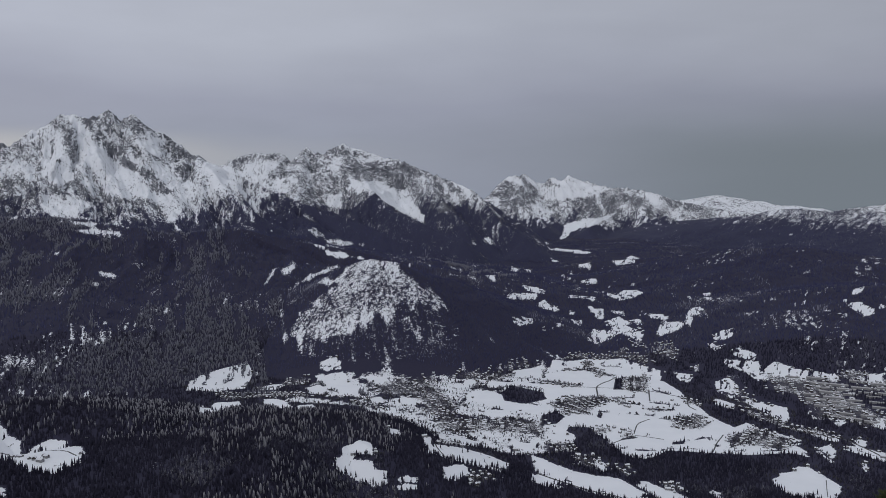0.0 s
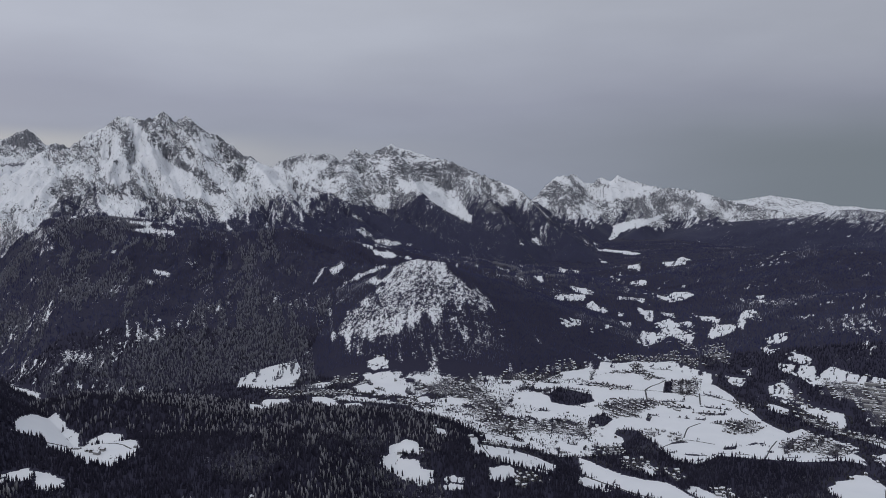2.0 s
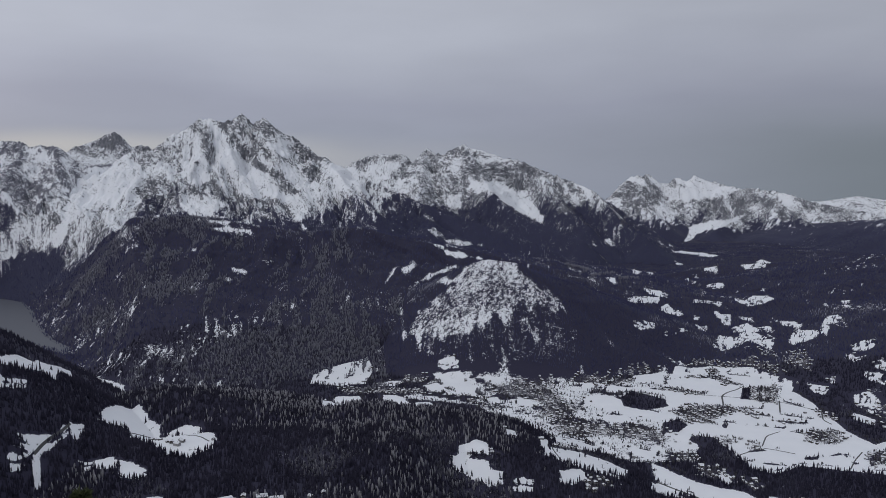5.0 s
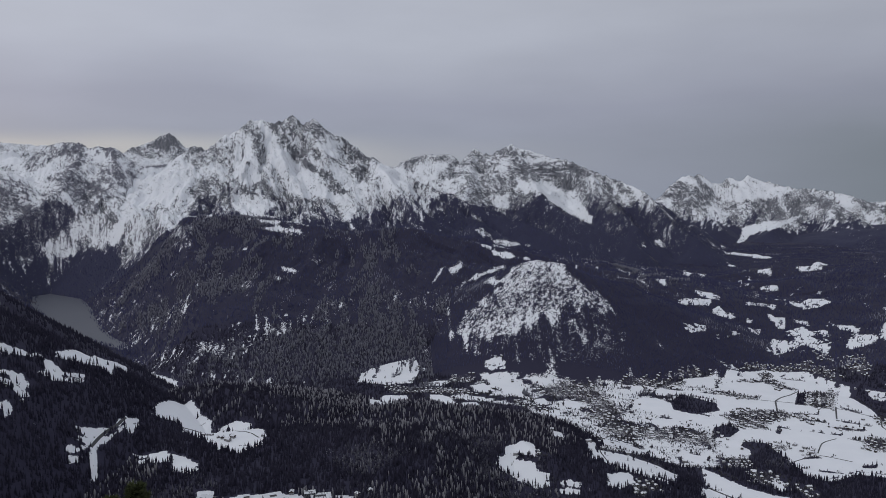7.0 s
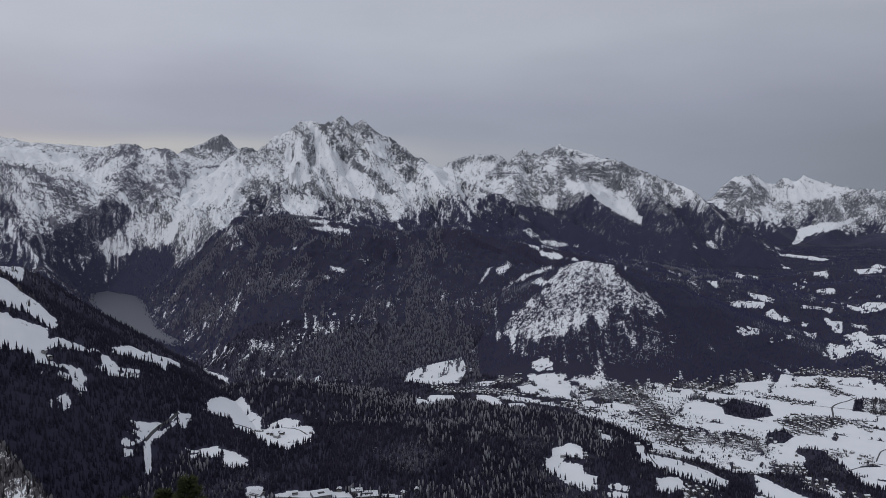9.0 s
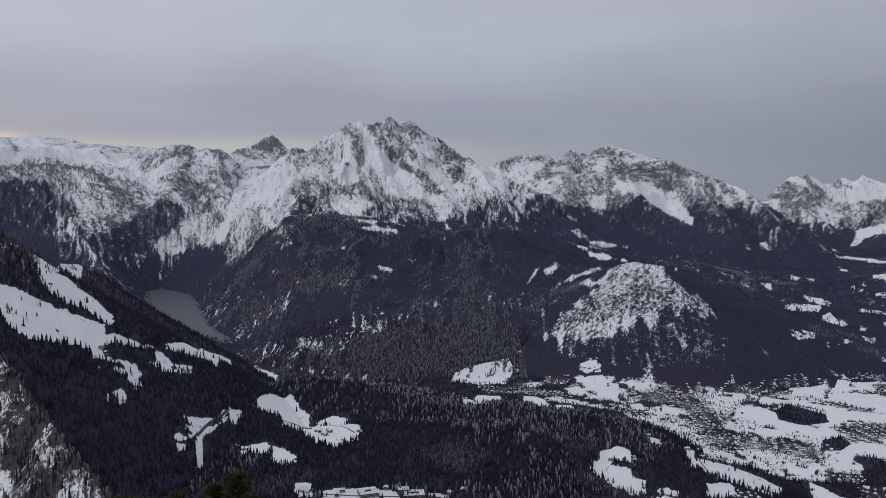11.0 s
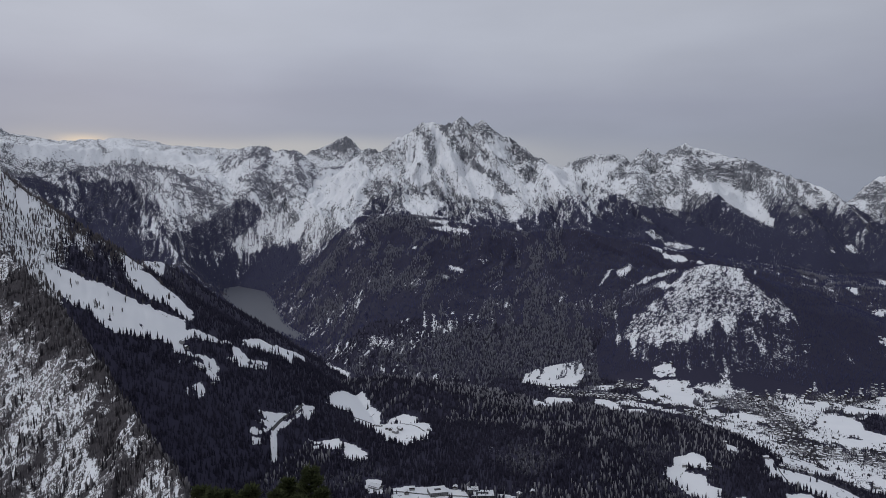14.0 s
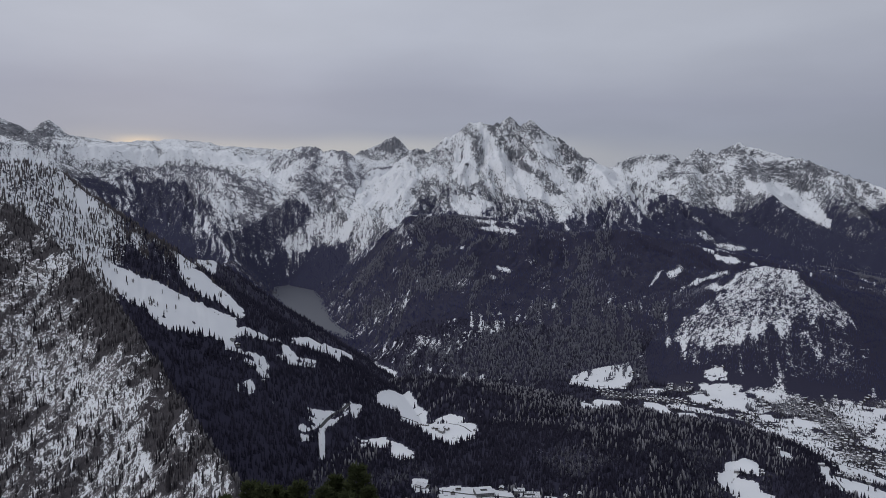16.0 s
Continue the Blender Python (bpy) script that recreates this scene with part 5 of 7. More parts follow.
def cover(x, y, alt, kind, crest, flow):
    """Share of woodland, of village ground and of bare crag."""
    r, b = np.hypot(x, y), np.degrees(np.arctan2(x, y))
    size = np.clip(r / 5, 0.3, 2)
    ragged = 0.55 * fractal(x / size, y / size, 0.07, 3, 71, 0.6) + 0.40 * fractal(x / size, y / size, 0.25, 3, 75) + 0.08
    wavy = fractal(x, y, 0.7, 4, 81)
    small = fractal(x, y, 0.16, 3, 91)

    def of(*names):
        return np.isin(kind, [KINDS.index(n) for n in names])

    plain_wavy = wavy
    rib = fractal(flow, 0.22 * r, 0.42, 5, 47, 0.58, True) - 0.5
    plain_wavy, wavy = wavy, wavy + 1.1 * rib + 0.8 * (fractal(x, y, 1.3, 4, 41, 0.5, True) - 0.5)
    broad = fractal(x, y, 2.2, 3, 85)
    comb = fractal(flow, 0.12 * r, 0.05, 4, 141, 0.7)          # rows of trees and snow that run along the camera's sight lines
    line = 1500 + 150 * wavy + 90 * small + 130 * broad
    line = line - of("watz") * 480 * soft_step(-b, 29.0, 31.5)
    line = np.where(of("reit", "dome", "latt"), 1060 + 170 * wavy + 120 * small, line)
    line = np.where(of("latt"), 1200 + 70 * wavy + 170 * small, line)
    line = np.where(of("hoch"), 1400 + 190 * wavy + 110 * small + 120 * broad, line)
    line = np.where(of("rim", "hach", "plat"), 930 + 220 * wavy + 200 * small + 560 * soft_step(-b, 42.5, 46), line)
    line = np.where(of("jenner"), 2000 + 60 * wavy, line)
    climb = (alt - line) / np.where(of("rim", "hach"), 800, np.where(of("latt"), 420, np.where(of("watz"), 330, 240)))
    wood = np.clip(0.95 - soft_step(climb, -0.35, 0.25) * 0.42 - soft_step(climb, 0.1, 1.1) * 0.55 + 1.05 * comb * soft_step(climb, -0.8, 0.0) * soft_step(climb, 1.5, 0.9) * (1 - 0.7 * of("latt")), 0, 0.95)
    sparse = of("rhill", "hoch") * soft_step(plain_wavy + 0.5 * small + 0.25 * of("hoch"), -0.05, 0.45) * soft_step(alt, 740, 900)
    wood = wood - np.where(climb < 0, sparse * np.clip(0.15 + 1.4 * comb, 0, 0.8), 0)
    lower = of("flank") * (1 - soft_step(alt, 1050 + 120 * plain_wavy, 1250 + 120 * plain_wavy))
    wood = wood * (1 - lower * np.clip(0.10 + 0.45 * comb + 0.30 * plain_wavy + 0.25 * fractal(x, y, 0.05, 3, 99), 0, 0.5) * (1 - 0.4 * soft_step(-b, 25, 29)))
    wood = np.where(of("flank"), wood * (1 - soft_step(-b, 28.0, 31) * np.clip(0.08 + 0.5 * comb + 0.25 * plain_wavy, 0, 0.22)), wood)
    wood = np.where(of("near"), np.clip(0.40 + 0.35 * small + 0.22 * plain_wavy + 0.2 * fractal(x, y, 0.05, 3, 99) + 0.75 * fractal(x, 0.25 * y, 0.035, 3, 143) + 0.3 * soft_step(crest, 0.08, 0.0), 0, 0.95), wood)
    wood = np.where(of("jenner"), wood * np.clip(1 - soft_step(alt, 1420, 1650) * (0.46 + 0.16 * soft_step(alt, 1520, 1720) - 0.5 * small - 0.7 * comb), 0, 1), wood)
    wood = np.where(of("jenner"), np.minimum(wood, 0.95 - 0.60 * soft_step(alt + 60 * small, 1400, 1480) * soft_step(-b + 1.2 * small + 1.0 * plain_wavy, 48.6, 50.4)), wood)
    wood = np.where(of("ground", "rhill"), wood * np.clip(1.0 + 0.35 * small, 0, 1), wood)
    thread = fractal(flow, 0.10 * r, 0.034, 3, 161, 0.7) + 0.5 * fractal(x, y, 0.05, 2, 163)
    gaps = soft_step(thread, 0.12, 0.5) * soft_step(plain_wavy + 0.7 * small + 0.25 * broad, -0.12, 0.4)
    wood = wood * (1 - gaps * (0.72 * of("flank") + 0.7 * of("hoch", "watz", "rhill") + 0.6 * of("rim", "hach", "reit", "latt")) * np.where(of("flank"), 0.55 + 0.45 * soft_step(alt, 1250, 1050), 1.0))
    fray = 0.024 * size * (fractal(x / size, y / size, 0.05, 4, 71, 0.7) + 0.6 * fractal(x / size, y / size, 0.2, 2, 77)) * (0.30 + 0.70 * soft_step(alt, 680, 760)) + 0.016 * comb * (alt > 700)
    vale = soft_step(patches(x, y, VALE) + 2 * fray, -0.02, 0.06)
    groves = soft_step(fractal(x, y, 0.22, 3, 95) + 0.5 * fractal(x, y, 0.05, 2, 97), 0.05, 0.45)
    wood = wood * (1 - vale) + vale * (0.28 + 0.65 * groves)
    open_ = np.maximum(soft_step(ovals(x, y, b, r, FIELDS, 1.6 * ragged) - 0.22, -0.15, 0.2) * soft_step(comb, 0.15, -0.15), soft_step(np.maximum(patches(x, y, CLEARINGS), np.where(vale < 0.5, patches(x * (1 + 0.045 / r), y * (1 + 0.045 / r), CLEARINGS), -9)) + fray, -0.006, 0.006))
    town = soft_step(patches(x, y, VILLAGES) + 2.5 * fray, -0.03, 0.05)
    rim_ = np.abs(patches(x, y, CLEARINGS))
    glade = soft_step(patches(x, y, GROVES) + fray, -0.006, 0.006)
    rows = soft_step(strips(x, y, HEDGES), 0.016, 0.006) * soft_step(fractal(x, y, 0.06, 2, 107), -0.25, 0.05)
    vale = np.maximum(vale, soft_step(patches(x, y, CLEARINGS), -0.02, 0.0) * (alt < 700))
    hedge = vale * soft_step(rim_, 0.011, 0.004) * soft_step(fractal(x, y, 0.09, 2, 103), -0.05, 0.25)
    built = town * (r < 8) * (1 - 0.9 * open_ * (b < 7.2))
    open_ = open_ * (1 - 0.85 * of("grun", "flank", "rhill") * soft_step(comb + 0.5 * fractal(x, y, 0.05, 3, 99), 0.0, 0.30))
    open_ = open_ * (1 - 0.55 * soft_step(fractal(x, y, 0.05, 3, 109, 0.7) + 0.4 * fractal(x, y, 0.3, 2, 111), 0.28, 0.55) * (alt > 660))
    wood = np.maximum(wood * (1 - open_) * (1 - built) + built * (0.46 + 0.45 * soft_step(small, -0.15, 0.35)), 0.8 * np.maximum(hedge, rows))
    wood = np.maximum(wood, 0.95 * glade)
    wood = np.where(inside(x, y, [polar(*q) for q in LAKE]) < -0.04, 0.0, wood)
    # bare rock: ribs along the camera's sight lines, beds that slant across the faces, and the crests themselves
    km = alt / 1000
    ribs_ = fractal(flow, 0.30 * r, 0.55, 6, 47, 0.62, True)
    fold = 0.22 * fractal(x, y, 1.1, 3, 113)
    beds = fractal(0.62 * flow + 0.78 * km + fold, 0.28 * (0.78 * flow - 0.62 * km), 0.36, 6, 117, 0.64, True)
    patch = fractal(flow, km, 0.8, 5, 119, 0.6)
    crag = (1.5 - 0.7 * of("watz")) * (ribs_ - 0.56) + 2.7 * (beds - 0.53) + 0.34 * np.exp(-crest / 0.20) + 0.22 * patch - 0.04
    crag = crag + 0.9 * comb * soft_step(alt, 2300, 1700)
    low_face = soft_step(alt, 1950, 1600)
    crag = np.where(of("rim", "hach"), crag + 0.14 + 0.20 * low_face, np.where(of("lpeak", "hund"), 0.46 + 0.6 * crag, crag))
    crag = np.where(of("rim", "hach") & (crest < 0.03), 0.5, crag)
    crag = np.where(of("hoch", "reit"), crag + 0.10 + 0.35 * soft_step(alt, 1750, 1350), np.where(of("latt"), crag + 0.25, crag))
    crag = np.where(of("watz"), crag + 0.30 * low_face - 0.15 + 0.30 * soft_step(-b, 29, 32) * soft_step(alt, 2100, 1500), crag)
    crag = np.where(of("near"), 0.30 + 0.7 * fractal(x, 0.25 * y, 0.05, 3, 145) + 0.9 * (beds - 0.5) + 0.22 * plain_wavy + 0.25 * small, crag)
    crag = np.where(of("plat", "dome"), 0.9 * (beds - 0.68) - 0.05 + of("plat") * 0.35 * np.exp(-crest / 0.12), crag)
    crag = np.where(of("ground", "rhill", "jenner", "flank", "grun"), -1.0, crag)
    crag = 0.58 * np.clip(crag, -1, 0.6)
    ruffle = 0.055 * fractal(flow, km, 0.16, 4, 151, 0.6) + 0.03 * comb
    grit = np.clip(0.62 + 1.5 * comb + 1.3 * fractal(x, y, 0.035, 3, 153, 0.7), 0, 1)
    mark = np.full(x.shape, -1)
    for n, (lands, what, amount, far, outline) in enumerate(FEATURES):
        pts = [(math.radians(q) * far, h / 1000) for q, h in outline]
        m = of(*lands.split()) & (b > min(q for q, _ in outline) - 0.4) & (b < max(q for q, _ in outline) + 0.4)
        m &= (alt > min(h for _, h in outline) - 120) & (alt < max(h for _, h in outline) + 120)
        if not m.any():
            continue
        size = min(1.0, 3.0 * min(max(p[0] for p in pts) - min(p[0] for p in pts), max(p[1] for p in pts) - min(p[1] for p in pts)))
        core = -inside(np.radians(b[m]) * far, km[m], pts)
        deep = core + ruffle[m] * size
        share = amount * soft_step(deep, -0.012, 0.022)
        mark[m] = np.where(core > 0, n, mark[m])
        if what == "snow":
            crag[m] = crag[m] * (1 - share) - 0.55 * share
            wood[m] = wood[m] * (1 - share)
        elif what == "rock":
            crag[m] = crag[m] + share * (0.75 + 0.5 * (beds[m] - 0.5))
        elif what == "wood":
            wood[m] = np.maximum(wood[m], share * (1 - 0.6 * gaps[m]))
        elif what == "field":
            wood[m] = wood[m] * (1 - share)
        else:
            wood[m] = wood[m] * (1 - share * np.where(of("grun")[m] & (amount >= 0.5), np.clip(0.78 + 0.8 * fractal(x[m], y[m], 0.025, 2, 165), 0.2, 1), grit[m]))
    return wood, town, crag, mark


BEARINGS = np.concatenate([np.arange(-60, 33, 0.1), np.arange(36, 297, 3.0)])
RANGES = np.concatenate([np.array([1e-7, 0.004, 0.01, 0.02, 0.04, 0.07, 0.12, 0.2, 0.3, 0.4, 0.5]), np.arange(0.56, 2.0, 0.016),
                         np.arange(2.0, 5.2, 0.0135), np.arange(5.2, 9.0, 0.021), np.arange(9.0, 13.0, 0.03), np.arange(13.0, 19.6, 0.05)])
GB, GR = np.meshgrid(BEARINGS, RANGES, indexing="ij")
GX, GY = polar(GB, GR)
ALT, KIND, CREST, SWEEP = land(GX, GY)
WOOD, TOWN, CRAGGY, MARK = cover(GX, GY, ALT, KIND, CREST, SWEEP)

NA, NR = GX.shape
ids = np.arange(NA * NR).reshape(NA, NR)
nxt = np.roll(ids, -1, axis=0)
QUADS = np.stack([ids[:, :-1], nxt[:, :-1], nxt[:, 1:], ids[:, 1:]], -1).reshape(-1, 4)
POINTS = np.stack([GX * 1000 * U, GY * 1000 * U, (ALT - DATUM) * U], -1).reshape(-1, 3)
P3 = POINTS.reshape(NA, NR, 3)
across = np.roll(P3, -1, 0) - np.roll(P3, 1, 0)
outward = np.gradient(P3, axis=1)
NORMALS = np.cross(across, outward)
NORMALS[:, 0] = (0, 0, 1)
NORMALS *= np.sign(NORMALS[..., 2:3] + 1e-12) / np.maximum(np.linalg.norm(NORMALS, axis=-1, keepdims=True), 1e-12)
NORMALS = NORMALS.reshape(-1, 3)
FACE_KIND = KIND.reshape(-1)[QUADS[:, 0]]
OPEN_FACE = WOOD.reshape(-1)[QUADS[:, 0]] < 0.06


def grid_object(name, faces, mat):
    """A piece of the land as one mesh, with its cover as attributes."""
    used, flat = np.unique(faces, return_inverse=True)
    flat = flat.reshape(-1)
    me = bpy.data.meshes.new(name)
    me.vertices.add(len(used)), me.loops.add(len(flat)), me.polygons.add(len(faces))
    me.vertices.foreach_set("co", POINTS[used].astype(np.float32).ravel())
    me.loops.foreach_set("vertex_index", flat.astype(np.int32))
    me.polygons.foreach_set("loop_start", np.arange(0, len(flat), 4, dtype=np.int32))
    me.attributes.new("flow", "FLOAT_VECTOR", "POINT").data.foreach_set(
        "vector", (1000 * U * np.stack([SWEEP, 0.28 * GR, 0.1 * SWEEP], -1)).reshape(-1, 3)[used].astype(np.float32).ravel())
    for key, values in (("wood", WOOD), ("town", TOWN), ("crag", CRAGGY)):
        me.attributes.new(key, "FLOAT", "POINT").data.foreach_set("value", values.reshape(-1)[used].astype(np.float32))
    me.update(calc_edges=True)
    me.polygons.foreach_set("use_smooth", np.ones(len(faces), bool))
    me.normals_split_custom_set_from_vertices(NORMALS[used])
    me.materials.append(mat)
    return new(name, me)


LANDS = {
    "ground": ("ground", LOWLAND, "snowy valley floor with meadows, woods and a forested bench", "ground", "structure"),
    "watz": ("mountain", CRAG, "tall jagged limestone mountain with steep snowfields and dark rock bands", "mountain", ""),
    "flank": ("wooded_mountainside", LOWLAND, "broad dark wooded mountainside with speckled snow above the village", "mountainside", ""),
    "grun": ("wooded_hill", LOWLAND, "rounded steep hill with snow showing between its trees", "hill", ""),
    "plat": ("snow_plateau", CRAG, "wide white high plateau with low rocky tops", "plateau", ""),
    "rim": ("cliff", CLIFF, "long streaked grey cliff below the snow plateau", "cliff", ""),
    "hach": ("mountain", CLIFF, "blunt grey rock peaks with snowy gullies above the lake", "mountain", ""),
    "lpeak": ("mountain", CRAG, "dark rocky peak at the end of the snow plateau", "mountain", ""),
    "hund": ("mountain", CRAG, "distant pointed rock peak rising from the snow", "mountain", ""),
    "hoch": ("mountain", CRAG, "serrated snowy mountain range with a dark wooded foot", "mountain", ""),
    "reit": ("mountain", CRAG, "far flat-topped snowy range with broken grey cliffs", "mountain", ""),
    "dome": ("mountain", CRAG, "far smooth white snow dome on the skyline", "mountain", ""),
    "latt": ("mountain", CRAG, "low distant ridge with snowy top and dark woods", "mountain", ""),
    "rhill": ("wooded_hill", LOWLAND, "dark forested hills with scattered snowy clearings", "hill", ""),
    "jenner": ("wooded_mountainside", LOWLAND, "dark conifer mountainside with white ski slopes cut into it", "mountainside", ""),
    "near": ("rocky_slope", SCREE, "steep rocky slope with snow patches and scattered conifers", "slope", ""),
}
def one_piece(corners):
    """Which of some cells of the land, given by their first corner, make up the largest connected piece."""
    left = {c: k for k, c in enumerate(corners.tolist())}
    best = []
    while left:
        start = next(iter(left))
        todo, piece = [start], [left.pop(start)]
        while todo:
            c = todo.pop()
            for d in (c - 1, c + 1, c - NR, c + NR):
                if d in left:
                    piece.append(left.pop(d))
                    todo.append(d)
        best = max(best, piece, key=len)
    return np.array(best, int)


PIECES = {"snow": ("snowfield", "smooth white snowfield"), "rock": ("crag", "bare grey rock broken by snow"), "wood": ("forest_stand", "dark wooded stand"),
          "field": ("clearing", "white snowy clearing"), "glade": ("thin_wood", "thin wood with snow showing through")}
for key, (name, mat, label, category, what) in LANDS.items():
    faces = QUADS[FACE_KIND == KINDS.index(key)]
    if not len(faces):
        continue
    if key != "jenner":
        which = MARK.reshape(-1)[faces[:, 0]]
        for n in set(which[which >= 0].tolist()):
            mine = np.nonzero(which == n)[0]
            whole = mine[one_piece(faces[mine, 0])]
            which[mine] = -1
            if len(whole) >= 150:
                which[whole] = n
        ob = tagged(grid_object(name, faces[which < 0], mat), label, category, kind=what)
        for n in sorted(set(which[which >= 0].tolist())):
            piece, says = PIECES[FEATURES[n][1]]
            bit = grid_object(piece, faces[which == n], mat)
            bit.parent = ob
            tagged(bit, says)
        continue
    # each ski slope on this side is a part of its own
    at = faces[:, 0]
    fx, fy = GX.reshape(-1)[at], GY.reshape(-1)[at]
    best, which = np.full(len(faces), -0.012), np.full(len(faces), -1)
    for n, o in enumerate(CLEARINGS):
        deep = patches(fx, fy, [o])
        up = (deep > best) & OPEN_FACE[FACE_KIND == KINDS.index(key)]
        best, which = np.where(up, deep, best), np.where(up, n, which)
    for n in set(which[which >= 0].tolist()):
        if (which == n).sum() < 150:
            which[which == n] = -1
    ob = tagged(grid_object(name, faces[which < 0], mat), label, category, kind=what)
    for n in sorted(set(which[which >= 0].tolist())):
        slope = grid_object("ski_slope", faces[which == n], mat)
        slope.parent = ob
        tagged(slope, "smooth white ski slope cut through the forest")



# ---- woods ----
def tree_shape(tiers, sides, slim=1.0):
    """Corner points and triangles of a conifer of height 1: stacked skirts, each a cone open below."""
    pts, tris = [], []
    for k in range(tiers):
        low, top = 0.02 + 0.74 * k / tiers, 1.0 if k == tiers - 1 else 0.40 + 0.72 * (k + 0.5) / tiers
        rad = 0.20 * slim * (1 - 0.72 * k / tiers)
        base = len(pts)
        for j in range(sides):
            a = 2 * math.pi * (j + 0.5 * k) / sides
            sag = 0.035 if j % 2 else -0.02
            pts.append((rad * (1.0 if j % 2 else 0.72) * math.cos(a), rad * (1.0 if j % 2 else 0.72) * math.sin(a), low - sag))
        pts.append((0, 0, top))
        tris += [(base + j, base + (j + 1) % sides, base + sides) for j in range(sides)]
    return np.array(pts, np.float64), np.array(tris, np.int64)


def wood_mesh(name, places, heights, shape, mat, rng):
    """All trees of one wood in one mesh."""
    pts, tris = shape
    n = len(places)
    spin = rng.uniform(0, 6.283, n)
    c, s = np.cos(spin)[:, None], np.sin(spin)[:, None]
    fat = (heights * rng.uniform(0.75, 1.25, n))[:, None]
    lean = rng.normal(0, 0.03, (n, 2)) * heights[:, None]
    z = pts[None, :, 2] * heights[:, None]
    x = (pts[None, :, 0] * c - pts[None, :, 1] * s) * fat + lean[:, :1] * pts[None, :, 2]
    y = (pts[None, :, 0] * s + pts[None, :, 1] * c) * fat + lean[:, 1:] * pts[None, :, 2]
    co = np.stack([x + places[:, :1], y + places[:, 1:2], z + places[:, 2:3]], -1).reshape(-1, 3)
    idx = (tris[None] + (np.arange(n) * len(pts))[:, None, None]).reshape(-1)
    me = bpy.data.meshes.new(name)
    me.vertices.add(len(co)), me.loops.add(len(idx)), me.polygons.add(len(idx) // 3)
    me.vertices.foreach_set("co", co.astype(np.float32).ravel())
    me.loops.foreach_set("vertex_index", idx.astype(np.int32))
    me.polygons.foreach_set("loop_start", np.arange(0, len(idx), 3, dtype=np.int32))
    me.update(calc_edges=True)
    me.materials.append(mat)
    return new(name, me)


RNG = np.random.default_rng(7)
rise_angle = (ALT - STATION) / (GR * 1000)
skyline_so_far = np.maximum.accumulate(rise_angle, axis=1)
VIEW_SHARE = np.where(rise_angle + 14 / (GR * 1000) < skyline_so_far, 0.10, 1.0)      # woods that a crest hides from the viewpoint are thinned
cell_w = np.abs(np.radians(np.roll(GB, -1, 0) - GB)) * GR * 1000
cell_d = np.zeros_like(GR)
cell_d[:, :-1] = (GR[:, 1:] - GR[:, :-1]) * 1000
SEEN = (GB > -60) & (GB < 32.8)
AREA = np.where(SEEN, cell_w * cell_d, 0)


def plant(name, low, high, spacing, shape, mat, label, kinds=None, where=None, tallness=20):
    """Trees on the wooded land between two distances in km; spacing: square metres for each tree."""
    m = (GR >= low) & (GR < high) & (WOOD > 0.04)
    if kinds:
        m &= np.isin(KIND, [KINDS.index(k) for k in kinds])
    if where is not None:
        m &= where
    want = np.where(m, AREA * VIEW_SHARE * np.clip(WOOD, 0, 1) ** 1.3 / spacing, 0)
    count = RNG.poisson(want)
    i, j = np.nonzero(count)
    i, j = np.repeat(i, count[i, j]), np.repeat(j, count[i, j])
    keep = j < NR - 1
    i, j = i[keep], j[keep]
    u, v = RNG.random(len(i)), RNG.random(len(i))
    P = POINTS.reshape(NA, NR, 3)
    k = (i + 1) % NA
    at = (P[i, j] * ((1 - u) * (1 - v))[:, None] + P[k, j] * (u * (1 - v))[:, None] + P[i, j + 1] * ((1 - u) * v)[:, None] + P[k, j + 1] * (u * v)[:, None])
    tall = U * np.clip(RNG.lognormal(math.log(tallness), 0.30, len(i)), 7, 36)
    at[:, 2] -= 0.12 * tall
    tagged(wood_mesh(name, at, tall, shape, mat, RNG), label, "forest", kind="stuff")
    return len(i)


def broom(sides=5, slim=1.0):
    """A leafless broadleaf: a tall oval of twigs."""
    pts, tris = [(0, 0, 0)], []
    for z, rad in ((0.25, 0.10 * slim), (0.6, 0.17 * slim), (0.85, 0.10 * slim)):
        pts += [(rad * math.cos(6.283 * j / sides), rad * math.sin(6.283 * j / sides), z + 0.04 * (-1) ** j) for j in range(sides)]
    pts.append((0, 0, 1))
    for j in range(sides):
        k = (j + 1) % sides
        tris += [(0, 1 + k, 1 + j), (1 + 2 * sides + j, 1 + 2 * sides + k, 1 + 3 * sides)]
        for t in (0, 1):
            a, b = 1 + t * sides, 1 + (t + 1) * sides
            tris += [(a + j, a + k, b + k), (a + j, b + k, b + j)]
    return np.array(pts, np.float64), np.array(tris, np.int64)


PALE = 1.3 * fractal(GX, GY, 0.9, 4, 131) + 0.4 * fractal(GX, GY, 0.1, 3, 137)
ON = {k: KIND == KINDS.index(k) for k in KINDS}
STREAK = fractal(SWEEP, 0.10 * GR, 0.07, 3, 173, 0.65)
LEAFLESS = PALE + 0.9 * STREAK + 0.42 * ON["flank"] * soft_step(ALT, 1180, 1000) * soft_step(GB, -31, -22) - 0.6 * soft_step(GB, -15, -8) * ON["flank"] - 0.5 * soft_step(GB, 4, 9) - 0.6 * ON["grun"] > 0.27
SPARED = ~LEAFLESS | (fractal(GX, GY, 0.06, 2, 171) > 0.12)
VALLEY = np.where(TOWN > 0.25, 1.0, soft_step(patches(GX, GY, VALE), -0.05, 0.05) * (ALT < 700))
VALLEY = np.maximum(VALLEY, (patches(GX, GY, CLEARINGS) > -0.03) * (ALT < 690) * (GR > 3.4))
VALLEY = np.where(patches(GX, GY, GROVES) > 0, 0.0, VALLEY)
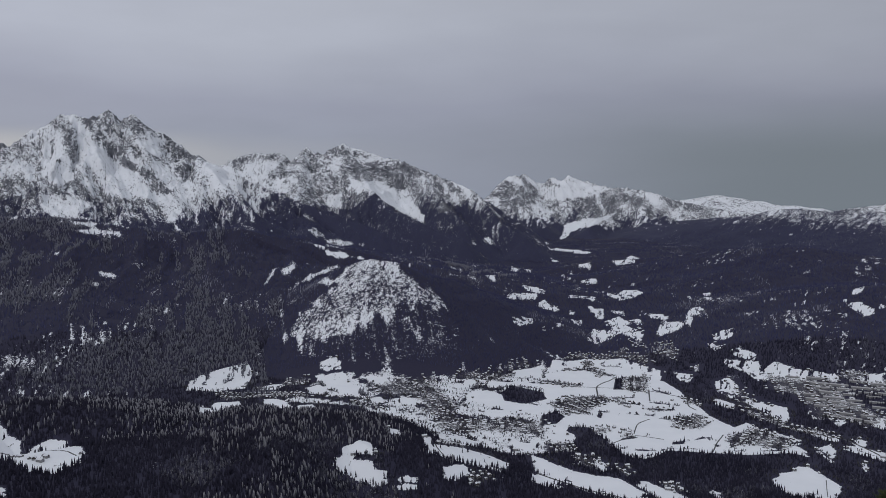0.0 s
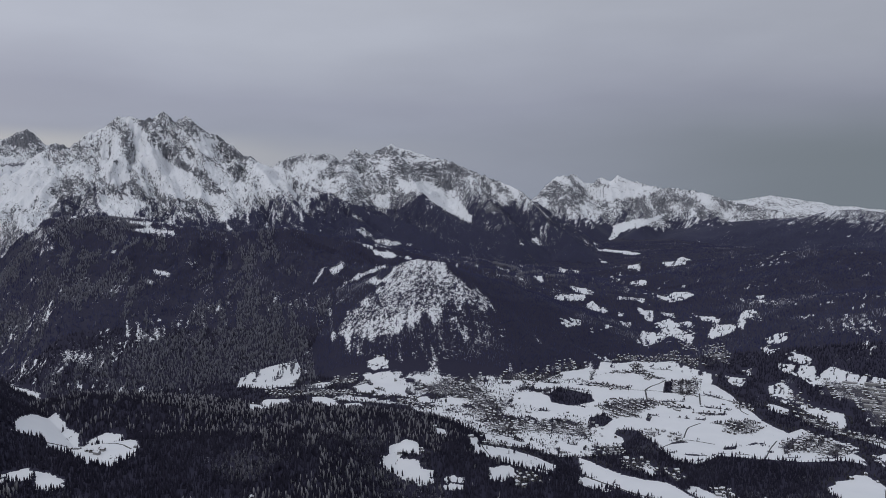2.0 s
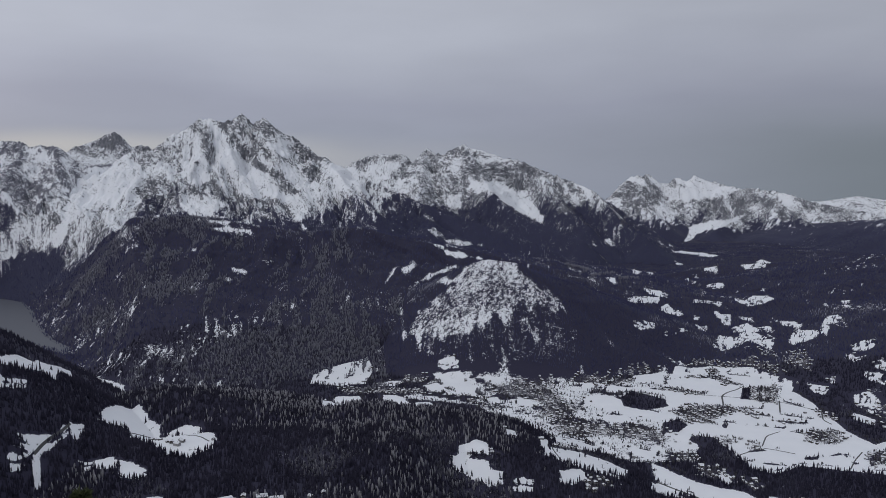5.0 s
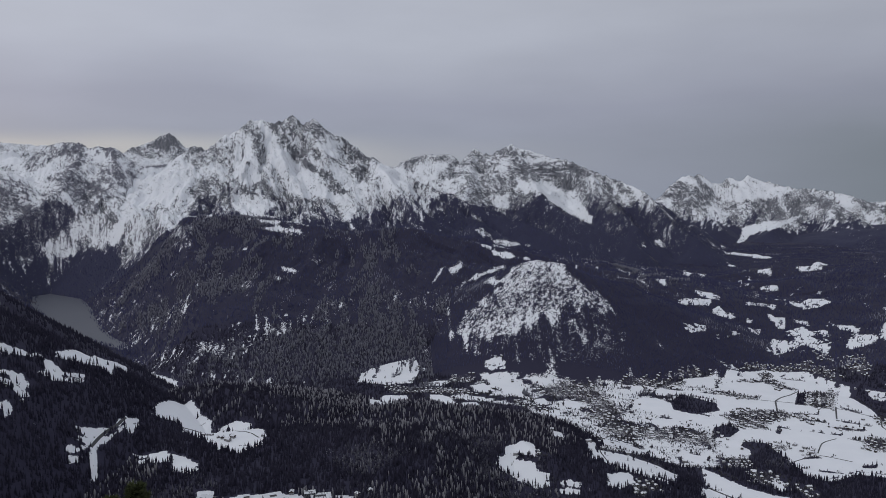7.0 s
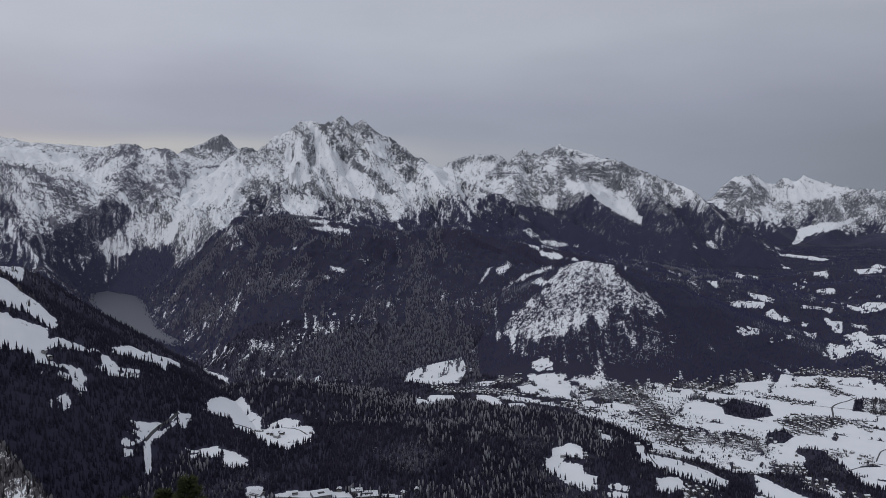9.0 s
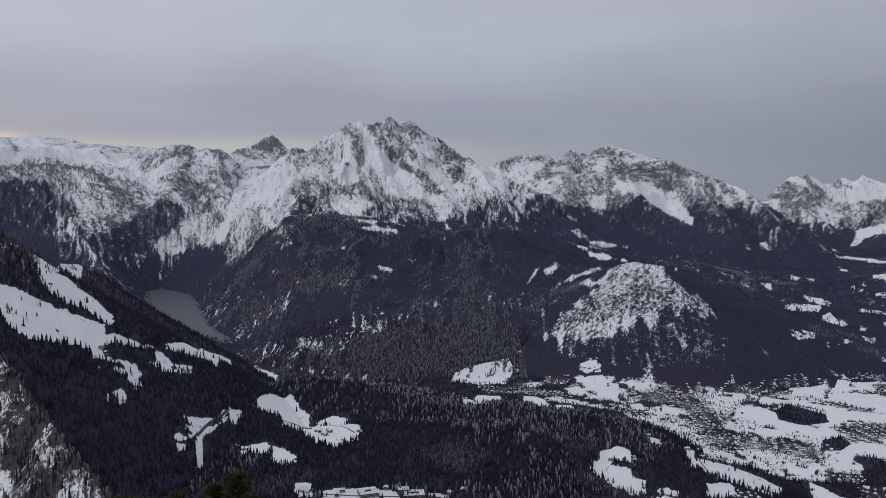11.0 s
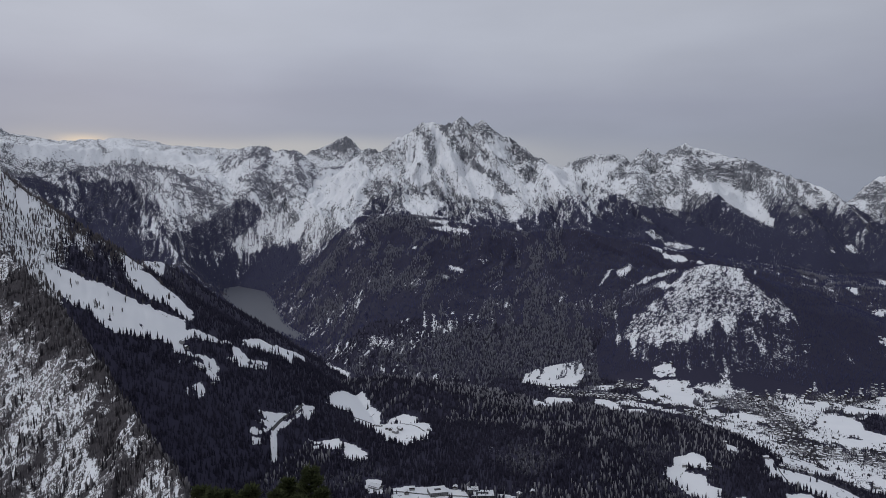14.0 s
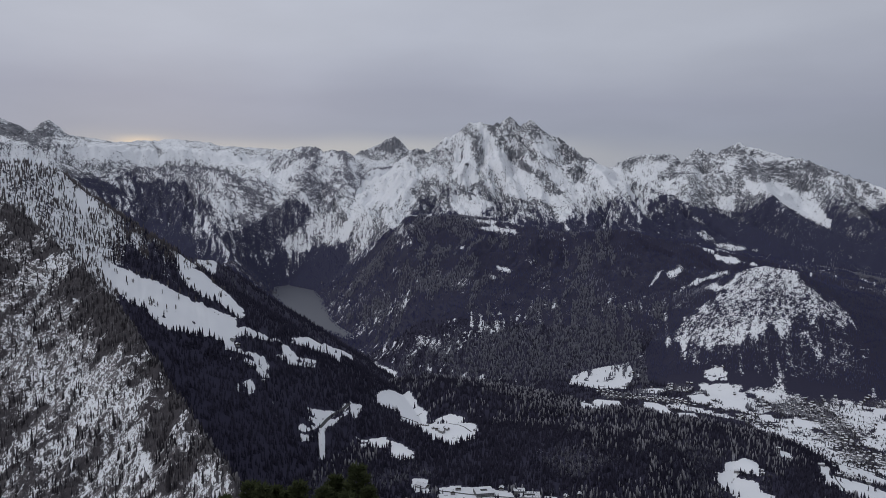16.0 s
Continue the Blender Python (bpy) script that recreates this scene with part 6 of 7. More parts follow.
COUNTS = [
    plant("bare_broadleaf_trees", 1.8, 4.0, 300, broom(4, 0.6), FROSTY, "pale rimed leafless trees among the conifers", ("ground", "jenner"), (PALE + 0.5 * STREAK - 0.7 * ON["jenner"] > 0.03) & (GB < 1), 20),
    plant("bare_broadleaf_trees", 4.0, 8.2, 150, broom(4, 0.7), RIMED, "pale leafless woods on the lower mountainside", ("flank", "ground", "rhill", "grun"),
          LEAFLESS),
    plant("bare_broadleaf_trees", 0.6, 2.2, 40, broom(4, 0.7), SCRUB, "greyish leafless scrub on the rocky slope", ("near",), None, 8),
    plant("bare_larch_trees", 1.8, 4.2, 26, broom(4, 0.5), LARCH, "brown leafless larches on the upper mountainside", ("jenner",), (ALT > 1400) & (WOOD < 0.6), 17),
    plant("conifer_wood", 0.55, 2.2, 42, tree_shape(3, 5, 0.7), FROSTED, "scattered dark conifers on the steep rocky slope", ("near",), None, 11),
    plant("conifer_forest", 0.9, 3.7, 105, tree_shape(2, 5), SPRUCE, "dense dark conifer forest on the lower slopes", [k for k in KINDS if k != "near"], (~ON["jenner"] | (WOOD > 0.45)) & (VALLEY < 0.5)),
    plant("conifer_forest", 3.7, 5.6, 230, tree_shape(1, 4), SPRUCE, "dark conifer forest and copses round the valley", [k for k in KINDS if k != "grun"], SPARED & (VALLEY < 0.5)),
    plant("garden_trees", 2.8, 5.6, 190, broom(4, 1.3), GARDEN, "dark leafless trees and hedges between the fields and houses", ("ground",), VALLEY >= 0.5, 10),
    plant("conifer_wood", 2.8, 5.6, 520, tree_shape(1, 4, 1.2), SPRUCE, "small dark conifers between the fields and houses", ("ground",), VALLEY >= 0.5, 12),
    plant("hill_forest", 5.0, 7.0, 150, tree_shape(1, 4, 0.8), HAZE_SPRUCE, "dark conifers scattered over the snowy round hill", ("grun",), None, 15),
    plant("mountain_forest", 5.6, 9.0, 400, tree_shape(1, 4), HAZE_SPRUCE, "far dark conifer forest on the mountainside", [k for k in KINDS if k != "grun"], SPARED),
    plant("mountain_forest", 9.0, 14.0, 600, tree_shape(1, 3), HAZE_SPRUCE, "very far dark woods below the rock", None, WOOD > 0.7),
    plant("bare_broadleaf_trees", 9.0, 12.5, 420, broom(4, 0.8), TREELINE, "brownish grey leafless trees along the tree line", None, (WOOD > 0.12) & (WOOD < 0.75), 17),
]
print("TREES", COUNTS)

# the lake
bm = bmesh.new()
rim = [bm.verts.new((*(np.array(polar(bb, km + (0.4 if km > 8 else 0))) * 1000 * U), 0.5)) for bb, km in [(-42, 10.2), (-36, 10.2), (-33, 8.5), (-31, 6.5), (-31.5, 5.2), (-36, 5.2), (-39, 6.6), (-41.5, 8.3)]]
bm.faces.new(rim).normal_update()
me = bpy.data.meshes.new("lake")
bm.to_mesh(me)
bm.free()
me.materials.append(WATER)
tagged(new("lake", me), "dark still mountain lake between steep wooded shores", "lake", kind="structure")


# ---- buildings, lanes and trees that stand apart ----
def height(x, y):
    """World z of the land at world x, y (one place or arrays)."""
    xs, ys = np.atleast_1d(np.asarray(x, float)), np.atleast_1d(np.asarray(y, float))
    a, _, _, _ = land(xs / (1000 * U), ys / (1000 * U))
    return (a - DATUM) * U


def mesh_of(name, bm, mat):
    me = bpy.data.meshes.new(name)
    bmesh.ops.recalc_face_normals(bm, faces=bm.faces)
    bm.to_mesh(me)
    bm.free()
    for m in (mat if isinstance(mat, (list, tuple)) else [mat]):
        me.materials.append(m)
    return me


def part(name, data, parent, label="", at=None):
    ob = new(name, data)
    ob.parent = parent
    if at is not None:
        ob.matrix_local = at
    return tagged(ob, label) if label else ob


def block(bm, x0, x1, y0, y1, z0, z1):
    v = [bm.verts.new(p) for p in ((x0, y0, z0), (x1, y0, z0), (x1, y1, z0), (x0, y1, z0), (x0, y0, z1), (x1, y0, z1), (x1, y1, z1), (x0, y1, z1))]
    for f in ((0, 3, 2, 1), (4, 5, 6, 7), (0, 1, 5, 4), (1, 2, 6, 5), (2, 3, 7, 6), (3, 0, 4, 7)):
        bm.faces.new([v[i] for i in f])


def gable(bm, w, d, z0, z1, t=0.0):
    """A gable prism w wide and d deep, ridge along y; with t a roof slab of that thickness instead."""
    if not t:
        a = [bm.verts.new(p) for p in ((-w, -d, z0), (w, -d, z0), (0, -d, z1))]
        b = [bm.verts.new(p) for p in ((-w, d, z0), (w, d, z0), (0, d, z1))]
        bm.faces.new(a[::-1]), bm.faces.new(b)
        for i in range(3):
            j = (i + 1) % 3
            bm.faces.new((a[i], a[j], b[j], b[i]))
        return
    rows = []
    for y in (-d, d):
        rows.append([bm.verts.new(p) for p in ((-w, y, z0), (0, y, z1), (w, y, z0), (w, y, z0 + t), (0, y, z1 + t), (-w, y, z0 + t))])
    a, b = rows
    bm.faces.new((a[0], a[1], a[4], a[5])), bm.faces.new((a[1], a[2], a[3], a[4]))
    bm.faces.new((b[0], b[5], b[4], b[1])), bm.faces.new((b[1], b[4], b[3], b[2]))
    for i in range(6):
        j = (i + 1) % 6
        bm.faces.new((a[i], b[i], b[j], a[j]))


def house_meshes(w, d, storeys, timber):
    """Walls, upper timber storey, snowy roof, chimney and a window of a small alpine house, in world metres."""
    h = storeys * 2.9 * U
    w, d = w * U / 2, d * U / 2
    bm = bmesh.new()
    block(bm, -w, w, -d, d, -0.6, h * 0.55 if timber else h)
    walls = mesh_of("wall", bm, RENDERED)
    bm = bmesh.new()
    if timber:
        block(bm, -w * 1.01, w * 1.01, -d * 1.01, d * 1.01, h * 0.55, h)
    gable(bm, w * 0.98, d * 0.98, h, h + 0.42 * w)
    upper = mesh_of("upper_storey", bm, TIMBER)
    bm = bmesh.new()
    gable(bm, w * 1.14, d * 1.10, h - 0.12 * w, h + 0.44 * w, 0.09)
    roof = mesh_of("roof", bm, ROOF_SNOW)
    bm = bmesh.new()
    block(bm, w * 0.3, w * 0.3 + 0.14, -0.07, 0.07, h + 0.2 * w, h + 0.44 * w + 0.26)
    chimney = mesh_of("chimney", bm, CONCRETE)
    bm = bmesh.new()
    block(bm, -0.11, 0.11, -0.02, 0.02, 0, 0.26)
    window = mesh_of("window", bm, PANE)
    return walls, upper, roof, chimney, window, w, d, h


def make_house(kind, label, group, windows=True):
    walls, upper, roof, chimney, window, w, d, h = kind
    ob = tagged(new("house"), label, "house", group)
    part("wall", walls, ob), part("upper_storey", upper, ob, "dark timber upper storey"), part("roof", roof, ob, "snow-covered gable roof"), part("chimney", chimney, ob)
    if windows:
        for k in (-0.5, 0.5):
            for s in (-1, 1):
                part("window", window, ob, at=pose(k * w, s * (d + 0.003), h * 0.18))
    return ob


HOUSE_KINDS = [house_meshes(9.5, 12, 2, True), house_meshes(12, 15, 3, True), house_meshes(9, 10.5, 2, False), house_meshes(13, 22, 3, False)]
rng = np.random.default_rng(21)


def sites(outlines, spacing, seed, gap):
    """Places for houses within outlines, loosely in rows: world x, y and turn."""
    r2 = np.random.default_rng(seed)
    out = []
    for o in outlines:
        pts = [polar(*q) for q in o]
        xs, ys = [p[0] for p in pts], [p[1] for p in pts]
        turn = r2.uniform(0, 180)
        c, s = math.cos(math.radians(turn)), math.sin(math.radians(turn))
        cx, cy = sum(xs) / len(xs), sum(ys) / len(ys)
        half = max(max(xs) - min(xs), max(ys) - min(ys))
        n = int(2 * half / spacing) + 2
        for i in range(-n, n):
            for j in range(-n, n):
                u = (i + r2.uniform(-0.28, 0.28)) * spacing
                v = (j + r2.uniform(-0.22, 0.22)) * spacing * (1.5 if j % 2 else 1.15)
                x, y = cx + u * c - v * s, cy + u * s + v * c
                if r2.random() < gap:
                    continue
                out.append((x, y, turn + (90 if r2.random() < 0.3 else 0) + r2.normal(0, 6), o))
    x, y = np.array([q[0] for q in out]), np.array([q[1] for q in out])
    keep = np.zeros(len(out), bool)
    for o in outlines:
        mine = np.array([q[3] is o for q in out])
        keep |= mine & (inside(x, y, [polar(*q) for q in o]) < 0.01)
    free = patches(x, y, CLEARINGS) < 0.004
    return [(q[0] * 1000 * U, q[1] * 1000 * U, q[2]) for q, k, f in zip(out, keep, free) if k and (f or q[0] > 0.127 * q[1] or r2.random() < 0.04)]


SITES = sites(VILLAGES, 0.029, 5, 0.14)
# loose farmsteads and rows out on the fields
loose = []
for o in CLEARINGS:
    if not 3.3 < sum(q[1] for q in o) / len(o) < 6.2 or o[0][0] < -22:
        continue
    for _ in range(3):
        q, w = o[rng.integers(len(o))], o[rng.integers(len(o))]
        f = rng.uniform(0.0, 0.35)
        x, y = polar(q[0] + f * (w[0] - q[0]), q[1] + f * (w[1] - q[1]))
        loose.append((x * 1000 * U, y * 1000 * U, rng.uniform(0, 180)))
SITES += loose
SITES.sort(key=lambda q: math.hypot(q[0], q[1]))
SITE_Z = height([q[0] for q in SITES], [q[1] for q in SITES])
LABELS = ("small rendered house with a timber storey and snowy roof", "large chalet with dark timber storeys and snowy gable roof",
          "small pale rendered house under a snowy roof", "long pale apartment block with a snowy gable roof")
prototypes = [None] * 4
NEAR_HOUSES = 300
for n, (x, y, turn) in enumerate(SITES[:NEAR_HOUSES]):
    k = int(rng.choice(4, p=(0.42, 0.22, 0.28, 0.08)))
    m = pose(x, y, SITE_Z[n] + 0.02, 0, 0, turn)
    if prototypes[k] is None:
        prototypes[k] = make_house(HOUSE_KINDS[k], LABELS[k], "village houses", windows=False)
        prototypes[k].matrix_basis = m
    else:
        copy_thing(prototypes[k], m)


def joined_houses(name, places, zs, label):
    """The farther houses, two meshes of many small gabled boxes."""
    co, faces, mats = [], [], []
    for (x, y, turn), z in zip(places, zs):
        w, d, h = rng.uniform(4.0, 6.2) * U, rng.uniform(5, 8.5) * U, rng.uniform(5, 8) * U
        c, s = math.cos(math.radians(turn)), math.sin(math.radians(turn))
        local = [(-w, -d, -0.5), (w, -d, -0.5), (w, d, -0.5), (-w, d, -0.5), (-w, -d, h), (w, -d, h), (w, d, h), (-w, d, h), (0, -d, h + 0.45 * w), (0, d, h + 0.45 * w),
                 (-w * 1.15, -d * 1.15, h - 0.1 * w), (w * 1.15, -d * 1.15, h - 0.1 * w), (w * 1.15, d * 1.15, h - 0.1 * w), (-w * 1.15, d * 1.15, h - 0.1 * w),
                 (0, -d * 1.15, h + 0.5 * w), (0, d * 1.15, h + 0.5 * w)]
        b = len(co)
        co += [(x + px * c - py * s, y + px * s + py * c, z + pz) for px, py, pz in local]
        faces += [[b + i for i in f] for f in ((0, 1, 5, 4), (1, 2, 6, 5), (2, 3, 7, 6), (3, 0, 4, 7), (4, 5, 8), (6, 7, 9), (10, 14, 15, 13), (11, 12, 15, 14))]
        wall = 0 if rng.random() < 0.45 else 1
        mats += [wall] * 4 + [1, 1, 2, 2]
    me = bpy.data.meshes.new(name)
    me.from_pydata(co, [], faces)
    for m in (RENDERED, TIMBER, ROOF_SNOW):
        me.materials.append(m)
    me.polygons.foreach_set("material_index", np.array(mats, np.int32))
    return tagged(new(name, me), label, "houses", kind="stuff")


if len(SITES) > NEAR_HOUSES:
    joined_houses("distant_houses", SITES[NEAR_HOUSES:], SITE_Z[NEAR_HOUSES:], "far village houses with snowy roofs on the valley floor")
print("HOUSES", len(SITES))


# rows of long low buildings by the river
def long_building(length, depth, tall):
    """Walls, a low double-pitched roof, a row of windows and a door, in true metres."""
    w, d, h = depth * U / 2, length * U / 2, tall * U
    ob = tagged(new("long_building"), "long low hall with a weathered snowy roof by the river", "building", "long halls")
    bm = bmesh.new()
    block(bm, -w, w, -d, d, -1.0, h)
    gable(bm, w * 0.99, d * 0.99, h, h + 0.22 * w)
    part("wall", mesh_of("wall", bm, RENDERED), ob)
    bm = bmesh.new()
    gable(bm, w * 1.06, d * 1.03, h - 0.01, h + 0.26 * w, 0.10)
    part("roof", mesh_of("roof", bm, SHEET), ob, "low weathered roof with thin snow")
    bm = bmesh.new()
    block(bm, -0.02, 0.02, -0.4, 0.4, 0, 0.4)
    win = mesh_of("window", bm, PANE)
    for i in range(4):
        part("window", win, ob, at=pose(w + 0.01, -d * 0.75 + i * d * 0.5, h * 0.4))
    bm = bmesh.new()
    block(bm, -0.3, 0.3, -0.02, 0.02, 0, 0.62)
    part("door", mesh_of("door", bm, TIMBER), ob, at=pose(0, -d - 0.01, 0))
    return ob


halls = [long_building(95, 22, 8), long_building(70, 18, 7)]
fresh = [True, True]
for row in range(9):
    for col in range(5):
        bearing = 24.2 + 1.25 * col + 0.28 * row + rng.normal(0, 0.06)
        km = 5.04 - 0.058 * row - 0.012 * col + rng.normal(0, 0.006)
        if bearing > 30.5 or rng.random() < 0.15:
            continue
        k = int(rng.random() < 0.5)
        x, y = (v * 1000 * U for v in polar(bearing, km))
        m = pose(x, y, height(x, y)[0] + 0.05, 0, 0, 66 + rng.normal(0, 4))
        if fresh[k]:
            halls[k].matrix_basis, fresh[k] = m, False
        else:
            copy_thing(halls[k], m)


# lanes: narrow dark ribbons laid on the land
def ribbon(name, width, course, mat, lift, label):
    pts = [np.array(polar(*q)) for q in course]
    line = []
    for a, b in zip(pts, pts[1:]):
        n = max(2, int(np.hypot(*(b - a)) / 0.02))
        line += [a + (b - a) * i / n for i in range(n)]
    line.append(pts[-1])
    line = np.array(line)
    for _ in range(3):
        line[1:-1] = (line[:-2] + 2 * line[1:-1] + line[2:]) / 4
    along = np.gradient(line, axis=0)
    along /= np.maximum(np.hypot(along[:, 0], along[:, 1]), 1e-9)[:, None]
    off = np.stack([-along[:, 1], along[:, 0]], 1) * width / 2000
    left, right = (line + off) * 1000 * U, (line - off) * 1000 * U
    zl, zr = height(left[:, 0], left[:, 1]) + lift, height(right[:, 0], right[:, 1]) + lift
    n = len(line)
    co = [(*p, z) for p, z in zip(left, zl)] + [(*p, z) for p, z in zip(right, zr)]
    co += [(p[0], p[1], z - 0.6) for p, z in zip(left, zl)] + [(p[0], p[1], z - 0.6) for p, z in zip(right, zr)]
    faces = []
    for i in range(n - 1):
        faces += [(i, n + i, n + i + 1, i + 1), (i, i + 1, 2 * n + i + 1, 2 * n + i), (n + i, 3 * n + i, 3 * n + i + 1, n + i + 1)]
    me = bpy.data.meshes.new(name)
    me.from_pydata(co, [], faces)
    me.materials.append(mat)
    return tagged(new(name, me), label, "road", kind="structure")


for width, course in LANES:
    ribbon("road", width * 1.15, course, TARMAC, 0.12, "narrow cleared tarmac road across the snow")


# the hotel buildings on the bench below the viewpoint
def court_block(w, d, h, storeys, wing):
    """A flat-roofed block round a courtyard: facade, bands of windows, snowy roof with a parapet. Metres, true size."""
    w, d, h, t = w * U / 2, d * U / 2, h * U, wing * U
    ob = tagged(new("hotel_building"), "low grey hotel block round a courtyard, flat snowy roof", "building", "hotel buildings")
    for name, x0, x1, y0, y1 in (("wing", -w, w, -d, -d + t), ("wing", -w, w, d - t, d), ("wing", -w, -w + t, -d + t, d - t), ("wing", w - t, w, -d + t, d - t)):
        bm = bmesh.new()
        block(bm, x0, x1, y0, y1, -1.2, h)
        wing_ob = part(name, mesh_of(name, bm, CONCRETE), ob)
        bm = bmesh.new()
        block(bm, x0 - 0.12, x1 + 0.12, y0 - 0.12, y1 + 0.12, h, h + 0.16)
        part("roof", mesh_of("roof", bm, ROOF_SNOW), wing_ob, "flat roof under smooth snow")
    for f in range(storeys):
        z = h * (f + 0.35) / storeys
        n = max(3, int(2 * w / (U * 5)))
        bm = bmesh.new()
        block(bm, -w / n * 0.72, w / n * 0.72, -0.02, 0.02, 0, 0.34)
        win = mesh_of("window", bm, PANE)
        for i in range(n):
            for s in (-1, 1):
                part("window", win, ob, at=pose(-w + (2 * i + 1) * w / n, s * (d + 0.01), z))
        n = max(3, int(2 * d / (U * 5)))
        for i in range(n):
            for s in (-1, 1):
                part("window", win, ob, at=pose(s * (w + 0.01), -d + (2 * i + 1) * d / n, z, 0, 0, 90))
    return ob


def stand(ob, bearing, km, turn, lift=0.0):
    x, y = (v * 1000 * U for v in polar(bearing, km))
    ob.matrix_basis = pose(x, y, height(x, y)[0] + lift, 0, 0, turn)
    return ob


stand(court_block(50, 46, 11, 3, 15), -24.31, 2.13, 38)
stand(court_block(58, 40, 10, 3, 13), -20.95, 2.115, 24)
stand(court_block(30, 24, 14, 4, 9), -21.7, 2.135, 24)
stand(court_block(34, 20, 9, 2, 8), -19.4, 2.10, 14)
stand(make_house(house_meshes(26, 36, 2, False), "broad barn with a smooth snowy gable roof", "hotel buildings"), -28.85, 2.195, 78)
for bearing, km, turn in ((-26.6, 2.13, 30), (-26.2, 2.16, 120), (-23.0, 2.16, 15), (-18.2, 2.13, 60), (-17.3, 2.15, 20)):
    stand(make_house(HOUSE_KINDS[1], "chalet with snowy roof beside the hotel", "hotel houses"), bearing, km, turn)

# the farm on its clearing
for k, bearing, km, turn in ((3, -27.42, 2.69, 70), (1, -27.75, 2.72, 15), (1, -27.05, 2.72, 80), (0, -28.05, 2.74, 40), (0, -28.5, 2.83, 75), (2, -28.75, 2.86, 20), (0, -29.0, 2.88, 65),
                             (2, -27.2, 2.75, 10)):
    stand(make_house(HOUSE_KINDS[k], "farm building with dark timber and a snowy roof", "farm buildings"), bearing, km, turn)
stand(make_house(HOUSE_KINDS[2], "small hut at the edge of the snowy field", "farm buildings"), -25.0, 2.71, 15)
# huts and a lift station on the ski slope
for k, bearing, km, turn in ((3, -42.31, 2.80, 25), (1, -42.0, 2.78, 60), (0, -45.2, 3.05, 20), (0, -41.2, 2.70, 35), (2, -40.3, 2.66, 15)):
    stand(make_house(HOUSE_KINDS[k], "mountain hut with snowy roof beside the ski slope", "ski slope huts"), bearing, km, turn)


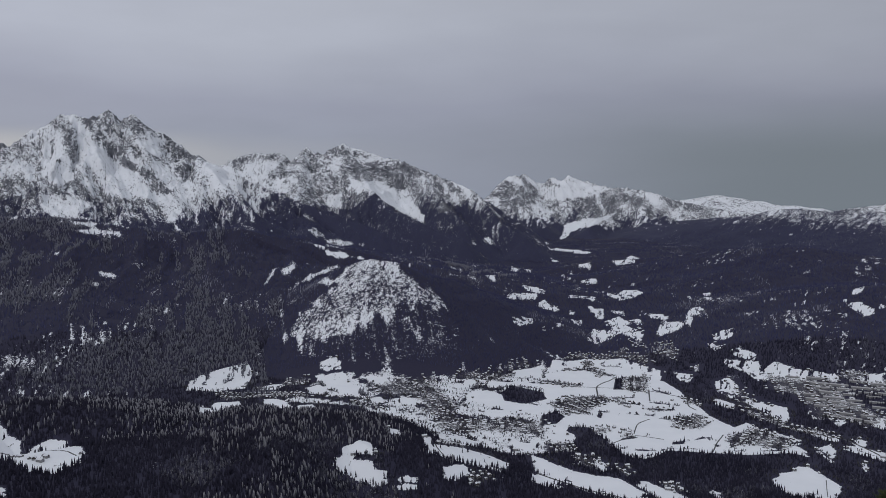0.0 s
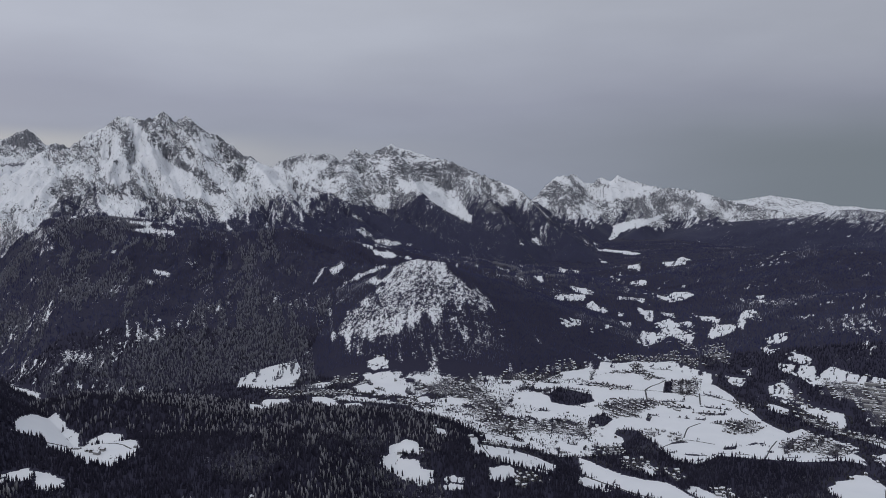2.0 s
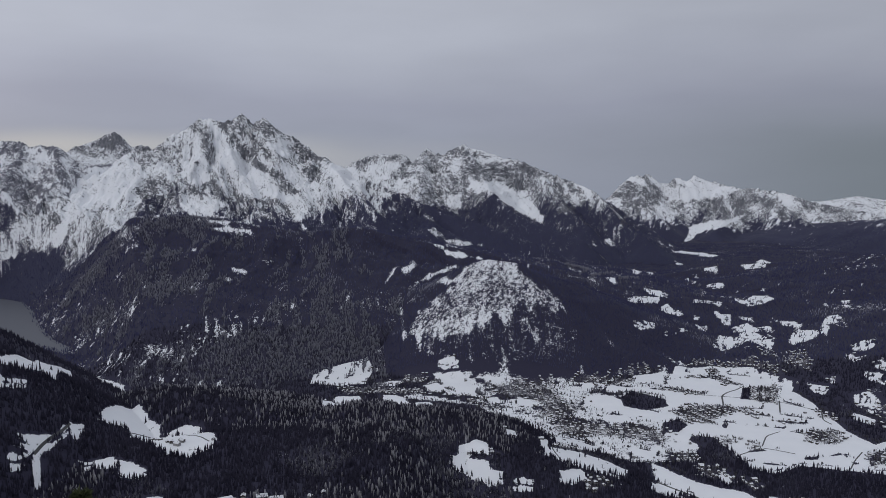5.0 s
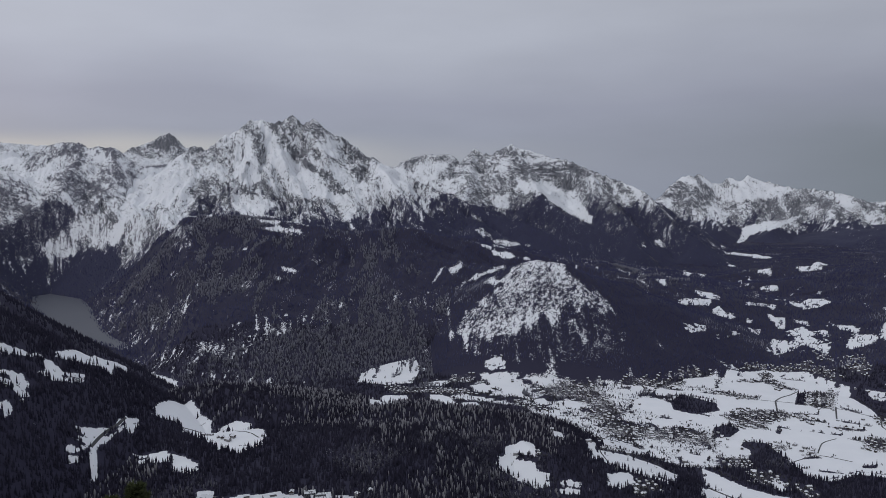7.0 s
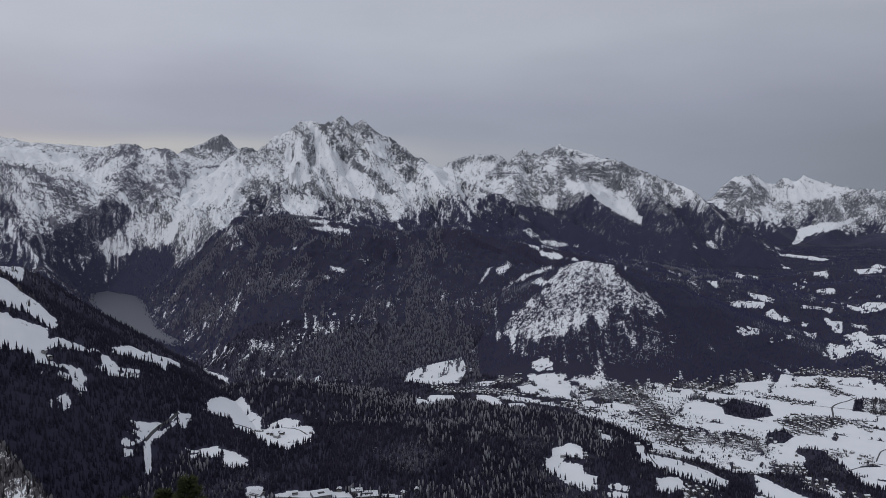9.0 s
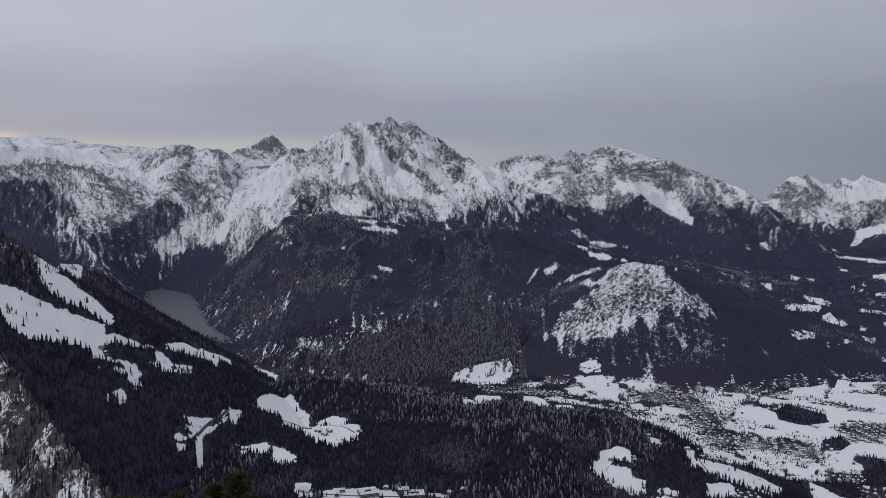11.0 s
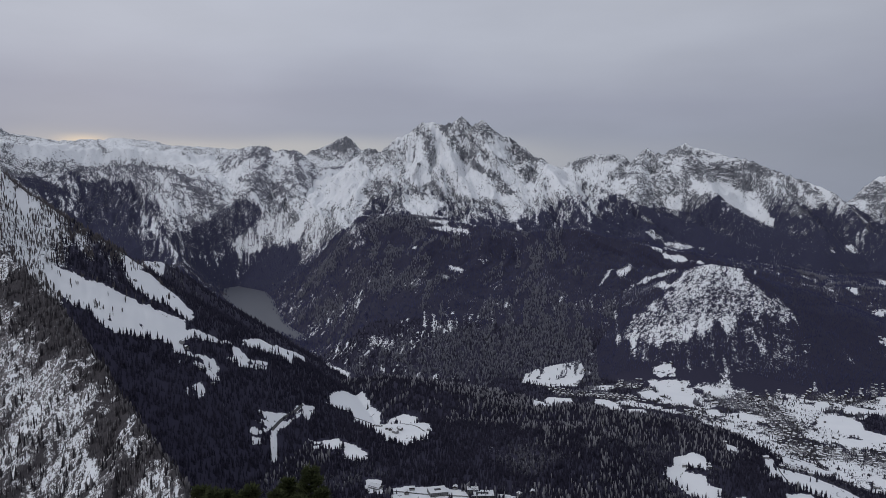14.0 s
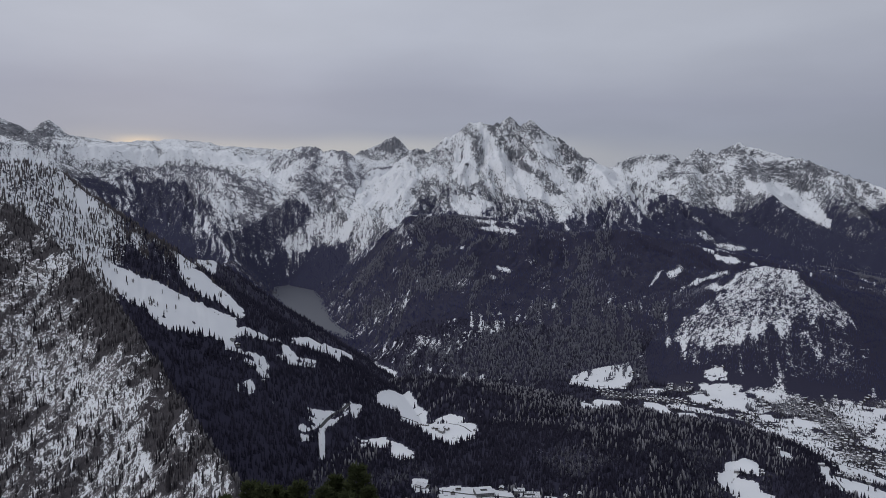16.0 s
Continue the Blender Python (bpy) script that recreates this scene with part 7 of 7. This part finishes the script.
# pines just below the viewpoint, of which the tops reach into view
def pine(seed, tall):
    """A young pine: trunk, and a crown of whorled limbs set with needle tufts. World metres."""
    r3 = random.Random(seed)
    ob = tagged(new("pine_tree"), "green young pine just below the viewpoint", "tree", "pines below the viewpoint")
    bm = bmesh.new()
    rings = []
    for i in range(9):
        f = i / 8
        rad = 0.055 * tall / 2 * (1 - 0.92 * f)
        cx, cy = 0.03 * math.sin(3 * f + seed), 0.03 * math.cos(2 * f + seed)
        rings.append([bm.verts.new((cx + rad * math.cos(a * math.pi / 3), cy + rad * math.sin(a * math.pi / 3), tall * f - 0.3)) for a in range(6)])
    for a, b in zip(rings, rings[1:]):
        for i in range(6):
            bm.faces.new((a[i], a[(i + 1) % 6], b[(i + 1) % 6], b[i]))
    part("trunk", mesh_of("trunk", bm, BARK), ob)
    co, faces = [], []

    def tuft(c, way, size):
        for _ in range(7):
            d = (way + Vector((r3.uniform(-1, 1), r3.uniform(-1, 1), r3.uniform(-0.3, 1.0))) * 0.9).normalized()
            side = d.cross(Vector((r3.uniform(-1, 1), r3.uniform(-1, 1), r3.uniform(-1, 1)))).normalized() * size * 0.16
            b = len(co)
            co.extend([c - side, c + side, c + d * size * r3.uniform(0.7, 1.2)])
            faces.append((b, b + 1, b + 2))

    for k in range(17):
        f = 0.30 + 0.70 * k / 16
        z = tall * f - 0.3
        reach = tall * 0.26 * (1.05 - f) ** 0.7 + 0.03
        for j in range(7):
            a = 2 * math.pi * (j + 0.5 * k) / 7 + r3.uniform(-0.3, 0.3)
            ln = reach * r3.uniform(0.6, 1.1)
            out = Vector((math.cos(a), math.sin(a), 0.45))
            for q in range(4):
                p = Vector((0, 0, z)) + out * ln * (q + 1) / 4 + Vector((r3.uniform(-1, 1), r3.uniform(-1, 1), r3.uniform(-1, 1))) * 0.02
                tuft(p, out, 0.11 * tall / 2)
            b = len(co)
            tip = Vector((0, 0, z)) + out * ln
            side = out.cross(Vector((0, 0, 1))).normalized() * 0.008
            co.extend([Vector((0, 0, z)) - side, Vector((0, 0, z)) + side, tip])
            faces.append((b, b + 1, b + 2))
    tuft(Vector((0, 0, tall - 0.3)), Vector((0, 0, 1)), 0.1 * tall / 2)
    me = bpy.data.meshes.new("crown")
    me.from_pydata([tuple(c) for c in co], [], faces)
    me.materials.append(NEAR_PINE)
    part("crown", me, ob, "green needle crown with gaps")
    return ob


PINES = [pine(k, 2.0 + 0.12 * k) for k in range(4)]
used = set()
# bearing, km, altitude angle of the tip in degrees
for n, (bearing, km, tip) in enumerate(((-41.3, 0.066, -20.2), (-40.4, 0.062, -20.4), (-39.5, 0.070, -20.4), (-38.7, 0.066, -20.7), (-37.9, 0.064, -20.4), (-37.2, 0.058, -21.7),
                                        (-36.1, 0.060, -20.7), (-35.2, 0.066, -20.0), (-34.4, 0.056, -21.2), (-33.6, 0.064, -19.6), (-32.8, 0.062, -20.8), (-32.0, 0.06, -21.8), (-43.0, 0.066, -20.8),
                                        (28.9, 0.060, -19.9), (30.2, 0.055, -19.0), (-46.5, 0.06, -22.0), (-24, 0.06, -23.3), (-12, 0.062, -23.6), (3, 0.06, -23.6), (17, 0.062, -23.4))):
    x, y = (v * 1000 * U for v in polar(bearing, km))
    top = EYE + math.tan(math.radians(tip - 1.7)) * math.hypot(x, y)
    k = n % 4
    foot = height(x, y)[0]
    size = max(0.4, (top - foot + 0.25) / (1.7 + 0.12 * k))
    m = pose(x, y, foot + 0.25 * size - 0.2, 0, 0, 67 * n) @ Matrix.Diagonal((1, 1, 1, 1))
    if k not in used:
        used.add(k)
        ob = PINES[k]
    else:
        ob = copy_thing(PINES[k], m)
    ob.scale = (1, 1, 1)
    ob.matrix_basis = m @ Matrix.Diagonal((size, size, size, 1))
